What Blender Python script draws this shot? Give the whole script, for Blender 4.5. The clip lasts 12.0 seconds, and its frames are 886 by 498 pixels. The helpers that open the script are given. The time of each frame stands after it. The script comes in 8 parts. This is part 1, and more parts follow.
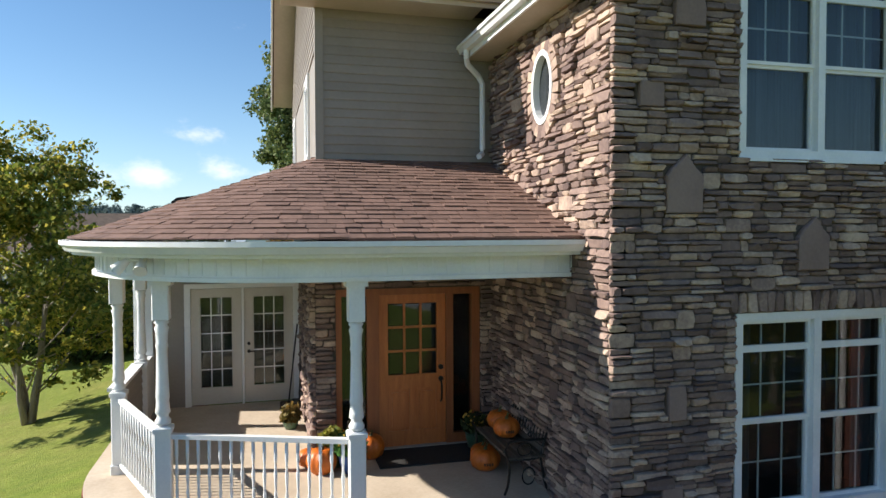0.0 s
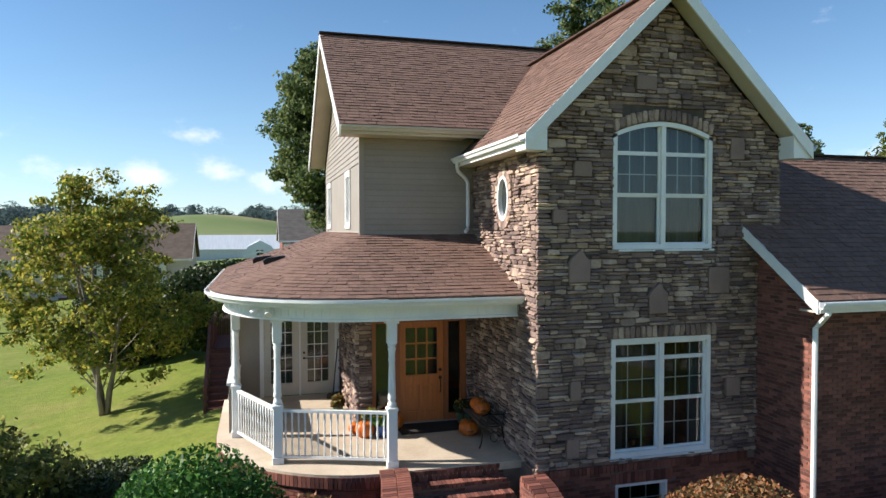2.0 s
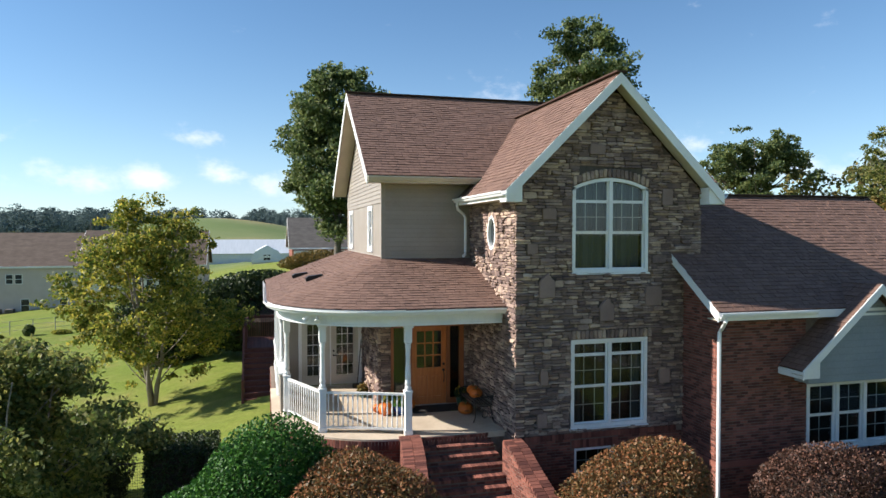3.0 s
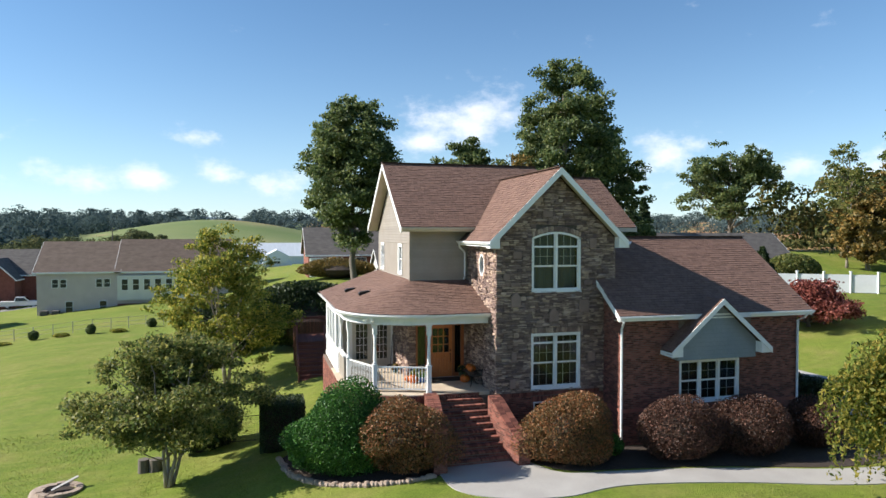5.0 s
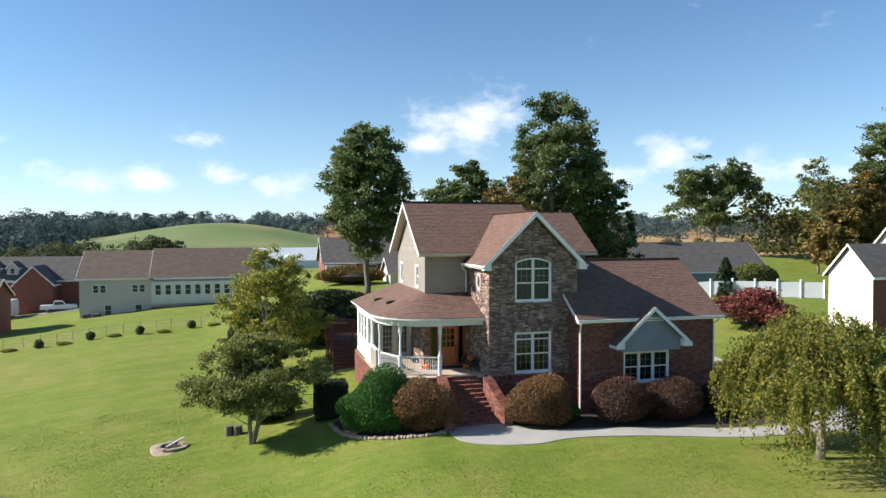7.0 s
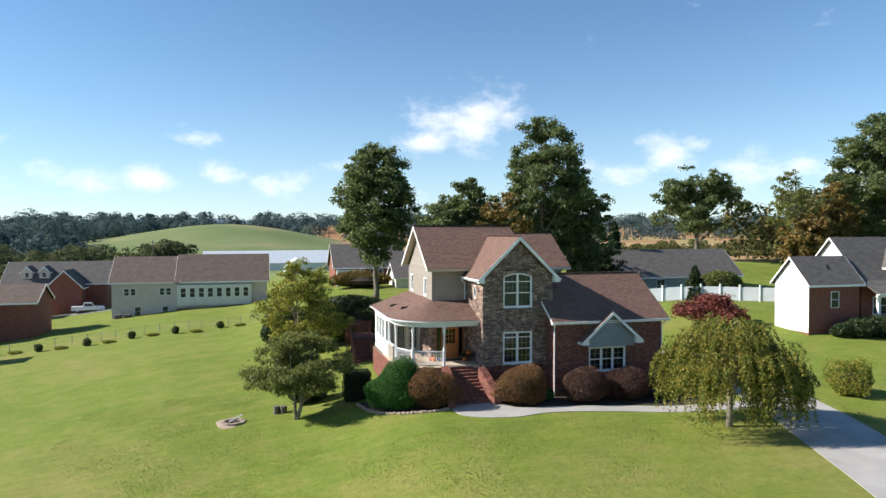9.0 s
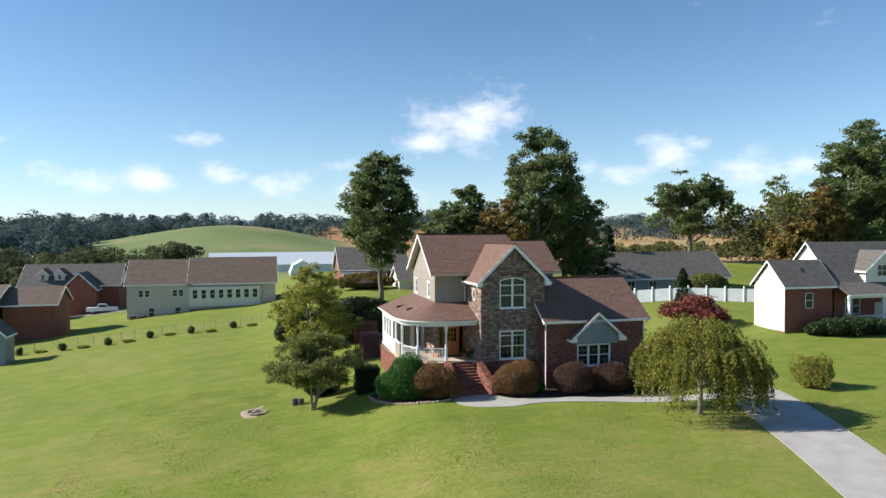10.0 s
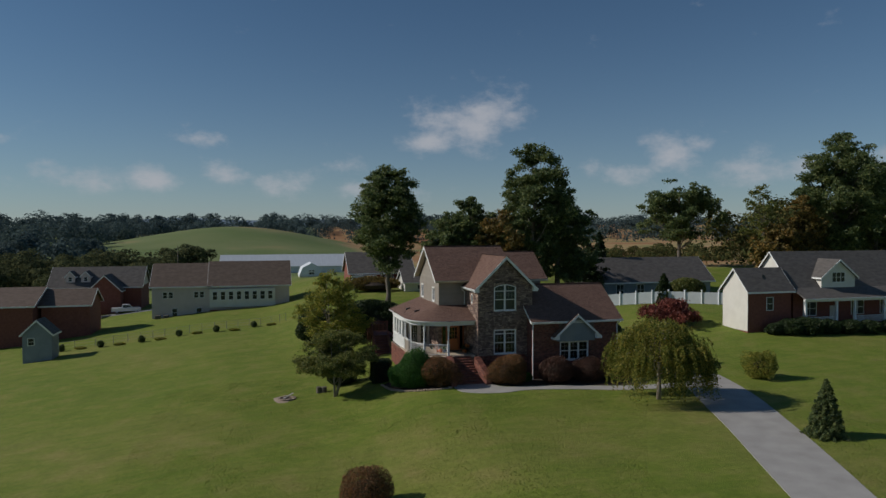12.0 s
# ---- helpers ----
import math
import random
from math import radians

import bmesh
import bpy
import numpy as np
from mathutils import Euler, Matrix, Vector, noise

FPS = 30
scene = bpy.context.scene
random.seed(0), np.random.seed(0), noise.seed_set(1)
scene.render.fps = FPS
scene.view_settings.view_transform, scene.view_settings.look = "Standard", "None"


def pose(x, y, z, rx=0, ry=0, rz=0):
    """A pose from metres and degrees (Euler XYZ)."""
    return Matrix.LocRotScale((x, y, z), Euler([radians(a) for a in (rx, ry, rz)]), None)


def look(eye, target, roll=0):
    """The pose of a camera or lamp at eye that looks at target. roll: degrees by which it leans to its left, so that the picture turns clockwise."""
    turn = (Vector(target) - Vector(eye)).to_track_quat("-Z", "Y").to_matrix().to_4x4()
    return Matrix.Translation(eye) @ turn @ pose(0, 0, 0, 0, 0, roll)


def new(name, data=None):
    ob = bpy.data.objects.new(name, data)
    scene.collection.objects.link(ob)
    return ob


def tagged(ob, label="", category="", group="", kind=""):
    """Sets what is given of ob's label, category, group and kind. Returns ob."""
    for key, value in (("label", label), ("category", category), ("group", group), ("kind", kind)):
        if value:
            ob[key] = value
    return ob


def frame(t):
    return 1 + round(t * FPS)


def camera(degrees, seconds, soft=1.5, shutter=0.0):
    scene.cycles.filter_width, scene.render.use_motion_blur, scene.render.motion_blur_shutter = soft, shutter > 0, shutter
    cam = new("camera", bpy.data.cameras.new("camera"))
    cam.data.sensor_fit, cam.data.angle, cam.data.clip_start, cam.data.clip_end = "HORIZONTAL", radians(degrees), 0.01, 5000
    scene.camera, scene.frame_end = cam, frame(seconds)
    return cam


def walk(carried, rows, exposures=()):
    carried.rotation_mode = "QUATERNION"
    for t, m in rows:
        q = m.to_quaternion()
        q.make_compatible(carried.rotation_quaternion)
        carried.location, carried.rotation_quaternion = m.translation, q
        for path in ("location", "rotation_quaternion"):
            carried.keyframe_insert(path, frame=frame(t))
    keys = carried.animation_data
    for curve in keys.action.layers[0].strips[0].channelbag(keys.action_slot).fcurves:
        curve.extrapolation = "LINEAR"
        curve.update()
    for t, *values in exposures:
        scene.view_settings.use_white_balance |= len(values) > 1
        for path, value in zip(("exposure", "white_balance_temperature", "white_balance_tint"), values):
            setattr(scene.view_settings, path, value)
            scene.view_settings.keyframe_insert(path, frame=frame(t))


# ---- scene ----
cam = camera(67.1, 12.0)
PATH = [
    (0, (7.171, 3.563, 6.454), (7.69, 5.494, 6.394), -0.2),
    (0.5, (6.936, 2.678, 6.663), (7.462, 4.606, 6.605), -0.1),
    (1, (6.617, 1.591, 6.897), (7.142, 3.52, 6.835), -0.2),
    (1.5, (6.206, 0.34, 7.21), (6.741, 2.265, 7.145), -0.1),
    (2, (5.853, -1.191, 7.515), (6.381, 0.737, 7.458), -0.1),
    (2.5, (5.339, -3.056, 7.803), (5.864, -1.126, 7.752), 0.1),
    (3, (4.748, -5.1, 8.118), (5.271, -3.17, 8.07), -0.0),
    (4.8, (2.171, -13.272, 9.348), (2.7, -11.344, 9.295), 0.1),
    (5, (1.939, -14.075, 9.402), (2.467, -12.146, 9.353), 0.0),
    (5.5, (1.238, -16.327, 9.715), (1.762, -14.398, 9.665), 0.1),
    (6, (0.519, -18.557, 10.033), (1.044, -16.628, 9.983), 0.0),
    (6.5, (-0.111, -20.79, 10.41), (0.411, -18.86, 10.362), -0.0),
    (7, (-0.759, -22.937, 10.7), (-0.237, -21.007, 10.654), -0.1),
    (9, (-3.41, -31.781, 12.084), (-2.887, -29.851, 12.036), -0.1),
    (9.5, (-4.055, -33.997, 12.415), (-3.532, -32.067, 12.366), -0.3),
    (10, (-4.701, -36.207, 12.684), (-4.18, -34.276, 12.636), -0.2),
    (10.5, (-5.343, -38.346, 12.953), (-4.823, -36.415, 12.906), -0.2),
    (11, (-5.897, -40.433, 13.244), (-5.38, -38.501, 13.197), -0.2),
    (11.5, (-6.449, -42.476, 13.541), (-5.933, -40.544, 13.493), -0.3),
    (12, (-6.959, -44.43, 13.841), (-6.445, -42.498, 13.793), -0.1),
]
EXPOSURES = [(t, e, 6250, 11) for t, e in ((0, 0.87), (7.0, 0.87), (9.0, 0.87), (10.0, 0.78), (10.5, 0.48), (11.0, 0.14), (11.5, -0.26), (12.0, -0.76))]
walk(cam, [(t, look(eye, target, roll)) for t, eye, target, roll in PATH], EXPOSURES)

# ---- world and sun ----
SUN_EL, SUN_AZ = 33.0, 14.0          # height, and how far behind the front walls the sun stands
to_sun = Vector((-math.cos(radians(SUN_EL)) * math.cos(radians(SUN_AZ)), math.cos(radians(SUN_EL)) * math.sin(radians(SUN_AZ)), math.sin(radians(SUN_EL))))
world = bpy.data.worlds.new("sky_world")
scene.world = world
world.use_nodes = True
wn, wl = world.node_tree.nodes, world.node_tree.links
wn.clear()
w_out = wn.new("ShaderNodeOutputWorld")
w_bg = wn.new("ShaderNodeBackground")
w_bg.inputs["Strength"].default_value = 0.072
w_sky = wn.new("ShaderNodeTexSky")
w_sky.sky_type = "NISHITA"
w_sky.sun_disc = False
w_sky.sun_elevation = radians(SUN_EL)
w_sky.sun_rotation = math.atan2(to_sun.x, to_sun.y)
w_sky.altitude = 300
w_sky.air_density, w_sky.dust_density, w_sky.ozone_density = 1.0, 0.15, 4.0
wl.new(w_bg.outputs[0], w_out.inputs[0])


def wmath(op, a, b=None, c=None):
    n = wn.new("ShaderNodeMath")
    n.operation = op
    for i, v in enumerate((a, b, c)):
        if v is None:
            continue
        if isinstance(v, (int, float)):
            n.inputs[i].default_value = v
        else:
            wl.new(v, n.inputs[i])
    return n.outputs[0]


def world_clouds():
    """Small fair-weather clouds low over the horizon, mixed over the sky by direction."""
    tc = wn.new("ShaderNodeTexCoord")
    sep = wn.new("ShaderNodeSeparateXYZ")
    wl.new(tc.outputs["Generated"], sep.inputs[0])
    az = wmath("ARCTAN2", sep.outputs[0], sep.outputs[1])
    el = wmath("ARCSINE", sep.outputs[2])
    comb = wn.new("ShaderNodeCombineXYZ")
    wl.new(az, comb.inputs[0])
    wl.new(wmath("MULTIPLY", el, 1.6), comb.inputs[1])
    noi = wn.new("ShaderNodeTexNoise")
    noi.inputs["Scale"].default_value = 15.0
    noi.inputs["Detail"].default_value = 9.0
    noi.inputs["Roughness"].default_value = 0.62
    wl.new(comb.outputs[0], noi.inputs["Vector"])
    total = None
    # azimuth, height, half width, half height (radians), weight
    for a, e, sa, se, wgt in ((0.300, 0.158, 0.075, 0.034, 1.0), (0.325, 0.178, 0.048, 0.030, 1.0), (0.240, 0.134, 0.055, 0.020, 0.85), (0.360, 0.165, 0.035, 0.024, 0.85), (0.595, 0.108, 0.042, 0.024, 1.0), (0.625, 0.122, 0.025, 0.018, 0.95),
                              (0.70, 0.092, 0.06, 0.024, 0.85), (0.755, 0.092, 0.04, 0.020, 0.85), (-0.05, 0.083, 0.034, 0.018, 0.9), (-0.243, 0.072, 0.06, 0.020, 0.8), (-0.147, 0.076, 0.04, 0.022, 0.8), (0.034, 0.072, 0.06, 0.022, 0.8),
                              (-0.075, 0.132, 0.045, 0.012, 0.68), (0.13, 0.10, 0.04, 0.014, 0.66), (0.16, 0.062, 0.08, 0.020, 0.7), (0.52, 0.085, 0.05, 0.020, 0.75), (0.85, 0.085, 0.08, 0.026, 0.75), (-0.33, 0.118, 0.03, 0.009, 0.6)):
        da = wmath("DIVIDE", wmath("SUBTRACT", az, a), sa)
        de = wmath("DIVIDE", wmath("SUBTRACT", el, e), se)
        r2 = wmath("ADD", wmath("MULTIPLY", da, da), wmath("MULTIPLY", de, de))
        m = wmath("MULTIPLY", wmath("EXPONENT", wmath("MULTIPLY", r2, -0.8)), wgt)
        total = m if total is None else wmath("MAXIMUM", total, m)
    v = wmath("ADD", wmath("MULTIPLY", wmath("SUBTRACT", noi.outputs[0], 0.5), 2.1), wmath("SUBTRACT", total, 0.42))
    mr = wn.new("ShaderNodeMapRange")
    mr.interpolation_type = "SMOOTHSTEP"
    mr.inputs[1].default_value, mr.inputs[2].default_value = -0.15, 0.75
    wl.new(v, mr.inputs[0])
    mask = wmath("MULTIPLY", mr.outputs[0], 0.78)
    # pale haze low over the horizon
    hz = wmath("MULTIPLY", wmath("EXPONENT", wmath("MULTIPLY", wmath("ABSOLUTE", el), -9.0)), 0.42)
    mix0 = wn.new("ShaderNodeMix")
    mix0.data_type = "RGBA"
    wl.new(hz, mix0.inputs[0])
    tint = wn.new("ShaderNodeMix")
    tint.data_type, tint.blend_type = "RGBA", "MULTIPLY"
    tint.inputs[0].default_value = 1.0
    tint.inputs[7].default_value = (0.90, 1.08, 1.10, 1)
    wl.new(w_sky.outputs[0], tint.inputs[6])
    wl.new(tint.outputs[2], mix0.inputs[6])
    mix0.inputs[7].default_value = (8.4, 9.0, 9.8, 1)
    mix = wn.new("ShaderNodeMix")
    mix.data_type = "RGBA"
    wl.new(mask, mix.inputs[0])
    wl.new(mix0.outputs[2], mix.inputs[6])
    mix.inputs[7].default_value = (9.6, 9.6, 9.9, 1)
    wl.new(mix.outputs[2], w_bg.inputs[0])


world_clouds()
sun = new("sun", bpy.data.lights.new("sun", "SUN"))
sun.data.energy, sun.data.angle, sun.data.color = 5.1, radians(0.6), (1.0, 0.92, 0.80)
sun.matrix_world = look((0, 0, 60), Vector((0, 0, 60)) - to_sun)


# ---- materials ----
def material(name, dark, light, rough=0.7, scale=6.0, fine=60.0, bump=0.15, piece=0.0, metal=0.0, spec=0.5, stretch=(1, 1, 1), spots=None, bump_at=0.01):
    """A surface with variation at two scales, fine relief and, with piece, its own tone for each piece."""
    m = bpy.data.materials.new(name)
    m.use_nodes = True
    n, l = m.node_tree.nodes, m.node_tree.links
    b = n["Principled BSDF"]
    b.inputs["Roughness"].default_value, b.inputs["Metallic"].default_value = rough, metal
    b.inputs["Specular IOR Level"].default_value = spec
    tc = n.new("ShaderNodeTexCoord")
    mp = n.new("ShaderNodeMapping")
    mp.inputs["Scale"].default_value = stretch
    l.new(tc.outputs["Object"], mp.inputs[0])
    n1 = n.new("ShaderNodeTexNoise")
    n1.inputs["Scale"].default_value, n1.inputs["Detail"].default_value = scale, 6
    n2 = n.new("ShaderNodeTexNoise")
    n2.inputs["Scale"].default_value, n2.inputs["Detail"].default_value = fine, 5
    l.new(mp.outputs[0], n1.inputs["Vector"])
    l.new(mp.outputs[0], n2.inputs["Vector"])
    add = n.new("ShaderNodeMath")
    add.operation = "MULTIPLY_ADD"
    add.inputs[1].default_value, add.inputs[2].default_value = 0.45, 0.0
    l.new(n2.outputs[0], add.inputs[0])
    ad2 = n.new("ShaderNodeMath")
    ad2.operation = "MULTIPLY_ADD"
    ad2.inputs[1].default_value = 0.75
    l.new(n1.outputs[0], ad2.inputs[0])
    l.new(add.outputs[0], ad2.inputs[2])
    val = ad2.outputs[0]
    if piece:
        oi, ge = n.new("ShaderNodeObjectInfo"), n.new("ShaderNodeNewGeometry")
        s = n.new("ShaderNodeMath")
        s.operation = "ADD"
        l.new(oi.outputs["Random"], s.inputs[0])
        l.new(ge.outputs["Random Per Island"], s.inputs[1])
        f = n.new("ShaderNodeMath")
        f.operation = "FRACT"
        l.new(s.outputs[0], f.inputs[0])
        p = n.new("ShaderNodeMath")
        p.operation = "MULTIPLY_ADD"
        p.inputs[1].default_value = piece
        l.new(f.outputs[0], p.inputs[0])
        q = n.new("ShaderNodeMath")
        q.operation = "MULTIPLY_ADD"
        q.inputs[1].default_value, q.inputs[2].default_value = 1.0 - piece * 0.6, -0.2 * piece
        l.new(val, q.inputs[0])
        l.new(q.outputs[0], p.inputs[2])
        val = p.outputs[0]
    r = n.new("ShaderNodeValToRGB")
    e = r.color_ramp.elements
    e[0].position, e[0].color = 0.34, (*dark, 1)
    e[1].position, e[1].color = 0.86, (*light, 1)
    if spots:
        k = e.new(0.6)
        k.color = (*spots, 1)
    l.new(val, r.inputs[0])
    l.new(r.outputs[0], b.inputs["Base Color"])
    if bump:
        bp = n.new("ShaderNodeBump")
        bp.inputs["Strength"].default_value, bp.inputs["Distance"].default_value = bump, bump_at
        l.new(add.outputs[0], bp.inputs["Height"])
        l.new(bp.outputs[0], b.inputs["Normal"])
    return m


def leaf_material(name, dark, light, warm, through_light=0.35, piece=0.8, rough=0.55, spec=0.35):
    """Foliage: each leaf with its own tone, some light passing through."""
    m = material(name, dark, light, rough=rough, scale=0.35, fine=4.0, bump=0, piece=piece, spots=warm, spec=spec)
    n, l = m.node_tree.nodes, m.node_tree.links
    b = n["Principled BSDF"]
    out = n["Material Output"]
    tr = n.new("ShaderNodeBsdfTranslucent")
    ramp = next(x for x in n if x.type == "VALTORGB")
    l.new(ramp.outputs[0], tr.inputs[0])
    mx = n.new("ShaderNodeMixShader")
    mx.inputs[0].default_value = through_light
    l.new(b.outputs[0], mx.inputs[1])
    l.new(tr.outputs[0], mx.inputs[2])
    l.new(mx.outputs[0], out.inputs[0])
    return m


def glass_material(name, tint, rough=0.02):
    """A dark window pane that mirrors the outside, more so at a low angle."""
    m = bpy.data.materials.new(name)
    m.use_nodes = True
    n, l = m.node_tree.nodes, m.node_tree.links
    out = n["Material Output"]
    gl, tr, lw, mx = n.new("ShaderNodeBsdfGlossy"), n.new("ShaderNodeBsdfTransparent"), n.new("ShaderNodeLayerWeight"), n.new("ShaderNodeMixShader")
    gl.inputs["Roughness"].default_value = rough
    tr.inputs[0].default_value = (*tint, 1)
    lw.inputs["Blend"].default_value = 0.5
    pw, ma = n.new("ShaderNodeMath"), n.new("ShaderNodeMath")
    pw.operation, ma.operation = "POWER", "MULTIPLY_ADD"
    pw.inputs[1].default_value, ma.inputs[1].default_value, ma.inputs[2].default_value = 5.0, 0.93, 0.06
    l.new(lw.outputs["Facing"], pw.inputs[0])
    l.new(pw.outputs[0], ma.inputs[0])
    l.new(ma.outputs[0], mx.inputs[0])
    l.new(tr.outputs[0], mx.inputs[1])
    l.new(gl.outputs[0], mx.inputs[2])
    l.new(mx.outputs[0], out.inputs[0])
    return m


M = {}
M["stone"] = material("field_stone", (0.120, 0.079, 0.070), (0.53, 0.395, 0.295), rough=0.85, scale=2.5, fine=26, bump=0.8, piece=0.42, spots=(0.242, 0.165, 0.135))
M["stone_smooth"] = material("smooth_tan_stone", (0.190, 0.126, 0.108), (0.29, 0.205, 0.170), rough=0.85, scale=3.0, fine=30, bump=0.35, piece=0.2)
# mortar, darkened so its colour adds to the shadow in the stone gaps
M["mortar"] = material("gap_shade_mortar", (0.050, 0.039, 0.032), (0.11, 0.088, 0.072), rough=0.95, scale=8, fine=60, bump=0.3)
M["brick"] = material("red_brick", (0.095, 0.029, 0.021), (0.27, 0.096, 0.066), rough=0.85, scale=5, fine=80, bump=0.35, piece=0.6, spots=(0.185, 0.064, 0.044))
M["brick_mortar"] = material("brick_mortar", (0.12, 0.085, 0.068), (0.22, 0.165, 0.13), rough=0.95, scale=9, fine=90, bump=0.2)
M["shingle"] = material("roof_shingle", (0.108, 0.060, 0.044), (0.205, 0.118, 0.088), rough=0.9, scale=14, fine=160, bump=0.5, piece=0.26, spots=(0.160, 0.092, 0.069))
M["roof_base"] = material("roof_felt", (0.04, 0.022, 0.017), (0.09, 0.05, 0.036), rough=0.95, scale=3, fine=120, bump=0.4)
M["siding"] = material("beige_siding", (0.245, 0.212, 0.178), (0.32, 0.282, 0.24), rough=0.55, scale=1.4, fine=22, bump=0.06, piece=0.25)
M["white_siding"] = material("pale_siding", (0.60, 0.57, 0.48), (0.72, 0.69, 0.60), rough=0.5, scale=1.4, fine=22, bump=0.06, piece=0.2)
M["white"] = material("white_paint", (0.68, 0.69, 0.68), (0.84, 0.84, 0.82), rough=0.42, scale=2.2, fine=35, bump=0.05)
M["cream"] = material("cream_paint", (0.50, 0.47, 0.40), (0.60, 0.57, 0.50), rough=0.45, scale=2.0, fine=30, bump=0.04)
M["wood_door"] = material("honey_wood", (0.36, 0.095, 0.020), (0.60, 0.205, 0.055), rough=0.4, scale=3, fine=26, bump=0.08, stretch=(6, 6, 0.6))
M["wood_frame"] = material("red_wood", (0.22, 0.06, 0.018), (0.36, 0.12, 0.04), rough=0.45, scale=3, fine=26, bump=0.08, stretch=(6, 6, 0.6))
M["deck_wood"] = material("stained_deck_wood", (0.10, 0.030, 0.022), (0.20, 0.070, 0.050), rough=0.7, scale=3, fine=30, bump=0.15, piece=0.3, stretch=(3, 3, 3))
M["iron"] = material("dark_iron", (0.012, 0.012, 0.012), (0.035, 0.033, 0.03), rough=0.5, scale=10, fine=80, bump=0.1, metal=0.6)
M["bench_wood"] = material("weathered_slat", (0.05, 0.04, 0.032), (0.13, 0.105, 0.08), rough=0.7, scale=5, fine=40, bump=0.15, piece=0.3)
M["glass"] = glass_material("window_glass", (0.50, 0.56, 0.55))
M["concrete"] = material("concrete", (0.275, 0.262, 0.245), (0.41, 0.395, 0.37), rough=0.85, scale=0.7, fine=30, bump=0.12)
M["porch_floor"] = material("tan_stamped_concrete", (0.40, 0.32, 0.235), (0.58, 0.49, 0.38), rough=0.75, scale=2.0, fine=25, bump=0.1)
# pale tone that paints the lit, reflecting look of the french-door panes
M["lit_pane_backing"] = material("lit_pane_backing", (0.30, 0.26, 0.21), (0.48, 0.43, 0.36), rough=0.9, scale=1.2, fine=9)
# near-black colour that stands in for the shade of unlit insides
M["unlit_dark"] = material("unlit_inside_dark", (0.02, 0.02, 0.02), (0.05, 0.048, 0.045), rough=0.9)
M["curtain"] = material("pale_curtain", (0.08, 0.10, 0.118), (0.14, 0.168, 0.19), rough=0.9, scale=3, fine=20, stretch=(12, 12, 0.3))
M["gutter"] = material("white_gutter", (0.70, 0.71, 0.71), (0.82, 0.82, 0.81), rough=0.35, scale=3, fine=20, bump=0.03)
M["soffit"] = material("beige_soffit", (0.44, 0.39, 0.30), (0.56, 0.50, 0.40), rough=0.6, scale=2, fine=20, bump=0.05)
M["pumpkin"] = material("pumpkin_skin", (0.42, 0.085, 0.008), (0.72, 0.20, 0.022), rough=0.45, scale=4, fine=30, bump=0.1)
M["stem"] = material("pumpkin_stem", (0.06, 0.07, 0.02), (0.16, 0.15, 0.06), rough=0.8, scale=12)
M["mat"] = material("door_mat", (0.012, 0.011, 0.010), (0.035, 0.032, 0.03), rough=0.95, scale=20, fine=160, bump=0.5)
M["blue_pot"] = material("blue_glazed_pot", (0.03, 0.08, 0.28), (0.06, 0.15, 0.42), rough=0.25, scale=6)
M["green_pot"] = material("green_glazed_pot", (0.05, 0.10, 0.06), (0.10, 0.17, 0.10), rough=0.3, scale=6)
M["petal"] = material("yellow_petals", (0.6, 0.3, 0.02), (0.8, 0.6, 0.1), rough=0.6, scale=20)
M["bark"] = material("grey_bark", (0.06, 0.05, 0.04), (0.19, 0.165, 0.135), rough=0.9, scale=5, fine=40, bump=0.6, stretch=(4, 4, 0.8))
M["pale_bark"] = material("pale_bark", (0.16, 0.13, 0.105), (0.36, 0.31, 0.26), rough=0.85, scale=5, fine=40, bump=0.4, stretch=(4, 4, 0.8))
# bed mulch; the shrub cores also use it as painted inner shade
M["mulch"] = material("mulch_and_shrub_shade", (0.018, 0.012, 0.009), (0.06, 0.042, 0.03), rough=0.95, scale=7, fine=40, bump=0.9, bump_at=0.04)
M["leaf_oak"] = leaf_material("oak_leaves", (0.058, 0.092, 0.034), (0.225, 0.255, 0.092), (0.128, 0.172, 0.062), 0.45)
M["leaf_yellow"] = leaf_material("yellowing_leaves", (0.105, 0.150, 0.022), (0.47, 0.39, 0.070), (0.27, 0.285, 0.050), 0.48)
M["leaf_olive"] = leaf_material("olive_leaves", (0.080, 0.115, 0.030), (0.310, 0.290, 0.085), (0.180, 0.205, 0.055), 0.5)
M["leaf_laurel"] = leaf_material("glossy_green_leaves", (0.022, 0.075, 0.013), (0.094, 0.231, 0.035), (0.050, 0.144, 0.022), 0.25)
M["leaf_rust"] = leaf_material("rust_leaves", (0.095, 0.072, 0.028), (0.350, 0.140, 0.058), (0.215, 0.125, 0.050), 0.32)
M["leaf_plum"] = leaf_material("plum_brown_leaves", (0.042, 0.024, 0.017), (0.180, 0.085, 0.058), (0.090, 0.048, 0.034), 0.25)
M["leaf_red"] = leaf_material("red_maple_leaves", (0.11, 0.030, 0.024), (0.36, 0.115, 0.085), (0.21, 0.062, 0.048), 0.35)
M["leaf_dark"] = leaf_material("dark_hedge_leaves", (0.016, 0.032, 0.010), (0.062, 0.090, 0.028), (0.032, 0.056, 0.016), 0.22)
M["leaf_autumn"] = leaf_material("autumn_leaves", (0.100, 0.082, 0.022), (0.330, 0.200, 0.052), (0.175, 0.140, 0.040), 0.36)
M["leaf_willow"] = leaf_material("willow_leaves", (0.085, 0.125, 0.022), (0.44, 0.36, 0.075), (0.255, 0.265, 0.052), 0.6)
M["grass_blade"] = leaf_material("grass_blades", (0.092, 0.142, 0.016), (0.260, 0.240, 0.075), (0.160, 0.200, 0.028), 0.3)
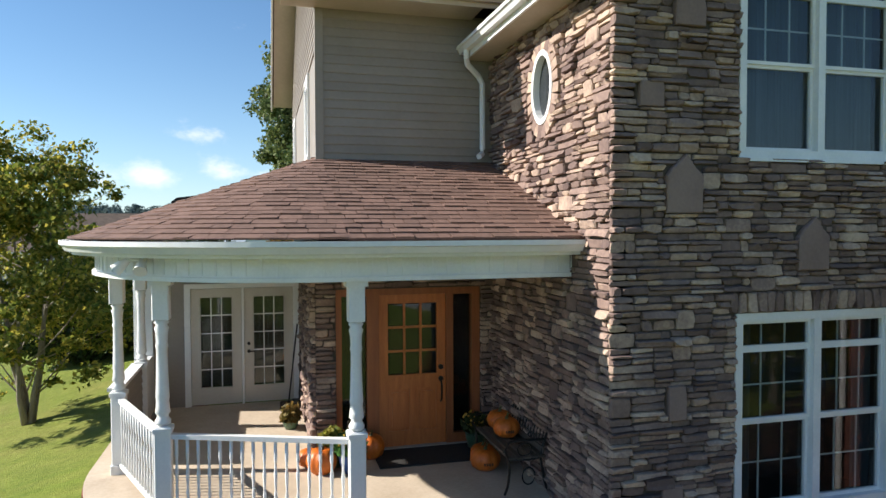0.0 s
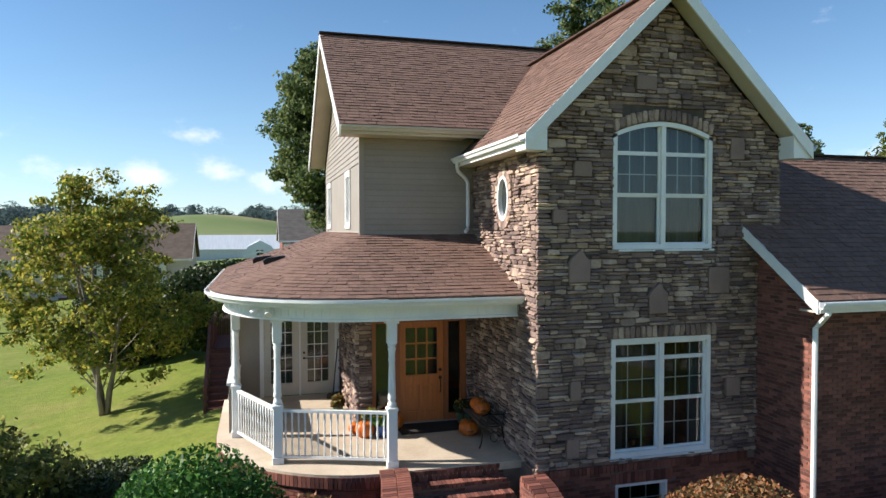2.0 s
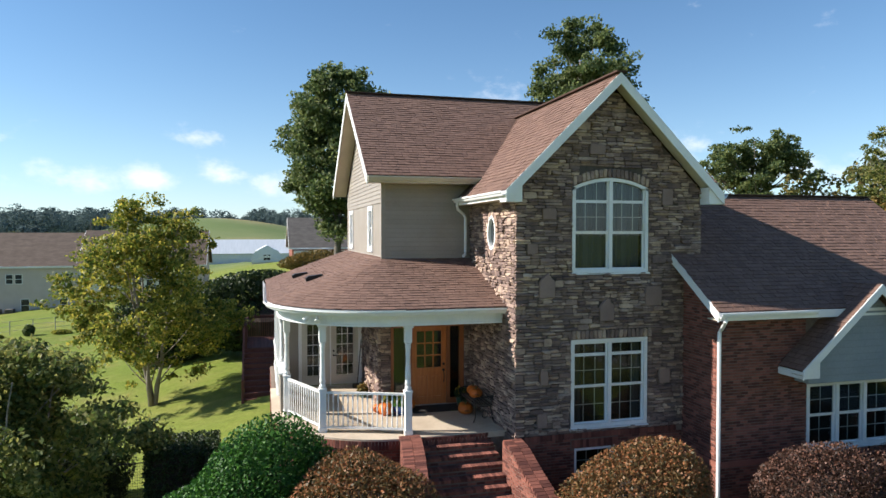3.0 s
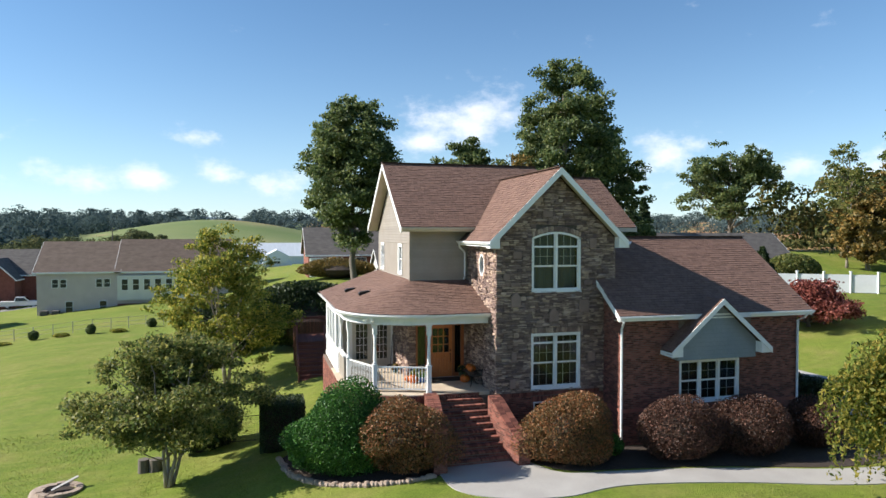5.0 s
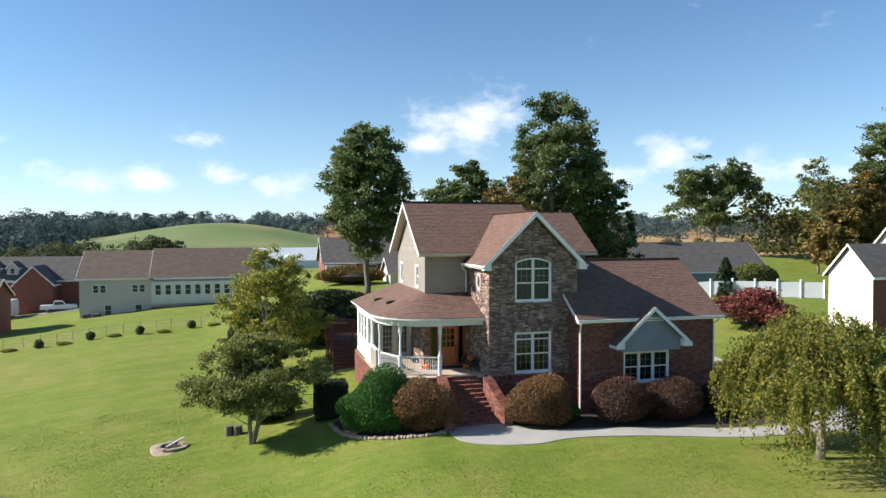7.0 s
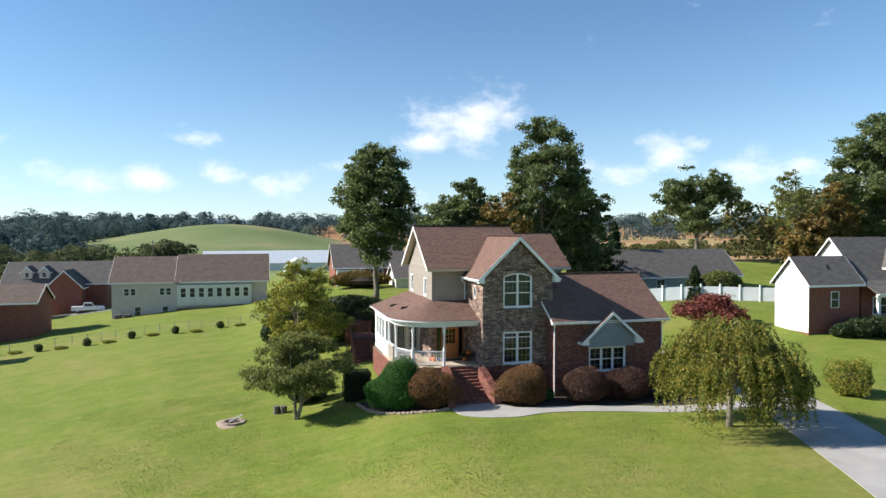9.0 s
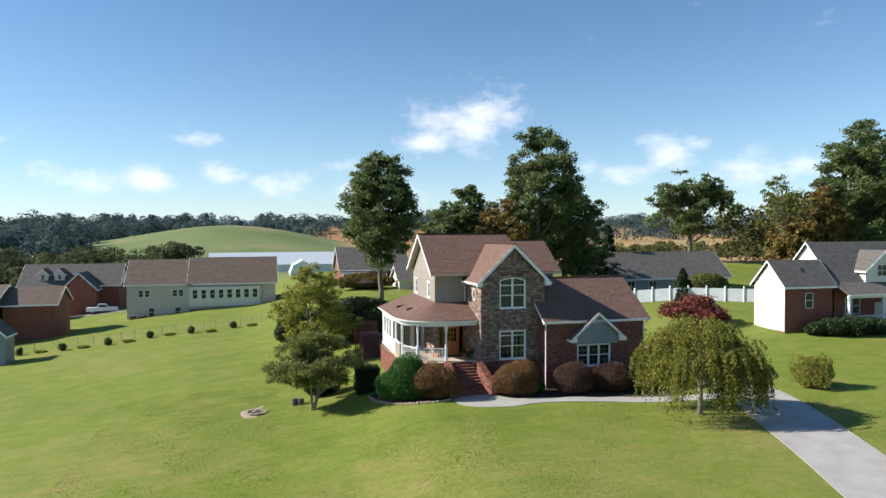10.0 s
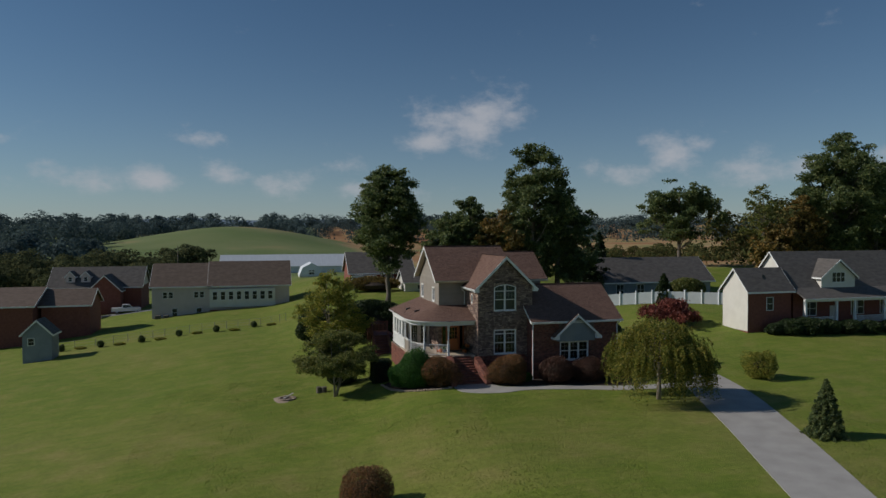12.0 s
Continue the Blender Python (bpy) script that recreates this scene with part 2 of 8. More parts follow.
M["far_mid"] = leaf_material("woodland_leaves", (0.048, 0.066, 0.036), (0.170, 0.165, 0.078), (0.096, 0.110, 0.050), 0.35, 0.35, 0.95, 0.05)
# distance haze is mixed into this leaf colour as a pale blue-green
M["haze_green"] = leaf_material("haze_tinted_leaves", (0.062, 0.094, 0.098), (0.130, 0.162, 0.150), (0.088, 0.124, 0.122), 0.3, 0.25, 0.95, 0.05)
M["side_leaf"] = leaf_material("mixed_wood_leaves", (0.050, 0.068, 0.026), (0.200, 0.150, 0.055), (0.095, 0.108, 0.040), 0.3, 0.45, 0.95, 0.05)
# the blue of the horizon hills is air haze put into their colour
M["haze_blue"] = material("haze_blue_hills", (0.10, 0.155, 0.215), (0.15, 0.21, 0.27), rough=1.0, scale=0.01, fine=0.05, bump=0)
M["tan_siding"] = material("grey_tan_siding", (0.50, 0.42, 0.385), (0.60, 0.52, 0.48), rough=0.6, scale=1, fine=20, bump=0.05)
M["cream_siding"] = material("cream_siding", (0.60, 0.58, 0.52), (0.72, 0.70, 0.64), rough=0.6, scale=1, fine=20, bump=0.05)
M["blue_siding"] = material("blue_grey_siding", (0.17, 0.20, 0.22), (0.26, 0.29, 0.31), rough=0.6, scale=1, fine=20, bump=0.05)
M["grey_roof"] = material("grey_shingles", (0.060, 0.055, 0.052), (0.150, 0.135, 0.124), rough=0.95, scale=1.2, fine=18, bump=0.5, bump_at=0.03, stretch=(1, 1, 3))
M["brown_roof"] = material("brown_shingles", (0.085, 0.060, 0.045), (0.17, 0.125, 0.10), rough=0.95, scale=1.2, fine=18, bump=0.5, bump_at=0.03, stretch=(1, 1, 3))
M["far_brick"] = material("plain_red_brick", (0.15, 0.048, 0.033), (0.26, 0.095, 0.065), rough=0.9, scale=3, fine=40, bump=0.3)
M["metal_roof"] = material("pale_metal_roof", (0.42, 0.46, 0.50), (0.58, 0.62, 0.66), rough=0.45, scale=0.5, fine=8, bump=0.05, stretch=(6, 0.3, 1))
M["window_dark"] = material("dark_pane", (0.015, 0.018, 0.02), (0.05, 0.055, 0.06), rough=0.12, scale=2, fine=9, bump=0)
M["car_paint"] = material("white_car_paint", (0.70, 0.71, 0.72), (0.80, 0.80, 0.80), rough=0.25, scale=2, bump=0)
M["tyre"] = material("black_rubber", (0.012, 0.012, 0.012), (0.03, 0.03, 0.03), rough=0.8)
M["stone_ring"] = material("fire_ring_stone", (0.22, 0.16, 0.12), (0.42, 0.34, 0.27), rough=0.9, scale=5, fine=40, bump=0.4)
M["fence_wire"] = material("galvanised_wire", (0.22, 0.23, 0.23), (0.38, 0.39, 0.39), rough=0.5, metal=0.5)
M["fence_white"] = material("white_vinyl", (0.62, 0.66, 0.70), (0.76, 0.79, 0.82), rough=0.5, scale=1, fine=10, bump=0.03)
M["asphalt"] = material("grey_road", (0.16, 0.16, 0.16), (0.26, 0.255, 0.25), rough=0.9, scale=1, fine=40, bump=0.2)


# ---- mesh helpers ----
class Builder:
    """Collects corners and faces for one mesh."""

    def __init__(self):
        self.v, self.f = [], []

    def add(self, verts, faces):
        k = len(self.v)
        self.v.extend(tuple(p) for p in verts)
        self.f.extend(tuple(k + i for i in f) for f in faces)
        return self

    def box(self, x0, x1, y0, y1, z0, z1):
        return self.add([(x0, y0, z0), (x1, y0, z0), (x1, y1, z0), (x0, y1, z0), (x0, y0, z1), (x1, y0, z1), (x1, y1, z1), (x0, y1, z1)],
                        [(0, 3, 2, 1), (4, 5, 6, 7), (0, 1, 5, 4), (1, 2, 6, 5), (2, 3, 7, 6), (3, 0, 4, 7)])

    def cbox(self, x0, x1, y0, y1, z0, z1, c=0.01):
        """A box with chamfered upright edges and top."""
        p = [(x0 + c, y0), (x1 - c, y0), (x1, y0 + c), (x1, y1 - c), (x1 - c, y1), (x0 + c, y1), (x0, y1 - c), (x0, y0 + c)]
        q = [(x0 + 2 * c, y0 + c), (x1 - 2 * c, y0 + c), (x1 - c, y0 + 2 * c), (x1 - c, y1 - 2 * c), (x1 - 2 * c, y1 - c), (x0 + 2 * c, y1 - c), (x0 + c, y1 - 2 * c), (x0 + c, y0 + 2 * c)]
        vs = [(*a, z0) for a in p] + [(*a, z1 - c) for a in p] + [(*a, z1) for a in q]
        fs = [tuple(reversed(range(8))), tuple(range(16, 24))]
        for k in (0, 8):
            fs += [(k + i, k + (i + 1) % 8, k + 8 + (i + 1) % 8, k + 8 + i) for i in range(8)]
        return self.add(vs, fs)

    def beam(self, a, b, w, h, up=(0, 0, 1)):
        """A bar of section w by h from a to b."""
        a, b = Vector(a), Vector(b)
        d = (b - a).normalized()
        s = d.cross(Vector(up))
        s = s.normalized() if s.length > 1e-4 else Vector((1, 0, 0))
        u = s.cross(d).normalized()
        vs = []
        for p in (a, b):
            for i, j in ((-1, -1), (1, -1), (1, 1), (-1, 1)):
                vs.append(p + s * (i * w / 2) + u * (j * h / 2))
        return self.add(vs, [(0, 1, 2, 3), (7, 6, 5, 4), (0, 4, 5, 1), (1, 5, 6, 2), (2, 6, 7, 3), (3, 7, 4, 0)])

    def tube(self, pts, radii, n=8, cap=True):
        """A round pipe along pts."""
        rings = []
        pts = [Vector(p) for p in pts]
        k0 = len(self.v)
        for i, p in enumerate(pts):
            d = (pts[min(i + 1, len(pts) - 1)] - pts[max(i - 1, 0)]).normalized()
            ref = Vector((0, 0, 1)) if abs(d.z) < 0.9 else Vector((1, 0, 0))
            s = d.cross(ref).normalized()
            u = s.cross(d)
            r = radii[i] if isinstance(radii, (list, tuple)) else radii
            for j in range(n):
                a = 2 * math.pi * j / n
                self.v.append(tuple(p + s * (r * math.cos(a)) + u * (r * math.sin(a))))
        m = len(pts)
        for i in range(m - 1):
            for j in range(n):
                a, b = k0 + i * n + j, k0 + i * n + (j + 1) % n
                self.f.append((a, b, b + n, a + n))
        if cap:
            self.f.append(tuple(reversed(range(k0, k0 + n))))
            self.f.append(tuple(range(k0 + (m - 1) * n, k0 + m * n)))
        return self

    def lathe(self, profile, cx=0.0, cy=0.0, n=16, wobble=None):
        """Turns (radius, height) pairs round an upright axis."""
        k0 = len(self.v)
        for r, z in profile:
            for j in range(n):
                a = 2 * math.pi * j / n
                rr = r * (wobble(a) if wobble else 1)
                self.v.append((cx + rr * math.cos(a), cy + rr * math.sin(a), z))
        for i in range(len(profile) - 1):
            for j in range(n):
                a, b = k0 + i * n + j, k0 + i * n + (j + 1) % n
                self.f.append((a, b, b + n, a + n))
        self.f.append(tuple(reversed(range(k0, k0 + n))))
        self.f.append(tuple(range(k0 + (len(profile) - 1) * n, k0 + len(profile) * n)))
        return self

    def prism(self, outline, lift):
        """A flat outline pushed along lift."""
        n = len(outline)
        o = [Vector(p) for p in outline]
        lift = Vector(lift)
        return self.add(o + [p + lift for p in o], [tuple(reversed(range(n))), tuple(range(n, 2 * n))] + [(i, (i + 1) % n, n + (i + 1) % n, n + i) for i in range(n)])

    def mesh(self, name, mat, smooth=False):
        me = bpy.data.meshes.new(name)
        me.from_pydata(self.v, [], self.f)
        if mat:
            me.materials.append(mat)
        if smooth:
            me.polygons.foreach_set("use_smooth", [True] * len(me.polygons))
        me.update()
        bm = bmesh.new()
        bm.from_mesh(me)
        if len(bm.faces) < 60000:
            bmesh.ops.recalc_face_normals(bm, faces=bm.faces)
        bm.to_mesh(me)
        bm.free()
        return me


def thing(name, label, category, group="", kind="", at=(0, 0, 0)):
    """An empty at a thing's base, to hold its parts."""
    ob = new(name)
    ob.location = at
    ob.empty_display_size = 0.2
    return tagged(ob, label, category, group, kind)


def part(name, b, mat, parent, label="", smooth=False, kind=""):
    """One mesh under a thing or a part."""
    me = b if isinstance(b, bpy.types.Mesh) else b.mesh(name, M[mat] if isinstance(mat, str) else mat, smooth)
    ob = new(name, me)
    ob.parent = parent
    return tagged(ob, label, kind=kind)


def single(name, b, mat, label, category, kind="", smooth=False, group=""):
    """A thing of one mesh."""
    return tagged(new(name, b.mesh(name, M[mat], smooth)), label, category, group, kind)


def smooth01(a, b, x):
    t = min(1.0, max(0.0, (x - a) / (b - a)))
    return t * t * (3 - 2 * t)


def ground_z(x, y):
    """The height of the land: level round the house, falling to the west, hills far north."""
    xs = x + 5.0 * smooth01(20, 50, y)
    if xs > -2:
        z = -0.05 + 1.47 * smooth01(-3.2, 7.0, xs)
    else:
        z = max(-4.2, -0.05 + 1.47 * smooth01(-3.2, 7.0, xs) + (xs + 2) * 0.05 + min(0.0, xs + 10) * 0.06)
    z += 2.6 * smooth01(24, 48, x) * smooth01(-5, 35, y) * (1 - smooth01(110, 170, y))
    z += 2.0 * smooth01(52, 78, y) * smooth01(-2, 12, x) * (1 - smooth01(110, 170, y))
    z -= 1.8 * smooth01(40, 48, x) * smooth01(38, 56, y) * (1 - smooth01(68, 84, y))
    far = smooth01(120, 260, y)
    z = z * (1 - far) - 1.5 * far
    z += 21.0 * math.exp(-(((x + 30) / 95) ** 2 + ((y - 520) / 120) ** 2))
    z += 24.0 * smooth01(560, 1050, y) + 5.0 * smooth01(120, 400, x) * smooth01(150, 500, y)
    z += 5.0 * noise.noise(Vector((x / 130, y / 130, 3.1))) * smooth01(250, 600, abs(x) + abs(y))
    z += 0.06 * noise.noise(Vector((x / 7, y / 7, 0.5)))
    return z


# ---- building pieces ----
rng = random.Random(7)


def front(y0):
    """Places on a wall that faces south at y0: along x, up, and out."""
    return lambda u, v, d=0.0: Vector((u, y0 - d, v))


def west(x0):
    """Places on a wall that faces west at x0: along y, up, and out."""
    return lambda u, v, d=0.0: Vector((x0 - d, u, v))


def north_of(x0):
    """Places on a wall that faces east at x0."""
    return lambda u, v, d=0.0: Vector((x0 + d, u, v))


def slab(b, place, u0, u1, v0, v1, d0, d1):
    """A box on a wall from depth d0 to d1."""
    p = [place(u, v, d) for d in (d0, d1) for u, v in ((u0, v0), (u1, v0), (u1, v1), (u0, v1))]
    return b.add(p, [(0, 3, 2, 1), (4, 5, 6, 7), (0, 1, 5, 4), (1, 2, 6, 5), (2, 3, 7, 6), (3, 0, 4, 7)])


def pierced(b, place, u0, u1, v0, v1, holes, d0, d1):
    """A wall panel with real openings."""
    us = sorted({u0, u1, *[min(max(h[i], u0), u1) for h in holes for i in (0, 1)]})
    for a, c in zip(us, us[1:]):
        if c - a < 1e-4:
            continue
        m = (a + c) / 2
        cuts = sorted((h[2], h[3]) for h in holes if h[0] < m < h[1])
        z = v0
        for lo, hi in cuts:
            if lo > z:
                slab(b, place, a, c, z, min(lo, v1), d0, d1)
            z = max(z, hi)
        if z < v1:
            slab(b, place, a, c, z, v1, d0, d1)
    return b


def trim_rect(r, holes, gap=0.006):
    """What is left of a piece beside the openings, or None."""
    u0, u1, v0, v1 = r
    for a, b, c, d in holes:
        if u1 <= a or u0 >= b or v1 <= c or v0 >= d:
            continue
        opts = [(u0, a - gap, v0, v1), (b + gap, u1, v0, v1), (u0, u1, v0, c - gap), (u0, u1, d + gap, v1)]
        u0, u1, v0, v1 = max(opts, key=lambda o: max(0, o[1] - o[0]) * max(0, o[3] - o[2]))
        if u1 - u0 < 0.035 or v1 - v0 < 0.025:
            return None
    return u0, u1, v0, v1


def stone_rects(u0, u1, v0, v1, holes):
    """Ledge-stone layout: bands of thin flat stones, with a large smooth stone here and there."""
    out = []
    v = v0
    while v < v1 - 0.03:
        h = min(rng.uniform(0.11, 0.22), v1 - v)
        if v1 - v - h < 0.07:
            h = v1 - v
        u = u0
        while u < u1 - 0.02:
            w = rng.uniform(0.20, 0.50)
            if u + w > u1 - 0.14:
                w = u1 - u
            kind = rng.random()
            if kind < 0.07 and w < 0.42:
                out.append((u, u + w, v, v + h))
            else:
                n = 2 if h < 0.155 else rng.choice((2, 3, 3))
                cuts = [0] + sorted((i + rng.uniform(-0.24, 0.24)) / n for i in range(1, n)) + [1]
                for c, d in zip(cuts, cuts[1:]):
                    if w > 0.27 and rng.random() < 0.6:
                        m = u + w * rng.uniform(0.28, 0.72)
                        out += [(u, m, v + c * h, v + d * h), (m, u + w, v + c * h, v + d * h)]
                    else:
                        out.append((u, u + w, v + c * h, v + d * h))
            u += w
        v += h
    res = []
    for r in out:
        t = trim_rect(r, holes, 0.003)
        if t:
            res.append(t)
    return res


def stone_block(b, place, r, top=None, deep=(0.012, 0.078), joint=0.003):
    """One rough-faced stone: a split front, flat but uneven, with broken edges."""
    u0, u1, v0, v1 = r
    u0, u1, v0, v1 = u0 + joint, u1 - joint, v0 + joint, v1 - joint
    if u1 - u0 < 0.02 or v1 - v0 < 0.012:
        return False
    d = rng.uniform(*deep)
    h, w = v1 - v0, u1 - u0
    j = min(0.012, h * 0.14)
    corners = [(u0, v0), (u0 + w * rng.uniform(0.35, 0.65), v0), (u1, v0), (u1, v0 + h * rng.uniform(0.3, 0.7)), (u1, v1), (u0 + w * rng.uniform(0.35, 0.65), v1), (u0, v1), (u0, v0 + h * rng.uniform(0.3, 0.7))]
    cu, cv = (u0 + u1) / 2, (v0 + v1) / 2
    e = min(0.011, h * 0.13)
    tilt_u, tilt_v = rng.uniform(-0.010, 0.010), rng.uniform(-0.010, 0.010)
    base, mid, face = [], [], []
    for k, (u, v) in enumerate(corners):
        corner = k % 2 == 0
        pull = rng.uniform(0, 1.5) if corner else rng.uniform(-0.9, 0.8)
        su, sv = (1 if u < cu - w * 0.4 else -1 if u > cu + w * 0.4 else 0), (1 if v < cv - h * 0.4 else -1 if v > cv + h * 0.4 else 0)
        uu, vv = u + su * j * pull, v + sv * j * pull * 0.8
        lean = 2 * tilt_u * (u - cu) / w + 2 * tilt_v * (v - cv) / h
        mid.append((uu, vv, max(0.004, d * rng.uniform(0.55, 0.85) + lean)))
        face.append((uu + su * e * rng.uniform(0.3, 1.7), vv + sv * e * rng.uniform(0.3, 1.6), max(0.008, d * rng.uniform(0.9, 1.12) + lean)))
        base.append((uu, vv, -0.01))
    if top:
        if min(v for _, v, _ in face) > top(cu):
            return False
        base, mid, face = [[(u, min(v, top(u)), d) for u, v, d in g] for g in (base, mid, face)]
    n0 = [place(*p) for p in base + mid + face]
    f = [tuple(range(16, 24))]
    for k in (0, 8):
        f += [(k + i, k + (i + 1) % 8, k + 8 + (i + 1) % 8, k + 8 + i) for i in range(8)]
    b.add(n0, f)
    return True


def stonework(parent, place, u0, u1, v0, v1, holes=(), top=None, singles=None, mat="stone"):
    """Facing stones: those inside the singles box are objects of their own, the rest one mesh."""
    rest = Builder()
    for r in stone_rects(u0, u1, v0, v1, holes):
        if top and r[2] > max(top(r[0]), top(r[1])):
            continue
        if singles and singles[0] < (r[0] + r[1]) / 2 < singles[1] and singles[2] < (r[2] + r[3]) / 2 < singles[3]:
            b = Builder()
            if stone_block(b, place, r, top):
                part("stone", b, mat, parent)
        else:
            stone_block(rest, place, r, top)
    if rest.v:
        part("stone_facing", rest, mat, parent, kind="stuff")


def brickwork(parent, place, u0, u1, v0, v1, holes=(), top=None, singles=None, length=0.203, course=0.0675, mat="brick", proud=0.010):
    """Running-bond bricks with recessed joints."""
    rest = Builder()
    n = int((v1 - v0) / course + 0.5)
    for k in range(n):
        a, c = v0 + k * course, v0 + (k + 1) * course - 0.010
        u = u0 - (0.5 * length if k % 2 else 0)
        while u < u1:
            r = (max(u, u0), min(u + length - 0.010, u1), a, c)
            u += length
            if r[1] - r[0] < 0.03:
                continue
            r = trim_rect(r, holes, 0.004)
            if not r or (top and r[2] > top((r[0] + r[1]) / 2)):
                continue
            d = proud + rng.uniform(-0.002, 0.003)
            e = 0.003
            tv = (lambda uu, vv: min(vv, top(uu))) if top else (lambda uu, vv: vv)
            p = [place(uu, tv(uu, vv), -0.012) for uu, vv in ((r[0], r[2]), (r[1], r[2]), (r[1], r[3]), (r[0], r[3]))]
            p += [place(uu, tv(uu, vv), d) for uu, vv in ((r[0] + e, r[2] + e), (r[1] - e, r[2] + e), (r[1] - e, r[3] - e), (r[0] + e, r[3] - e))]
            fs = [(4, 5, 6, 7), (0, 1, 5, 4), (1, 2, 6, 5), (2, 3, 7, 6), (3, 0, 4, 7)]
            if singles and singles[0] < u < singles[1] and singles[2] < a < singles[3]:
                part("brick", Builder().add(p, fs), mat, parent)
            else:
                rest.add(p, fs)
    if rest.v:
        part("brick_facing", rest, mat, parent, kind="stuff")


def lap_boards(parent, place, u0, u1, v0, v1, mat, holes=(), step=0.122, top=None, name="siding_board"):
    """Overlapping boards, each a part; a board that meets an opening is cut."""
    n = int((v1 - v0) / step + 0.999)
    for k in range(n):
        a, c = v0 + k * step, min(v0 + (k + 1) * step + 0.012, v1)
        spans = [(u0, u1)]
        for h in holes:
            if a + 0.02 < h[3] and c - 0.03 > h[2]:
                spans = [s for p0, p1 in spans for s in ((p0, min(p1, h[0])), (max(p0, h[1]), p1)) if s[1] - s[0] > 0.02]
        for p0, p1 in spans:
            b = Builder()
            q0, q1, r0, r1 = p0, p1, p0, p1
            if top:
                lim = top(a)
                if lim is None:
                    continue
                q0, q1 = max(p0, lim[0]), min(p1, lim[1])
                lim = top(c) or (0.5 * (q0 + q1),) * 2
                r0, r1 = max(p0, lim[0]), min(p1, lim[1])
                if q1 - q0 < 0.03:
                    continue
            p = [place(q0, a, 0.0), place(q1, a, 0.0), place(q1, a, 0.020), place(q0, a, 0.020), place(q1, a + 0.014, 0.022), place(q0, a + 0.014, 0.022), place(r1, c, 0.004), place(r0, c, 0.004)]
            b.add(p, [(0, 1, 2, 3), (3, 2, 4, 5), (5, 4, 6, 7), (0, 3, 5, 7), (1, 6, 4, 2)])
        if b.v:
            part(name, b, mat, parent)


def shingle_tab(b, bl, br, tr, tl, n, lift):
    """One roofing tab with a thick lower edge."""
    n = Vector(n)
    p = [bl, br, bl + n * lift, br + n * lift, tr + n * 0.004, tl + n * 0.004]
    b.add(p, [(0, 1, 3, 2), (2, 3, 4, 5), (0, 2, 5), (1, 4, 3)])


def shingles(parent, origin, along, up, width, length, lo=None, hi=None, singles=None, step=0.143):
    """Courses of tabs over a roof plane. lo and hi bound each course along the eave."""
    o, a, s = Vector(origin), Vector(along).normalized(), Vector(up).normalized()
    n = a.cross(s).normalized()
    if n.z < 0:
        n = -n
    rest = Builder()
    k, v = 0, 0.0
    while v < length - 0.02:
        v2 = min(v + step + 0.02, length)
        u_lo, u_hi = (lo(v) if lo else 0.0), (hi(v) if hi else width)
        u = u_lo - rng.uniform(0, 0.25)
        while u < u_hi:
            w = rng.choice((0.13, 0.16, 0.2, 0.24, 0.28))
            a0, a1 = max(u, u_lo), min(u + w - 0.011, u_hi)
            u += w
            if a1 - a0 < 0.02:
                continue
            q = [o + a * a0 + s * v, o + a * a1 + s * v, o + a * a1 + s * v2, o + a * a0 + s * v2]
            lift = rng.choice((0.012, 0.015, 0.020, 0.024))
            if singles and singles[0] < a0 < singles[1] and singles[2] < v < singles[3]:
                b = Builder()
                shingle_tab(b, *q, n, lift)
                part("shingle", b, "shingle", parent)
            else:
                shingle_tab(rest, *q, n, lift)
        v += step
    if rest.v:
        part("shingle_cover", rest, "shingle", parent, kind="stuff")


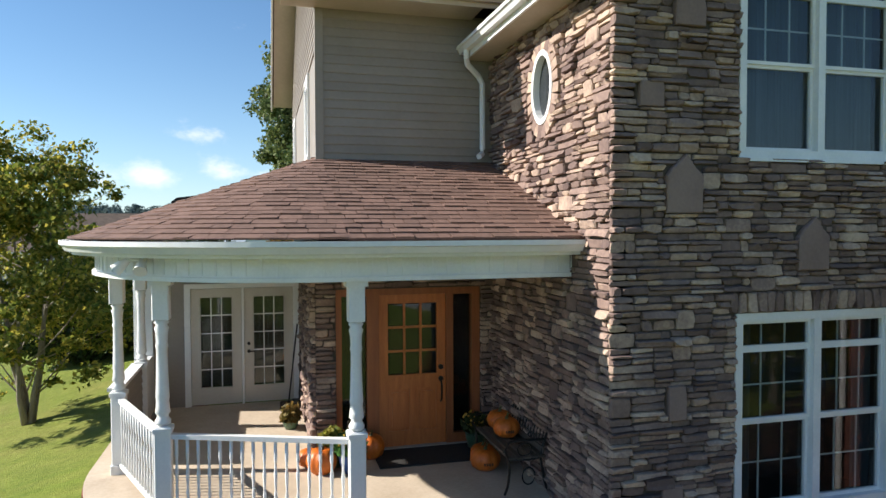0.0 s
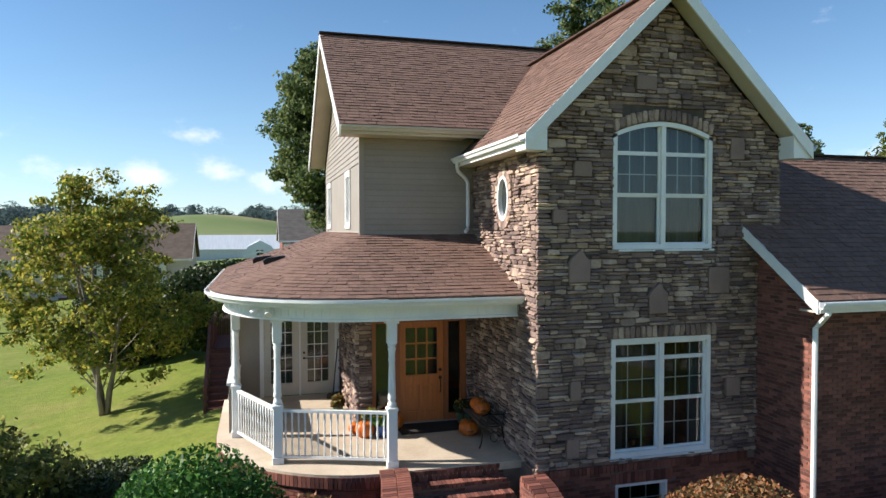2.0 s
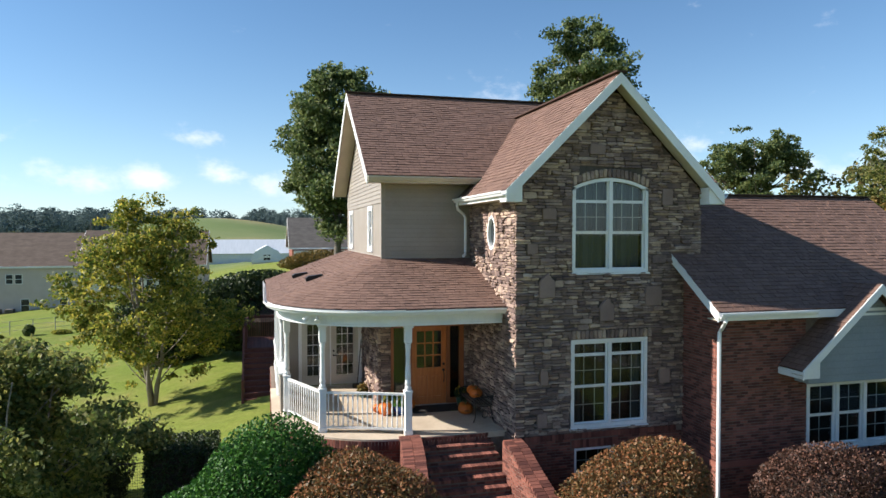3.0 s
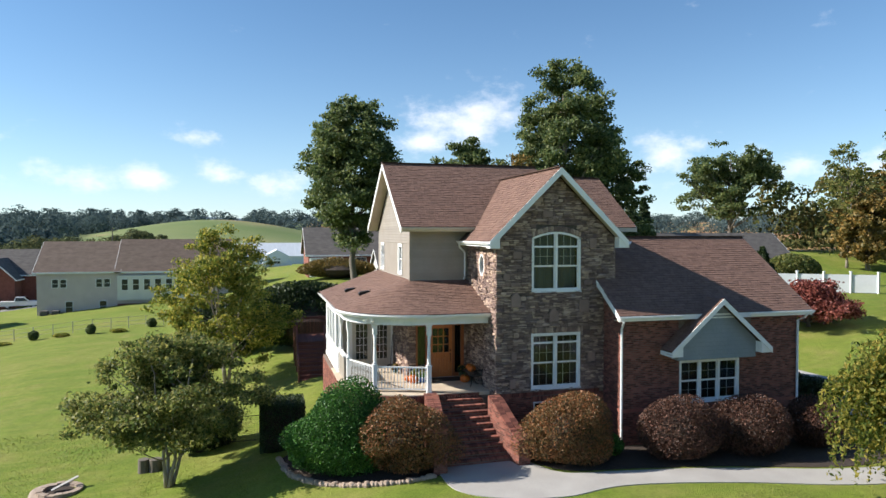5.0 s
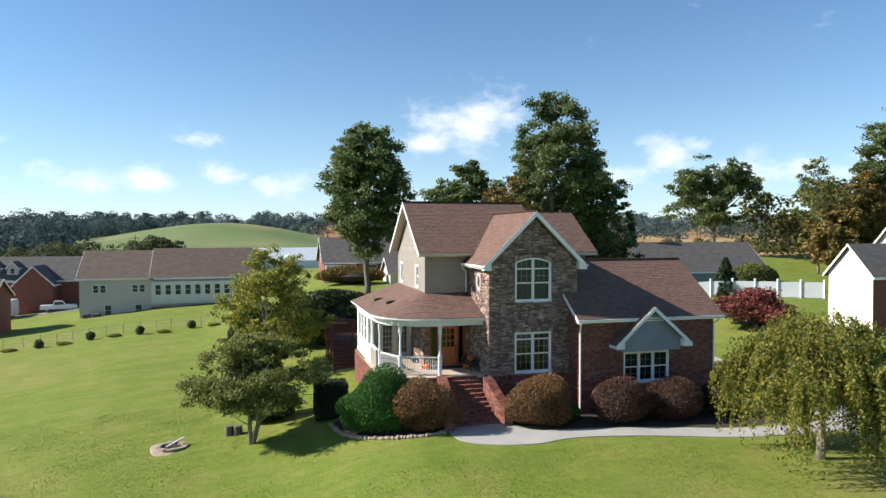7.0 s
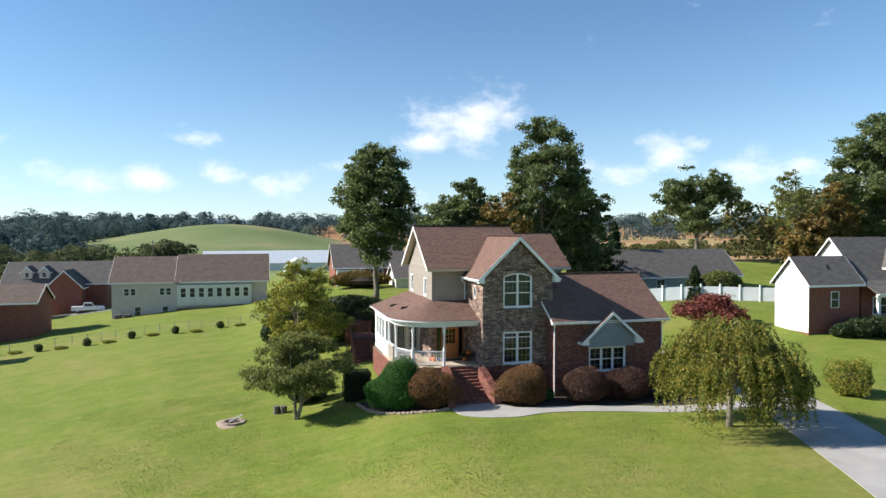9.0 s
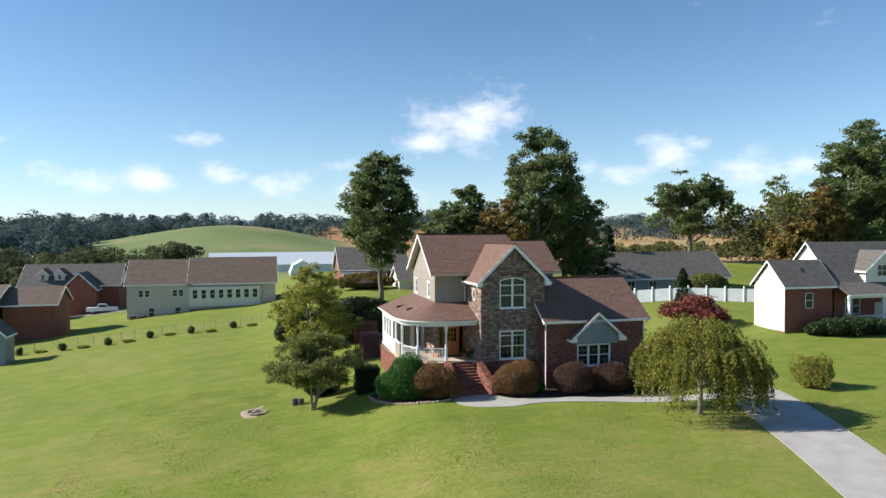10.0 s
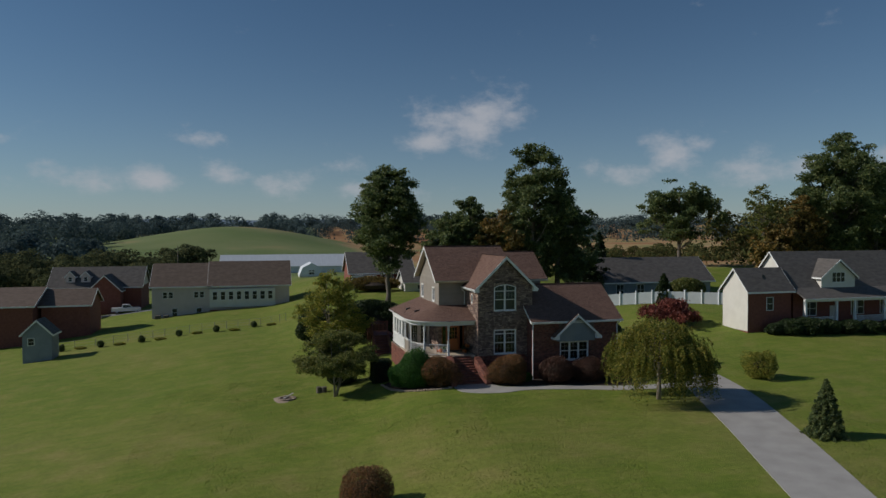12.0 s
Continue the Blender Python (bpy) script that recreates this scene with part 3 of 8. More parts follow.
def window(parent, place, u0, u1, v0, v1, cols=2, rows=((0.0, 1.0, 3, 2),), bar=0.065, arch=0.0, curtain=None, name="window", frame_mat="white", deep=0.11, room=0.9, sill=True):
    """A window set in its opening. rows: from, to (as shares of the height), lights across and up in each sash."""
    w = thing(name, "white-framed window with dark reflecting panes", "window")
    w.parent = parent
    del w["category"]
    W, H = u1 - u0, v1 - v0
    fr = Builder()
    o = 0.02
    rise = lambda u: arch * (1 - ((u - (u0 + u1) / 2) / (W / 2)) ** 2)
    slab(fr, place, u0, u0 + bar, v0, v1, -deep, o)
    slab(fr, place, u1 - bar, u1, v0, v1, -deep, o)
    slab(fr, place, u0 + bar, u1 - bar, v0, v0 + bar, -deep, o)
    if arch:
        k = 14
        for i in range(k):
            a, c = u0 + W * i / k, u0 + W * (i + 1) / k
            q = [(a, v1 - bar + rise(a)), (c, v1 - bar + rise(c)), (c, v1 + rise(c)), (a, v1 + rise(a))]
            fr.add([place(u, v, -deep) for u, v in q] + [place(u, v, o) for u, v in q], [(0, 3, 2, 1), (4, 5, 6, 7), (0, 1, 5, 4), (2, 3, 7, 6), (1, 2, 6, 5), (3, 0, 4, 7)])
    else:
        slab(fr, place, u0 + bar, u1 - bar, v1 - bar, v1, -deep, o)
    cw = (W - 2 * bar) / cols
    for c in range(1, cols):
        m = u0 + bar + cw * c
        slab(fr, place, m - bar * 0.55, m + bar * 0.55, v0 + bar, v1 - bar + rise(m), -deep, o * 0.8)
    part("window_frame", fr, frame_mat, w)
    if sill:
        s = Builder()
        slab(s, place, u0 - 0.03, u1 + 0.03, v0 - 0.04, v0 - 0.004, -0.02, 0.055)
        part("window_sill", s, frame_mat, w)
    inner0, inner1 = v0 + bar, v1 - bar
    for c in range(cols):
        a = u0 + bar + cw * c + (bar * 0.55 if c else 0)
        e = u0 + bar + cw * (c + 1) - (bar * 0.55 if c < cols - 1 else 0)
        for f0, f1, nx, ny in rows:
            p0, p1 = inner0 + (inner1 - inner0) * f0, inner0 + (inner1 - inner0) * f1
            last = arch and f1 > 0.999
            s = Builder()
            sb, back = 0.035, -0.05 if f0 > 0.3 else -0.075
            slab(s, place, a, a + sb, p0, p1 + (min(rise(a), rise(a + sb)) if last else 0), back - 0.03, back + 0.015)
            slab(s, place, e - sb, e, p0, p1 + (min(rise(e), rise(e - sb)) if last else 0), back - 0.03, back + 0.015)
            slab(s, place, a + sb, e - sb, p0, p0 + sb, back - 0.03, back + 0.015)
            if not last:
                slab(s, place, a + sb, e - sb, p1 - sb, p1, back - 0.03, back + 0.015)
            part("sash", s, frame_mat, w)
            g = Builder()
            for i in range(1, nx):
                m = a + (e - a) * i / nx
                slab(g, place, m - 0.008, m + 0.008, p0 + sb, p1 - (0 if last else sb) + (rise(m) if last else 0), back - 0.032, back - 0.02)
            for i in range(1, ny):
                m = p0 + (p1 - p0) * i / ny
                slab(g, place, a + sb, e - sb, m - 0.008, m + 0.008, back - 0.031, back - 0.019)
            if g.v:
                part("glazing_grid", g, frame_mat, w)
            pane = Builder()
            if last:
                k = 6
                for i in range(k):
                    x0_, x1_ = a + (e - a) * i / k, a + (e - a) * (i + 1) / k
                    pane.add([place(x0_, p0, back - 0.014), place(x1_, p0, back - 0.014), place(x1_, p1 + rise(x1_), back - 0.014), place(x0_, p1 + rise(x0_), back - 0.014)], [(0, 1, 2, 3)])
            else:
                pane.add([place(a, p0, back - 0.014), place(e, p0, back - 0.014), place(e, p1, back - 0.014), place(a, p1, back - 0.014)], [(0, 1, 2, 3)])
            po = part("pane", pane, "glass", w, "dark glass pane")
            po.visible_shadow = False
    # added box behind the glass, its dark colour painting an unlit room
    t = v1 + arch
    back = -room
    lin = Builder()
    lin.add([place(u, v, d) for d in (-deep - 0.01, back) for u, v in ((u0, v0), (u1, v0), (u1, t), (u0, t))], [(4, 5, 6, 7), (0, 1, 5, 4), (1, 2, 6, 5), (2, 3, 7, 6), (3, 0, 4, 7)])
    part("room_lining", lin, "unlit_dark", w)
    if curtain:
        for c0, c1, z0, z1 in curtain:
            cb = Builder()
            k = 22
            for i in range(k):
                a, e = c0 + (c1 - c0) * i / k, c0 + (c1 - c0) * (i + 1) / k
                da, de = -deep - 0.10 + 0.025 * math.sin(i * 2.4), -deep - 0.10 + 0.025 * math.sin((i + 1) * 2.4)
                cb.add([place(a, z0, da), place(e, z0, de), place(e, z1, de), place(a, z1, da)], [(0, 1, 2, 3)])
            part("curtain", cb, "curtain", w, "pale gathered curtain")
    return w


# ---- the ground ----
def build_ground():
    xs = sorted({*np.linspace(-60, 80, 86), *[-60 - 40 * (1.32 ** i - 1) for i in range(1, 18)], *[80 + 40 * (1.32 ** i - 1) for i in range(1, 18)]})
    ys = sorted({*np.linspace(-60, 130, 112), *[-60 - 40 * (1.4 ** i - 1) for i in range(1, 12)], *np.linspace(140, 760, 48), *[760 + 60 * (1.32 ** i - 1) for i in range(1, 16)]})
    b = Builder()
    for y in ys:
        for x in xs:
            b.v.append((x, y, ground_z(x, y)))
    w = len(xs)
    for j in range(len(ys) - 1):
        for i in range(w - 1):
            b.f.append((j * w + i, j * w + i + 1, (j + 1) * w + i + 1, (j + 1) * w + i))
    m = bpy.data.materials.new("lawn_and_fields")
    m.use_nodes = True
    n, l = m.node_tree.nodes, m.node_tree.links
    bs = n["Principled BSDF"]
    bs.inputs["Roughness"].default_value = 0.9
    bs.inputs["Specular IOR Level"].default_value = 0.15
    tc = n.new("ShaderNodeTexCoord")

    def noi(scale, detail=4.0, stretch=None):
        x = n.new("ShaderNodeTexNoise")
        x.inputs["Scale"].default_value, x.inputs["Detail"].default_value = scale, detail
        if stretch:
            mp = n.new("ShaderNodeMapping")
            mp.inputs["Scale"].default_value = stretch
            l.new(tc.outputs["Object"], mp.inputs[0])
            l.new(mp.outputs[0], x.inputs["Vector"])
        else:
            l.new(tc.outputs["Object"], x.inputs["Vector"])
        return x.outputs[0]

    def ramp(v, stops):
        r = n.new("ShaderNodeValToRGB")
        e = r.color_ramp.elements
        e[0].position, e[0].color = stops[0][0], (*stops[0][1], 1)
        e[1].position, e[1].color = stops[-1][0], (*stops[-1][1], 1)
        for p, c in stops[1:-1]:
            k = e.new(p)
            k.color = (*c, 1)
        l.new(v, r.inputs[0])
        return r.outputs[0]

    def mix(f, a, c, mode="MIX"):
        x = n.new("ShaderNodeMix")
        x.data_type, x.blend_type = "RGBA", mode
        l.new(f, x.inputs[0]) if not isinstance(f, float) else setattr(x.inputs[0], "default_value", f)
        l.new(a, x.inputs[6])
        l.new(c, x.inputs[7])
        return x.outputs[2]

    broad = ramp(noi(0.06, 4), [(0.34, (0.112, 0.174, 0.021)), (0.5, (0.166, 0.214, 0.030)), (0.68, (0.268, 0.232, 0.078))])
    patch = ramp(noi(0.45, 6), [(0.32, (0.098, 0.155, 0.019)), (0.5, (0.158, 0.212, 0.029)), (0.70, (0.272, 0.236, 0.080))])
    streak = ramp(noi(1.0, 5, (0.30, 1.6, 1.0)), [(0.40, (0.136, 0.186, 0.026)), (0.62, (0.222, 0.220, 0.058))])
    base = mix(0.3, mix(0.5, broad, patch), streak)
    grain = mix(0.5, ramp(noi(3.0, 7), [(0.32, (0.76, 0.78, 0.74)), (0.68, (1.18, 1.16, 1.20))]), ramp(noi(17, 6), [(0.32, (0.55, 0.58, 0.50)), (0.68, (1.36, 1.32, 1.42))]))
    col = mix(1.0, base, grain, "MULTIPLY")
    # far fields and woods floor
    sep = n.new("ShaderNodeSeparateXYZ")
    l.new(tc.outputs["Object"], sep.inputs[0])
    field = ramp(noi(0.012, 3), [(0.42, (0.125, 0.170, 0.060)), (0.58, (0.165, 0.195, 0.080)), (0.70, (0.33, 0.23, 0.12))])
    fr = n.new("ShaderNodeMapRange")
    fr.inputs[1].default_value, fr.inputs[2].default_value = 125, 165
    l.new(sep.outputs[1], fr.inputs[0])
    # dry tan fields to the north-east
    rx, ry = n.new("ShaderNodeMapRange"), n.new("ShaderNodeMapRange")
    rx.inputs[1].default_value, rx.inputs[2].default_value = 52, 62
    ry.inputs[1].default_value, ry.inputs[2].default_value = 82, 92
    l.new(sep.outputs[0], rx.inputs[0])
    l.new(sep.outputs[1], ry.inputs[0])
    both = n.new("ShaderNodeMath")
    both.operation = "MULTIPLY"
    l.new(rx.outputs[0], both.inputs[0])
    l.new(ry.outputs[0], both.inputs[1])
    dry = ramp(noi(0.02, 5), [(0.40, (0.30, 0.16, 0.075)), (0.52, (0.36, 0.25, 0.12)), (0.66, (0.20, 0.20, 0.075))])
    col = mix(fr.outputs[0], col, field)
    col = mix(both.outputs[0], col, dry)
    l.new(col, bs.inputs["Base Color"])
    bp = n.new("ShaderNodeBump")
    bp.inputs["Strength"].default_value, bp.inputs["Distance"].default_value = 0.8, 0.05
    l.new(noi(30, 6), bp.inputs["Height"])
    l.new(bp.outputs[0], bs.inputs["Normal"])
    me = bpy.data.meshes.new("ground")
    me.from_pydata(b.v, [], b.f)
    me.materials.append(m)
    me.polygons.foreach_set("use_smooth", [True] * len(me.polygons))
    return tagged(new("ground", me), "mown green lawn and rolling grassy land", "ground", kind="structure")


build_ground()


def draped(outline, lift=0.03, cell=0.5):
    """A thin sheet inside an outline, laid over the land."""
    b = Builder()
    x0, x1 = min(p[0] for p in outline), max(p[0] for p in outline)
    bm = bmesh.new()
    vs = [bm.verts.new((x, y, 0)) for x, y in outline]
    f = bm.faces.new(vs)
    y0, y1 = min(p[1] for p in outline), max(p[1] for p in outline)
    for ax, a0, a1 in ((0, x0, x1), (1, y0, y1)):
        k = a0 + cell
        while k < a1:
            co, no = [0, 0, 0], [0, 0, 0]
            co[ax], no[ax] = k, 1
            bmesh.ops.bisect_plane(bm, geom=bm.verts[:] + bm.edges[:] + bm.faces[:], plane_co=co, plane_no=no)
            k += cell
    top = bm.faces[:]
    for v in bm.verts:
        v.co.z = ground_z(v.co.x, v.co.y) + lift
    ext = bmesh.ops.extrude_face_region(bm, geom=top)
    for v in [e for e in ext["geom"] if isinstance(e, bmesh.types.BMVert)]:
        v.co.z -= 0.12 + lift
    bmesh.ops.recalc_face_normals(bm, faces=bm.faces)
    return bm


def sheet(name, outline, mat, label, category, lift=0.03, cell=0.6):
    bm = draped(outline, lift, cell)
    me = bpy.data.meshes.new(name)
    bm.to_mesh(me)
    bm.free()
    me.materials.append(M[mat])
    return tagged(new(name, me), label, category, kind="structure")


def smooth_line(pts, n=8):
    """A rounded line through points."""
    out = []
    for i in range(len(pts) - 1):
        p0, p1, p2, p3 = pts[max(i - 1, 0)], pts[i], pts[i + 1], pts[min(i + 2, len(pts) - 1)]
        for k in range(n):
            t = k / n
            out.append(tuple(0.5 * (2 * p1[j] + (p2[j] - p0[j]) * t + (2 * p0[j] - 5 * p1[j] + 4 * p2[j] - p3[j]) * t * t + (3 * p1[j] - p0[j] - 3 * p2[j] + p3[j]) * t ** 3) for j in (0, 1)))
    out.append(tuple(pts[-1]))
    return out


near_edge = smooth_line([(7.6, 6.95), (7.75, 5.6), (8.8, 4.7), (10.8, 4.2), (13.0, 4.45), (16.6, 3.75), (20.5, 2.6), (24.0, 2.3), (27.0, 2.6)])
far_edge = smooth_line([(27.0, 3.9), (24.0, 3.7), (21.0, 3.95), (17.0, 5.0), (13.5, 5.6), (11.6, 6.0), (10.9, 7.2)])
sheet("pavement", near_edge + far_edge + [(10.9, 7.7), (7.9, 7.7), (7.6, 7.2)], "concrete", "pale curving concrete garden path", "path", 0.03)
sheet("driveway", smooth_line([(14.4, -24.0), (16.85, -18.4), (18.8, -14.0), (21.4, -8.2), (23.8, -2.3), (26.0, 3.0), (26.9, 8.0), (25.2, 14.0), (25.0, 22.0)]) + smooth_line([(30.5, 22.0), (31.0, 14.0), (31.2, 8.0), (30.6, 3.5), (28.8, -2.2), (25.4, -9.8), (22.5, -15.9), (20.65, -19.5), (18.4, -24.0)]), "concrete", "long pale concrete driveway", "driveway", 0.035, 1.2)
sheet("planting_bed", smooth_line([(2.6, 11.6), (3.0, 9.4), (4.2, 7.6), (6.0, 6.7), (7.55, 6.9)]) + [(7.7, 9.6), (5.2, 11.4), (4.6, 13.4)], "mulch", "dark mulch bed under the shrubs", "planting bed", 0.02)
sheet("planting_bed", smooth_line([(10.95, 7.3), (11.8, 6.2), (13.6, 5.8), (17.1, 5.2), (21.0, 4.15), (23.6, 4.2)]) + [(23.8, 7.0), (22.4, 7.9), (14.9, 7.9), (14.7, 9.1), (10.9, 9.1)], "mulch", "dark mulch bed along the brick wall", "planting bed", 0.02)


# ---- the house ----
house = thing("house", "two-storey house with stone gable, brick wing and beige siding", "house", at=(12.8, 12.0, 1.4))
house.location = (0, 0, 0)
TX0, TX1, TY = 10.42, 15.26, 9.34      # mortar planes of the stone tower
FLOOR = 3.34


def gable_top(x):
    return 11.60 - abs(x - 12.84) * 0.98


# stone tower: front wall
low_win, up_win = (11.80, 13.84, 3.46, 5.58), (11.82, 13.84, 7.17, 9.20)
base_win = (11.90, 12.95, 2.32, 2.98)
wall = Builder()
pierced(wall, front(TY), TX0, TX1, 3.36, 8.75, [low_win, (up_win[0], up_win[1], up_win[2], 8.75)], -0.22, 0.0)
for a, c in ((TX0, up_win[0]), (up_win[1], TX1)):
    pts = [(a, 8.75), (c, 8.75), (c, gable_top(c)), (a, gable_top(a))] if gable_top(min(a, c)) > 8.75 else [(a, 8.75), (c, 8.75), (c, max(8.76, gable_top(c))), (a, max(8.76, gable_top(a)))]
    wall.prism([(u, TY, v) for u, v in pts], (0, 0.22, 0))
n_arc = 12
for i in range(n_arc):
    a, c = (up_win[0] + (up_win[1] - up_win[0]) * k / n_arc for k in (i, i + 1))
    ra, rc = (9.20 + 0.235 * (1 - ((u - 12.83) / 1.01) ** 2) for u in (a, c))
    wall.prism([(a, TY, ra), (c, TY, rc), (c, TY, gable_top(c)), (a, TY, gable_top(a))], (0, 0.22, 0))
tower_front = part("stone_wall", wall, "mortar", house, "tan and grey ledge-stone gable wall")
# middle across and up, width, height, and whether the top is pointed
BIG_STONES = [(11.17, 6.86, 0.40, 0.52, True), (12.72, 6.26, 0.38, 0.50, True), (13.98, 6.58, 0.44, 0.48, False), (11.22, 8.56, 0.34, 0.26, False), (11.10, 4.72, 0.20, 0.34, False),
              (12.45, 10.1, 0.40, 0.24, False), (14.35, 9.0, 0.30, 0.40, False), (11.05, 3.72, 0.24, 0.36, False), (14.30, 4.6, 0.30, 0.34, False), (10.80, 7.75, 0.26, 0.24, False)]
big_holes = [(u - w * 0.5 - 0.004, u + w * 0.5 + 0.004, z - h * 0.5 - 0.004, z + h * 0.42) for u, z, w, h, _ in BIG_STONES]
stonework(tower_front, front(TY), TX0 - 0.045, 15.31, 3.36, 11.6, [low_win, (11.82, 13.84, 7.17, 9.3), (11.76, 13.90, 5.58, 5.80), (12.0, 13.66, 9.3, 9.68)] + big_holes, gable_top, singles=(TX0 - 0.05, 11.78, 4.1, 6.4))
# large smooth stones, set proud among the flat ones
for cu, cv, w, h, pointed in BIG_STONES:
    b = Builder()
    o = [(-0.5, -0.5), (0.5, -0.5), (0.52, 0.22), (0.30 if pointed else 0.46, 0.5 if not pointed else 0.36), (0.05, 0.62 if pointed else 0.52), (-0.36 if pointed else -0.47, 0.34 if pointed else 0.5), (-0.5, 0.18)]
    ring0 = [(cu + x * w, cv + z * h) for x, z in o]
    ring1 = [(cu + x * w * 0.93, cv + z * h * 0.95) for x, z in o]
    m = len(o)
    b.add([front(TY)(u, z, -0.01) for u, z in ring0] + [front(TY)(u, z, 0.056) for u, z in ring0] + [front(TY)(u, z, 0.068 + rng.uniform(-0.003, 0.003)) for u, z in ring1],
          [tuple(range(2 * m, 3 * m))] + [(q + i, q + (i + 1) % m, q + m + (i + 1) % m, q + m + i) for q in (0, m) for i in range(m)])
    part("stone", b, "stone_smooth", tower_front, "large smooth tan stone")
# soldier stones over the windows
for i in range(20):
    u = 11.70 + i * 0.1125
    stone_block_b = Builder()
    stone_block(stone_block_b, front(TY), (u, u + 0.11, 5.585, 5.80), deep=(0.045, 0.06))
    part("lintel_stone", stone_block_b, "stone", tower_front)
for i in range(18):
    u = 11.82 + i * 0.1125
    b = Builder()
    r0 = 9.21 + 0.235 * (1 - ((u + 0.055 - 12.83) / 1.01) ** 2)
    stone_block(b, front(TY), (u, u + 0.11, r0, r0 + 0.21), deep=(0.045, 0.06))
    part("lintel_stone", b, "stone", tower_front)
# stone tower: west wall with an oval window
wall = Builder()
oval_y, oval_z = 10.93, 8.12
pierced(wall, west(TX0), TY, 13.0, 3.30, 8.98, [(oval_y - 0.29, oval_y + 0.29, oval_z - 0.43, oval_z + 0.43)], -0.22, 0.0)
tower_west = part("stone_wall", wall, "mortar", house, "sunlit ledge-stone side wall")
stonework(tower_west, west(TX0), TY + 0.004, 13.0, 3.34, 8.95, [(oval_y - 0.40, oval_y + 0.40, oval_z - 0.33, oval_z + 0.33), (oval_y - 0.24, oval_y + 0.24, oval_z - 0.56, oval_z + 0.56)])
ring, glass = Builder(), Builder()
k = 28
for i in range(k):
    a, c = 2 * math.pi * i / k, 2 * math.pi * (i + 1) / k
    for r0, r1, d in ((1.0, 1.22, 0.05),):
        q = [(oval_y + 0.245 * r * math.cos(t), oval_z + 0.375 * r ** 0.78 * math.sin(t)) for r, t in ((r0, a), (r1, a), (r1, c), (r0, c))]
        ring.add([west(TX0)(u, v, -0.12) for u, v in q] + [west(TX0)(u, v, d + 0.015) for u, v in q], [(4, 5, 6, 7), (0, 1, 5, 4), (2, 3, 7, 6), (1, 2, 6, 5), (3, 0, 4, 7)])
glass.add([west(TX0)(oval_y + 0.25 * math.cos(2 * math.pi * i / k), oval_z + 0.38 * math.sin(2 * math.pi * i / k), -0.02) for i in range(k)], [tuple(range(k))])
oval = thing("oval_window", "white oval window in a ring of stones", "window")
oval.parent = house
del oval["category"]
part("window_frame", ring, "white", oval)
part("pane", glass, "window_dark", oval, "dark oval pane")
for i in range(24):
    a = 2 * math.pi * (i + 0.5) / 24
    cu, cv = oval_y + 0.385 * math.cos(a), oval_z + 0.52 * math.sin(a)
    t = Vector((-math.sin(a) * 0.385, math.cos(a) * 0.52)).normalized()
    nn = Vector((t.y, -t.x))
    b = Builder()
    q = [(cu + t.x * s * 0.056 + nn.x * r * 0.080, cv + t.y * s * 0.056 + nn.y * r * 0.080) for s, r in ((-1, -1), (1, -1), (1, 1), (-1, 1))]
    b.add([west(TX0)(u, v, -0.02) for u, v in q] + [west(TX0)(u + (oval_y - u) * 0.02, v + (oval_z - v) * 0.01, 0.05 + rng.uniform(0, 0.015)) for u, v in q], [(4, 5, 6, 7), (0, 1, 5, 4), (2, 3, 7, 6), (1, 2, 6, 5), (3, 0, 4, 7)])
    part("ring_stone", b, "stone", oval, "golden ring stone")
# east side of the tower, above the wing
east = Builder().box(TX1 - 0.22, TX1, TY + 0.23, 13.0, 5.0, 8.95)
part("stone_wall", east, "mortar", house)
stonework(house, lambda u, v, d=0.0: Vector((TX1 + d, u, v)), 9.3, 13.0, 6.6, 8.95)

# windows of the tower
window(house, front(TY), *low_win, cols=2, rows=((0.0, 0.46, 3, 2), (0.46, 0.85, 3, 2), (0.85, 1.0, 3, 1)), bar=0.085, curtain=[(11.9, 12.15, 3.5, 5.5), (13.5, 13.75, 3.5, 5.5)])
window(house, front(TY), *up_win, cols=2, rows=((0.0, 0.47, 1, 1), (0.47, 0.865, 3, 2), (0.865, 1.0, 3, 1)), bar=0.08, arch=0.235, curtain=[(11.95, 13.7, 7.3, 9.35)], room=1.0)

# brick base of the tower
bw = Builder()
pierced(bw, front(TY), TX0 - 0.02, 14.85, 1.0, 3.36, [base_win], -0.22, 0.01)
bw.box(TX0 - 0.03, TX0 + 0.2, TY + 0.23, 10.2, 1.0, 3.30)
tower_base = part("brick_base", bw, "brick_mortar", house, "red brick base wall")
brickwork(tower_base, front(TY - 0.012), TX0 - 0.03, 14.82, 1.13, 3.22, [base_win, (11.8, 13.05, 2.98, 3.19)])
for i in range(int(4.3 / 0.0775)):
    u = TX0 - 0.03 + i * 0.0775
    b = Builder()
    slab(b, front(TY), u, u + 0.068, 3.225, 3.355, -0.02, 0.045 + rng.uniform(0, 0.004))
    part("sill_brick", b, "brick", tower_base)
for i in range(16):
    u = 11.82 + i * 0.0775
    b = Builder()
    slab(b, front(TY), u, u + 0.068, 2.99, 3.185, -0.02, 0.028)
    part("lintel_brick", b, "brick", tower_base)
window(house, front(TY), *base_win, cols=1, rows=((0.0, 1.0, 3, 2),), bar=0.05, sill=False)

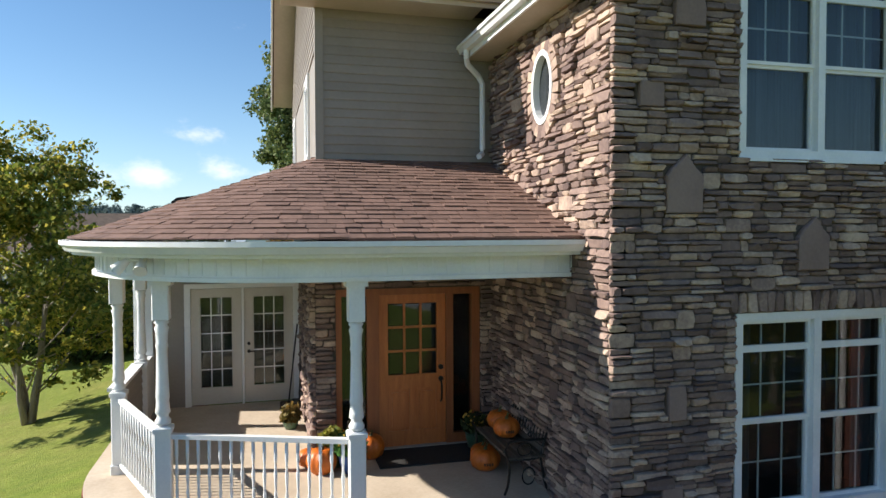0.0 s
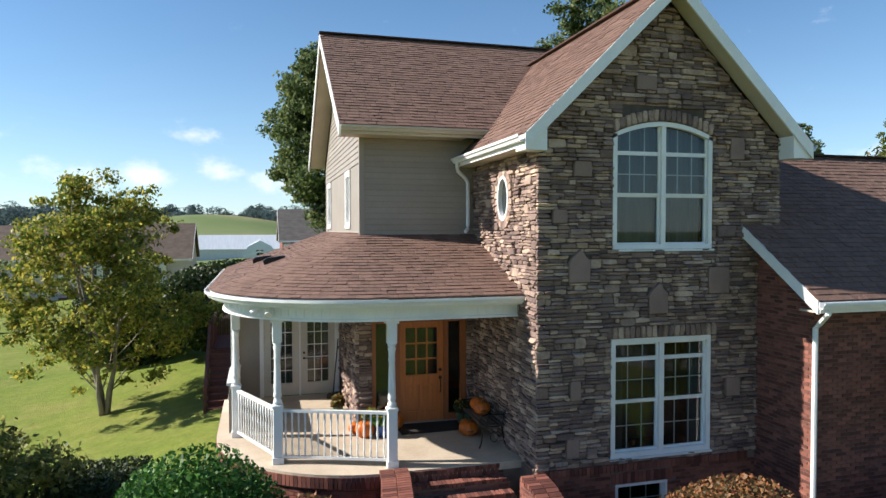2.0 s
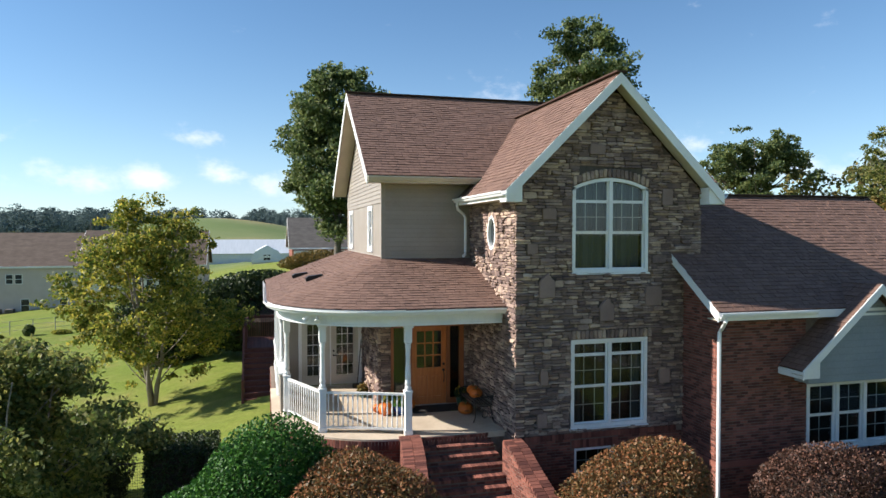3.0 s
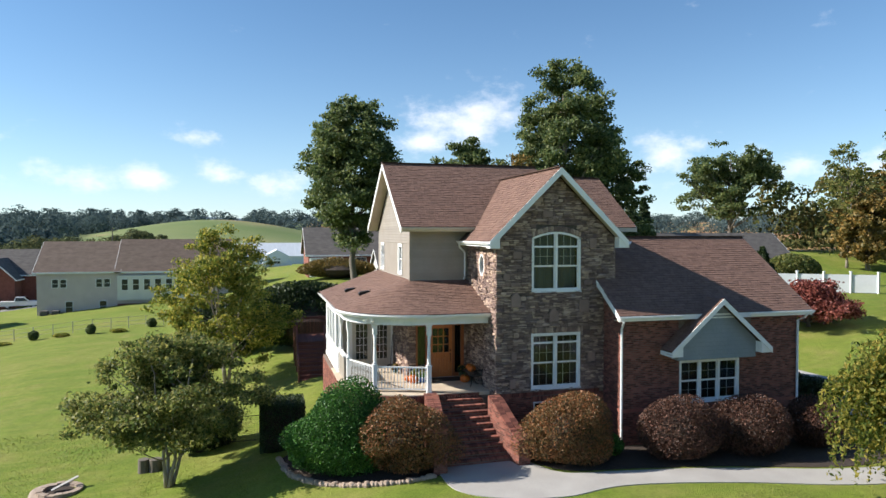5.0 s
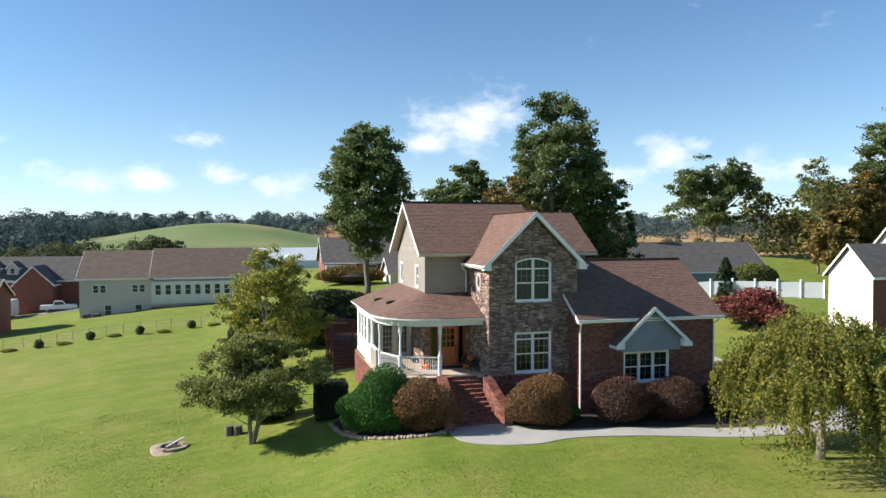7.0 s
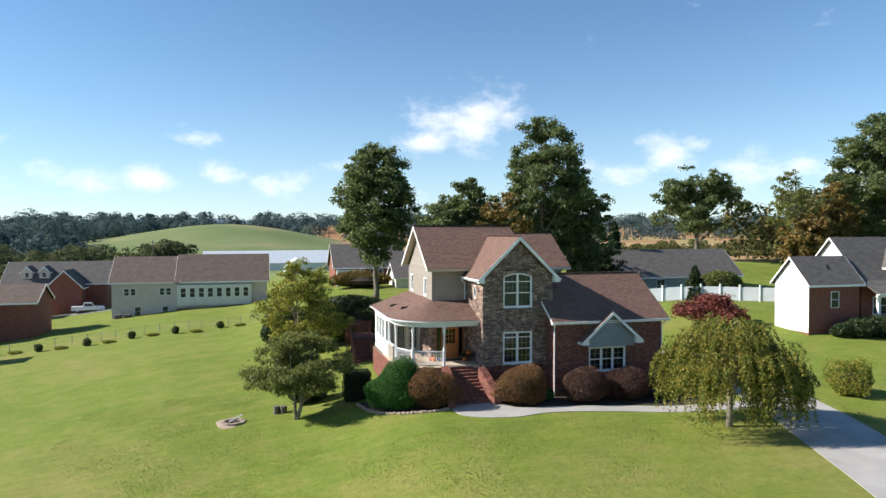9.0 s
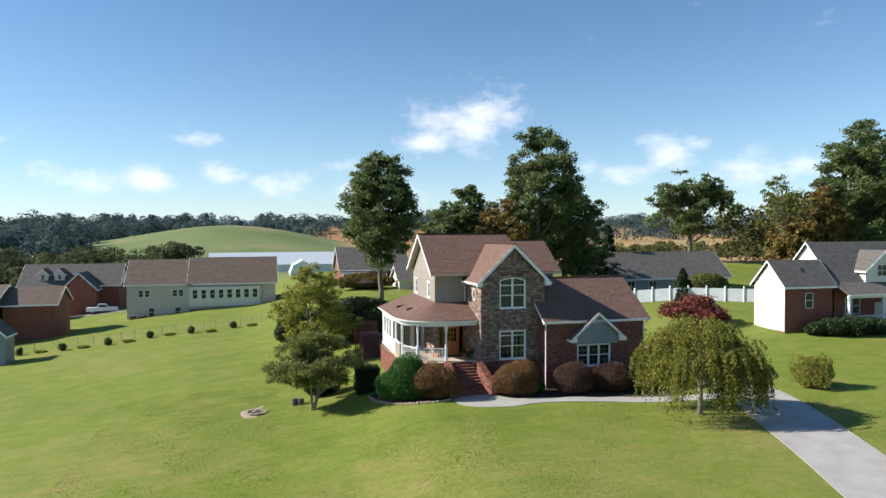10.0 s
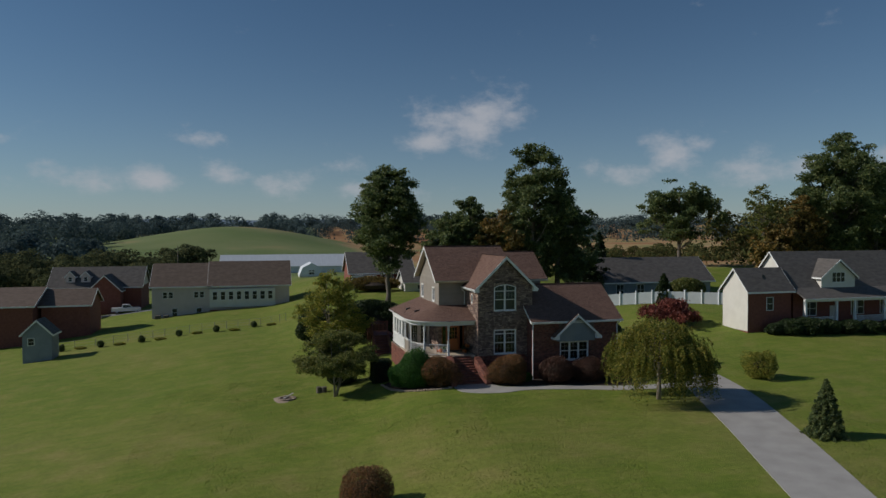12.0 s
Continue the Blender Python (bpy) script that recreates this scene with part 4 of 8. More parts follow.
# main block: siding walls of the upper floor
MX0, MY0, MY1 = 7.90, 12.86, 20.24
up_west = [(14.45, 15.2, 7.62, 8.85), (18.8, 19.55, 7.62, 8.85)]
part("framed_wall", pierced(Builder(), front(MY0), MX0, 17.6, 3.3, 9.5, [(8.12, 10.20, 3.3, 5.62)], -0.2, 0.0), "siding", house)
part("inner_wall", Builder().box(8.0, 10.3, 14.4, 14.5, 3.3, 5.8), "siding", house)
part("framed_wall", pierced(Builder(), west(MX0), MY0 + 0.2, MY1, 3.3, 9.5, up_west, -0.2, 0.0), "siding", house)
part("gable_wall", Builder().prism([(MX0, MY0, 9.5), (MX0, MY1, 9.5), (MX0, 16.55, 12.40)], (0.2, 0, 0)), "siding", house)
part("framed_wall", Builder().box(17.4, 17.6, MY0 + 0.2, MY1, 1.0, 9.5), "siding", house)
part("gable_wall", Builder().prism([(17.4, MY0, 9.5), (17.4, MY1 - 1, 9.5), (17.4, 15.79, 12.0)], (0.2, 0, 0)), "siding", house)
part("framed_wall", Builder().box(MX0, 17.6, MY1, MY1 + 0.2, 1.0, 9.5), "siding", house)
sid = thing("siding_wall", "beige lap siding on the shaded upper wall", "wall")
sid.parent = house
del sid["category"]
lap_boards(sid, front(MY0), MX0 + 0.08, 10.5, 7.38, 9.50, "siding")
sidw = thing("siding_wall", "sunlit pale lap siding on the gable end", "wall")
sidw.parent = house
del sidw["category"]
lap_boards(sidw, west(MX0), MY0 + 0.08, MY1, 7.36, 12.4, "siding", holes=[(a - 0.07, b + 0.07, c - 0.07, d + 0.07) for a, b, c, d in up_west],
           top=lambda v: (MY0, MY1) if v < 9.5 else ((MY0 + (v - 9.5) / 0.787, MY1 - (v - 9.5) / 0.787) if v < 12.4 else None))
cb = Builder().box(MX0 - 0.03, MX0 + 0.08, MY0 - 0.03, MY0 + 0.08, 7.36, 9.46)
part("corner_board", cb, "siding", house)
for h in up_west:
    window(house, west(MX0), *h, cols=1, rows=((0, 0.5, 1, 1), (0.5, 1, 1, 1)), bar=0.07, frame_mat="white", room=0.5)
    # raised trim
    tb = Builder()
    for a, b_, c, d in ((h[0] - 0.07, h[0], h[2] - 0.07, h[3] + 0.07), (h[1], h[1] + 0.07, h[2] - 0.07, h[3] + 0.07), (h[0], h[1], h[3], h[3] + 0.07), (h[0], h[1], h[2] - 0.07, h[2])):
        slab(tb, west(MX0), a, b_, c, d, 0.0, 0.035)
    part("window_trim", tb, "white", house)


# ---- roofs ----
def roof_slab(parent, quad, lift=0.10, mat="roof_base", label=""):
    """A roof deck of some thickness under the shingles."""
    b = Builder()
    o = [Vector(p) for p in quad]
    n = (o[1] - o[0]).cross(o[-1] - o[0]).normalized()
    if n.z < 0:
        n = -n
    b.prism([p - n * lift for p in o], n * (lift - 0.002))
    return part("roof", b, mat, parent, label or "brown shingled roof")


def rake_board(parent, a, b, drop=0.20, thick=0.03, mat="white", push=(0, -1, 0)):
    """A sloping fascia board along a gable edge."""
    a, b = Vector(a), Vector(b)
    bb = Builder()
    bb.prism([a, b, b - Vector((0, 0, drop)), a - Vector((0, 0, drop))], Vector(push) * thick)
    return part("rake_board", bb, mat, parent)


EZ, RZ, RY, EY = 9.64, 12.62, 16.55, 12.25
sl = Vector((0, RY - EY, RZ - EZ)).normalized()
L_main = math.hypot(RY - EY, RZ - EZ)
r1 = roof_slab(house, [(7.40, EY, EZ), (15.0, EY, EZ), (15.0, RY, RZ), (7.40, RY, RZ)])
roof_slab(house, [(7.40, 20.85, EZ), (15.0, 20.85, EZ), (15.0, RY, RZ), (7.40, RY, RZ)])
shingles(r1, (7.40, EY, EZ), (1, 0, 0), sl, 7.6, L_main, singles=(0.6, 3.6, 0.1, 1.3))
r2 = roof_slab(house, [(15.0, EY, EZ), (18.05, EY, EZ), (18.05, 15.79, 12.07), (15.0, 15.79, 12.07)])
roof_slab(house, [(15.0, 19.33, EZ), (18.05, 19.33, EZ), (18.05, 15.79, 12.07), (15.0, 15.79, 12.07)])
shingles(r2, (15.0, EY, EZ), (1, 0, 0), sl, 3.05, 4.3)
cap = Builder()
cap.beam((7.38, RY, RZ + 0.02), (15.0, RY, RZ + 0.02), 0.26, 0.035)
cap.beam((15.0, 15.79, 12.09), (18.07, 15.79, 12.09), 0.26, 0.035)
part("ridge_cap", cap, "roof_base", house)
for ys, ye in ((EY, RY), (20.85, RY)):
    rake_board(house, (7.42, ys, EZ - 0.01), (7.42, ye, RZ - 0.01), 0.24, 0.035, "white", (-1, 0, 0))
    sb = Builder().prism([(7.45, ys, EZ - 0.14), (7.90, ys, EZ - 0.14), (7.90, ye, RZ - 0.14), (7.45, ye, RZ - 0.14)], (0, 0, 0.03))
    part("rake_soffit", sb, "soffit", house)
rake_board(house, (18.03, EY, EZ), (18.03, 15.79, 12.06), 0.22, 0.03, "white", (1, 0, 0))
ft = Builder()
ft.box(7.42, 15.0, EY - 0.03, EY, EZ - 0.20, EZ - 0.02)
ft.box(15.0, 18.05, EY - 0.03, EY, EZ - 0.20, EZ - 0.02)
part("fascia", ft, "soffit", house)
sf = Builder().box(7.42, 10.1, EY + 0.01, MY0, EZ - 0.18, EZ - 0.15)
part("soffit", sf, "soffit", house)


def gutter_run(parent, a, b, out, mat="gutter"):
    """An open white gutter along an eave."""
    a, b, o = Vector(a), Vector(b), Vector(out)
    prof = [(0.0, 0.0), (0.0, -0.11), (0.075, -0.11), (0.105, -0.05), (0.125, -0.045), (0.125, 0.0), (0.113, 0.0), (0.113, -0.035), (0.07, -0.095), (0.012, -0.095), (0.012, 0.0)]
    bb = Builder()
    n = len(prof)
    bb.add([p + o * u + Vector((0, 0, v)) for p in (a, b) for u, v in prof], [tuple(reversed(range(n))), tuple(range(n, 2 * n))] + [(i, (i + 1) % n, n + (i + 1) % n, n + i) for i in range(n)])
    return part("gutter", bb, mat, parent)


gutter_run(house, (7.42, EY - 0.03, EZ - 0.03), (10.6, EY - 0.03, EZ - 0.03), (0, -1, 0), "soffit")

# tower roof
TE, TR, TXC = 9.08, 11.86, 12.84
half = 2.84
for sx in (-1, 1):
    e0 = TXC + sx * half
    sl_t = Vector((-sx * half, 0, TR - TE)).normalized()
    L_t = math.hypot(half, TR - TE)
    rt = roof_slab(house, [(e0, 8.92, TE), (e0, 16.0, TE), (TXC, 16.0, TR), (TXC, 8.92, TR)])
    # stops at the slope of the main roof
    lim = lambda v: (EY - 8.92) + max(0.0, (TE + v * (TR - TE) / L_t - EZ)) / ((RZ - EZ) / (RY - EY))
    shingles(rt, (e0, 8.92, TE), (0, 1, 0), sl_t, 7.0, L_t, hi=lim, singles=(0, 2.0, 0.3, 2.0) if sx < 0 else None)
    rake_board(house, (e0, 8.93, TE - 0.0), (TXC, 8.93, TR - 0.0), 0.27, 0.035)
    so = Builder().prism([(e0 - sx * 0.02, 8.95, TE - 0.17), (TXC, 8.95, TR - 0.17), (TXC, TY, TR - 0.17), (e0 - sx * 0.02, TY, TE - 0.17)], (0, 0, 0.03))
    part("rake_soffit", so, "soffit", house)
    # boxed return at the foot of the gable
    rb = Builder()
    xa, xb = sorted((e0, TXC + sx * (half - 0.40)))
    rb.prism([(xa, 8.94, TE - 0.26), (xb, 8.94, TE - 0.26), (xb, 8.94, TE + (0.35 if sx < 0 else 0.0) - 0.2), (xa, 8.94, TE + (0.0 if sx < 0 else 0.35) - 0.2)], (0, 0.38, 0))
    part("eave_return", rb, "white", house)
    fb = Builder().box(min(e0, e0 - sx * 0.03), max(e0, e0 - sx * 0.03), 8.95, 12.6, TE - 0.2, TE - 0.02)
    part("fascia", fb, "white", house)
    so = Builder().box(min(e0 - sx * 0.03, TXC + sx * 2.3), max(e0 - sx * 0.03, TXC + sx * 2.3), 9.33, 12.9, TE - 0.2, TE - 0.17)
    part("soffit", so, "soffit", house)
    gutter_run(house, (e0, 8.93, TE - 0.015), (e0, 12.85, TE - 0.015), (sx, 0, 0))
cap = Builder().beam((TXC, 8.88, TR + 0.02), (TXC, 15.62, TR + 0.02), 0.26, 0.035)
part("ridge_cap", cap, "roof_base", house)


def downspout(parent, pts, r=0.04, mat="gutter"):
    """A white rain pipe along points."""
    b = Builder()
    b.tube(pts, r, 8)
    return part("downspout", b, mat, parent)


downspout(house, [(9.95, 12.60, 8.98), (9.95, 12.60, 8.85), (9.98, 12.66, 8.78), (10.18, 12.76, 8.64), (10.24, 12.77, 8.54), (10.24, 12.77, 7.60), (10.22, 12.73, 7.53), (10.14, 12.62, 7.48)], 0.042)

# brick wing
WX0, WX1, WY = 14.84, 22.70, 7.97
g_win = (17.30, 19.97, 2.91, 4.54)
wing = Builder()
pierced(wing, front(WY), WX0, WX1, 1.0, 6.2, [g_win], -0.24, 0.0)
wing.box(WX0, WX0 + 0.24, WY + 0.24, TY + 0.4, 1.0, 6.2)
wing.prism([(WX0, WY, 6.2), (WX0, 9.6, 6.2), (WX0, 9.6, 7.42), (WX0, WY + 0.02, 6.4)], (0.2, 0, 0))
wing.box(WX1 - 0.24, WX1, WY + 0.24, 15.4, 1.0, 6.2)
wing.prism([(WX1 - 0.24, WY, 6.2), (WX1 - 0.24, 15.4, 6.2), (WX1 - 0.24, 11.65, 8.9)], (0.24, 0, 0))
wing.box(WX0, WX1, 15.4, 15.64, 1.0, 6.2)
wing_wall = part("brick_wall", wing, "brick_mortar", house, "dark red running-bond brick wing")
brickwork(wing_wall, front(WY), WX0 - 0.008, WX1, 1.13, 6.2, [g_win, (17.25, 20.5, 4.6, 6.2)], singles=(15.0, 17.2, 4.4, 5.9))
brickwork(wing_wall, west(WX0), WY - 0.006, TY + 0.02, 1.13, 7.3, (), top=lambda u: 6.38 + (u - WY) * 0.70)
brickwork(wing_wall, north_of(WX1), WY, 15.4, 1.13, 6.2)
wl_b = Builder()
slab(wl_b, front(WY), WX0 - 0.01, WX1, 2.70, 2.83, -0.02, 0.035)
slab(wl_b, west(WX0), WY - 0.02, TY, 2.70, 2.83, -0.02, 0.035)
part("brick_band", wl_b, "brick", house)
window(house, front(WY), *g_win, cols=3, rows=((0, 0.5, 2, 2), (0.5, 1, 2, 2)), bar=0.085)
WE, WR, WRY = 6.36, 9.22, 11.65
sl_w = Vector((0, WRY - 7.55, WR - WE)).normalized()
L_w = math.hypot(WRY - 7.55, WR - WE)
rw = roof_slab(house, [(14.50, 7.55, WE), (23.05, 7.55, WE), (23.05, WRY, WR), (14.50, WRY, WR)])
roof_slab(house, [(15.2, 15.75, WE), (23.05, 15.75, WE), (23.05, WRY, WR), (15.2, WRY, WR)])
shingles(rw, (14.50, 7.55, WE), (1, 0, 0), sl_w, 8.55, L_w, lo=lambda v: 0.0 if v < 2.15 else 0.78)
cap = Builder().beam((15.2, WRY, WR + 0.02), (23.07, WRY, WR + 0.02), 0.26, 0.035)
part("ridge_cap", cap, "roof_base", house)
rake_board(house, (14.53, 7.55, WE), (14.53, 9.33, WE + 1.78 * 0.697), 0.22, 0.035, "white", (-1, 0, 0))
rake_board(house, (23.02, 7.55, WE), (23.02, WRY, WR), 0.22, 0.035, "white", (1, 0, 0))
fw = Builder().box(14.53, 23.02, 7.53, 7.56, WE - 0.20, WE - 0.02)
part("fascia", fw, "white", house)
sw = Builder().box(14.53, 23.02, 7.56, 7.97, WE - 0.20, WE - 0.17)
part("soffit", sw, "soffit", house)
gutter_run(house, (14.50, 7.53, WE - 0.02), (17.1, 7.53, WE - 0.02), (0, -1, 0))
gutter_run(house, (20.05, 7.53, WE - 0.02), (23.05, 7.53, WE - 0.02), (0, -1, 0))
downspout(house, [(14.62, 7.46, WE - 0.12), (14.62, 7.46, WE - 0.2), (14.78, 7.80, WE - 0.42), (14.80, 7.90, WE - 0.5), (14.80, 7.90, 1.5), (14.80, 7.78, 1.42)], 0.045)
downspout(house, [(22.74, 7.46, WE - 0.12), (22.74, 7.60, WE - 0.3), (22.68, 7.90, WE - 0.45), (22.68, 7.90, 1.5)], 0.045)

# gable bay over the wing's window
DC, DH, DZ0, DZ1, DY = 18.66, 2.20, 5.02, 6.93, 7.20
bay = Builder()
bay.prism([(DC - 1.72, 7.55, 4.62), (DC + 1.72, 7.55, 4.62), (DC + 1.72, 7.55, DZ0 + 0.28), (DC, 7.55, DZ1 - 0.12), (DC - 1.72, 7.55, DZ0 + 0.28)], (0, 0.42, 0))
bay_o = part("gable_bay", bay, "blue_siding", house, "grey siding gable over the window")
slope_d = (DZ1 - DZ0) / DH
lap_boards(bay_o, front(7.548), DC - 1.72, DC + 1.72, 4.62, DZ1 - 0.15, "blue_siding", step=0.16,
           top=lambda v: (DC - 1.72, DC + 1.72) if v < DZ0 + 0.28 else ((DC - (DZ1 - 0.12 - v) / slope_d, DC + (DZ1 - 0.12 - v) / slope_d) if v < DZ1 - 0.13 else None))
for sx in (-1, 1):
    e0 = DC + sx * DH
    sd = Vector((-sx * DH, 0, DZ1 - DZ0)).normalized()
    back = 7.55 + (DZ1 - WE) / 0.697
    rd = roof_slab(house, [(e0, DY, DZ0), (e0, 7.95, DZ0), (DC, back, DZ1), (DC, DY, DZ1)])
    shingles(rd, (e0, DY, DZ0), (0, 1, 0), sd, 1.2, math.hypot(DH, DZ1 - DZ0), hi=lambda v: 0.72 + 0.45 * v / 2.9)
    rake_board(house, (e0, DY + 0.01, DZ0), (DC, DY + 0.01, DZ1), 0.22, 0.035)
    so = Builder().prism([(e0, DY, DZ0 - 0.13), (DC, DY, DZ1 - 0.13), (DC, 7.55, DZ1 - 0.13), (e0, 7.55, DZ0 - 0.13)], (0, 0, 0.025))
    part("rake_soffit", so, "soffit", house)
    xa, xb = sorted((e0, e0 - sx * 0.48))
    eb = Builder().prism([(xa, DY + 0.012, DZ0 - 0.20), (xb, DY + 0.012, DZ0 - 0.20), (xb, DY + 0.012, DZ0 + (0.22 if sx < 0 else -0.06)), (xa, DY + 0.012, DZ0 + (-0.06 if sx < 0 else 0.22))], (0, 0.74, 0))
    part("eave_return", eb, "white", house)

# entrance wall behind the porch: stone, with the front door
door_hole = (8.12, 10.20, FLOOR, 5.62)
ew = Builder()
pierced(ew, front(MY0 - 0.06), MX0, 10.5, 3.3, 7.0, [door_hole], -0.06, 0.0)
ent = part("stone_wall", ew, "mortar", house, "shaded stone wall round the front door")
stonework(ent, front(MY0 - 0.06), MX0 - 0.06, 10.48, FLOOR, 6.05, [door_hole])
ew = Builder().box(MX0 - 0.07, MX0 - 0.005, MY0 - 0.05, 16.0, 3.3, 6.1)
entw = part("stone_wall", ew, "mortar", house)
stonework(entw, west(MX0 - 0.07), MY0 - 0.10, 15.95, FLOOR, 6.05)


def front_door():
    """Honey wooden door with nine lights, sidelights and a dark handle set."""
    d = thing("front_door", "honey-coloured wooden front door with nine panes", "door")
    y = MY0 - 0.02
    pl = front(y)
    fr = Builder()
    for a, b, c, e in ((8.12, 8.20, FLOOR, 5.62), (8.55, 8.72, FLOOR, 5.62), (9.70, 9.80, FLOOR, 5.62), (10.08, 10.20, FLOOR, 5.62), (8.20, 8.55, 5.52, 5.62), (8.72, 9.70, 5.53, 5.62), (9.80, 10.08, 5.52, 5.62), (8.20, 8.55, FLOOR, 3.5), (9.80, 10.08, FLOOR, 3.5)):
        slab(fr, pl, a, b, c, e, -0.12, 0.045)
    part("door_frame", fr, "wood_frame", d, "reddish wooden frame with sidelights")
    for a, b in ((8.20, 8.55), (9.80, 10.08)):
        g = Builder()
        slab(g, pl, a, b, 3.5, 5.52, -0.06, -0.05)
        part("sidelight", g, "glass", d, "dark sidelight glass").visible_shadow = False
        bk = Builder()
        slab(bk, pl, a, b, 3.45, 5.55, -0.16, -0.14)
        part("backing", bk, "unlit_dark", d)
    lf = Builder()
    a0, a1, z0, z1 = 8.725, 9.695, FLOOR + 0.02, 5.525
    g0, g1, gz0, gz1 = a0 + 0.13, a1 - 0.13, 4.38, 5.40
    pierced(lf, pl, a0, a1, z0, z1, [(g0, g1, gz0, gz1), (a0 + 0.14, a0 + 0.44, 3.58, 4.18), (a1 - 0.44, a1 - 0.14, 3.58, 4.18)], -0.05, 0.0)
    for u in (a0 + 0.14, a1 - 0.44):
        slab(lf, pl, u, u + 0.30, 3.58, 4.18, -0.05, -0.022)
        slab(lf, pl, u + 0.05, u + 0.25, 3.63, 4.13, -0.03, -0.006)
    part("leaf", lf, "wood_door", d)
    mu = Builder()
    for i in (1, 2):
        slab(mu, pl, g0 + (g1 - g0) * i / 3 - 0.016, g0 + (g1 - g0) * i / 3 + 0.016, gz0, gz1, -0.04, -0.004)
        slab(mu, pl, g0, g1, gz0 + (gz1 - gz0) * i / 3 - 0.016, gz0 + (gz1 - gz0) * i / 3 + 0.016, -0.039, -0.003)
    part("glazing_grid", mu, "wood_door", d)
    for i in range(3):
        for j in range(3):
            g = Builder()
            slab(g, pl, g0 + (g1 - g0) * i / 3 + 0.016, g0 + (g1 - g0) * (i + 1) / 3 - 0.016, gz0 + (gz1 - gz0) * j / 3 + 0.016, gz0 + (gz1 - gz0) * (j + 1) / 3 - 0.016, -0.03, -0.024)
            part("pane", g, "glass", d).visible_shadow = False
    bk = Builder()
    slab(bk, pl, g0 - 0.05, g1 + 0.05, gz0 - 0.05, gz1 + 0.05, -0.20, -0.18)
    part("backing", bk, "unlit_dark", d)
    h = Builder()
    hx = a1 - 0.075
    h.tube([pl(hx, 4.47, 0.0), pl(hx, 4.47, 0.035)], 0.036, 14)
    h.tube([pl(hx, 4.30, 0.0), pl(hx, 4.30, 0.03)], 0.036, 14)
    h.tube([pl(hx, 4.28, 0.03), pl(hx, 4.22, 0.07), pl(hx, 4.10, 0.075), pl(hx, 4.0, 0.06), pl(hx, 3.97, 0.0)], 0.014, 8)
    part("door_handle", h, "iron", d, "dark bronze handle set")
    th = Builder()
    slab(th, pl, 8.15, 10.15, FLOOR - 0.02, FLOOR + 0.025, -0.1, 0.10)
    part("threshold", th, "concrete", d)
    return d


front_door()


# ---- the porch ----
porch = thing("porch", "rounded white porch with turned posts and shingled roof", "porch")
PCX, PCY = 7.95, 13.0


def porch_line(r, x_end=10.37, y_end=20.6, n=22):
    """The porch's outline at distance r from its turning point: front, quarter round, west side."""
    pts = [(x_end, PCY - r), (x_end - (x_end - PCX) * 0.5, PCY - r)]
    pts += [(PCX - r * math.sin(t), PCY - r * math.cos(t)) for t in [math.pi / 2 * i / n for i in range(n + 1)]]
    pts.append((PCX - r, y_end))
    return pts


def sweep(profile, x_end=10.46, y_end=20.6, closed=True, n=22):
    """A moulding carried round the porch. profile: (distance, height) pairs."""
    b = Builder()
    lines = [porch_line(r, x_end, y_end, n) for r, z in profile]
    m, k = len(lines[0]), len(profile)
    for i in range(m):
        for j in range(k):
            b.v.append((*lines[j][i], profile[j][1]))
    for i in range(m - 1):
        for j in range(k if closed else k - 1):
            a, c = i * k + j, i * k + (j + 1) % k
            b.f.append((a, c, c + k, a + k))
    if closed:
        b.f.append(tuple(range(k)))
        b.f.append(tuple(reversed(range((m - 1) * k, m * k))))
    return b


PE, PT = 6.36, 7.47
floor_b = Builder()
edge = porch_line(2.98, 10.50, 16.0)
floor_b.prism([(*p, FLOOR - 0.14) for p in edge] + [(7.95, 16.0, FLOOR - 0.14), (7.95, 12.95, FLOOR - 0.14), (10.50, 12.95, FLOOR - 0.14)], (0, 0, 0.14))
part("porch_floor", floor_b, "porch_floor", porch, "tan concrete porch floor")
found = sweep([(2.94, 0.2), (2.94, FLOOR - 0.16), (2.74, FLOOR - 0.16), (2.74, 0.2)], 10.46, 20.4)
found_o = part("brick_base", found, "brick_mortar", porch, "curved red brick foundation")
arc_len = 2.94 * math.pi / 2


def round_place(u, v, d=0.0):
    """Along the curved base: front run, arc, west run."""
    r = 2.94 + d
    if u < 0:
        return Vector((PCX - u, PCY - r, v))
    if u < arc_len:
        t = u / 2.94
        return Vector((PCX - r * math.sin(t), PCY - r * math.cos(t), v))
    return Vector((PCX - r, PCY + (u - arc_len), v))


brickwork(found_o, round_place, -2.0, arc_len + 7.4, 0.5, FLOOR - 0.24)
for i in range(int((2.0 + arc_len + 3.0) / 0.0775)):
    u = -2.0 + i * 0.0775
    b = Builder()
    slab(b, round_place, u, u + 0.067, FLOOR - 0.235, FLOOR - 0.145 + 0.10, -0.2, 0.05 + rng.uniform(0, 0.005))
    part("edge_brick", b, "brick", found_o)
# frieze beam, soffit, fascia and gutter
part("frieze_beam", sweep([(2.80, 5.96), (2.80, 6.30), (2.56, 6.30), (2.56, 5.96)], 10.38, 20.4), "white", porch, "white panelled frieze round the porch")
part("beam_trim", sweep([(2.84, 5.935), (2.84, 5.98), (2.52, 5.98), (2.52, 5.935)], 10.38, 20.4), "white", porch)
jn = Builder()
for i in range(70):
    u = -2.45 + i * 0.155
    p = lambda uu, v, d: (round_place(uu * 2.94 / 2.80 if uu > 0 else uu, v, d - 0.14))
    slab(jn, p, u, u + 0.012, 6.0, 6.22, -0.002, 0.007)
part("panel_joints", jn, "gutter", porch)
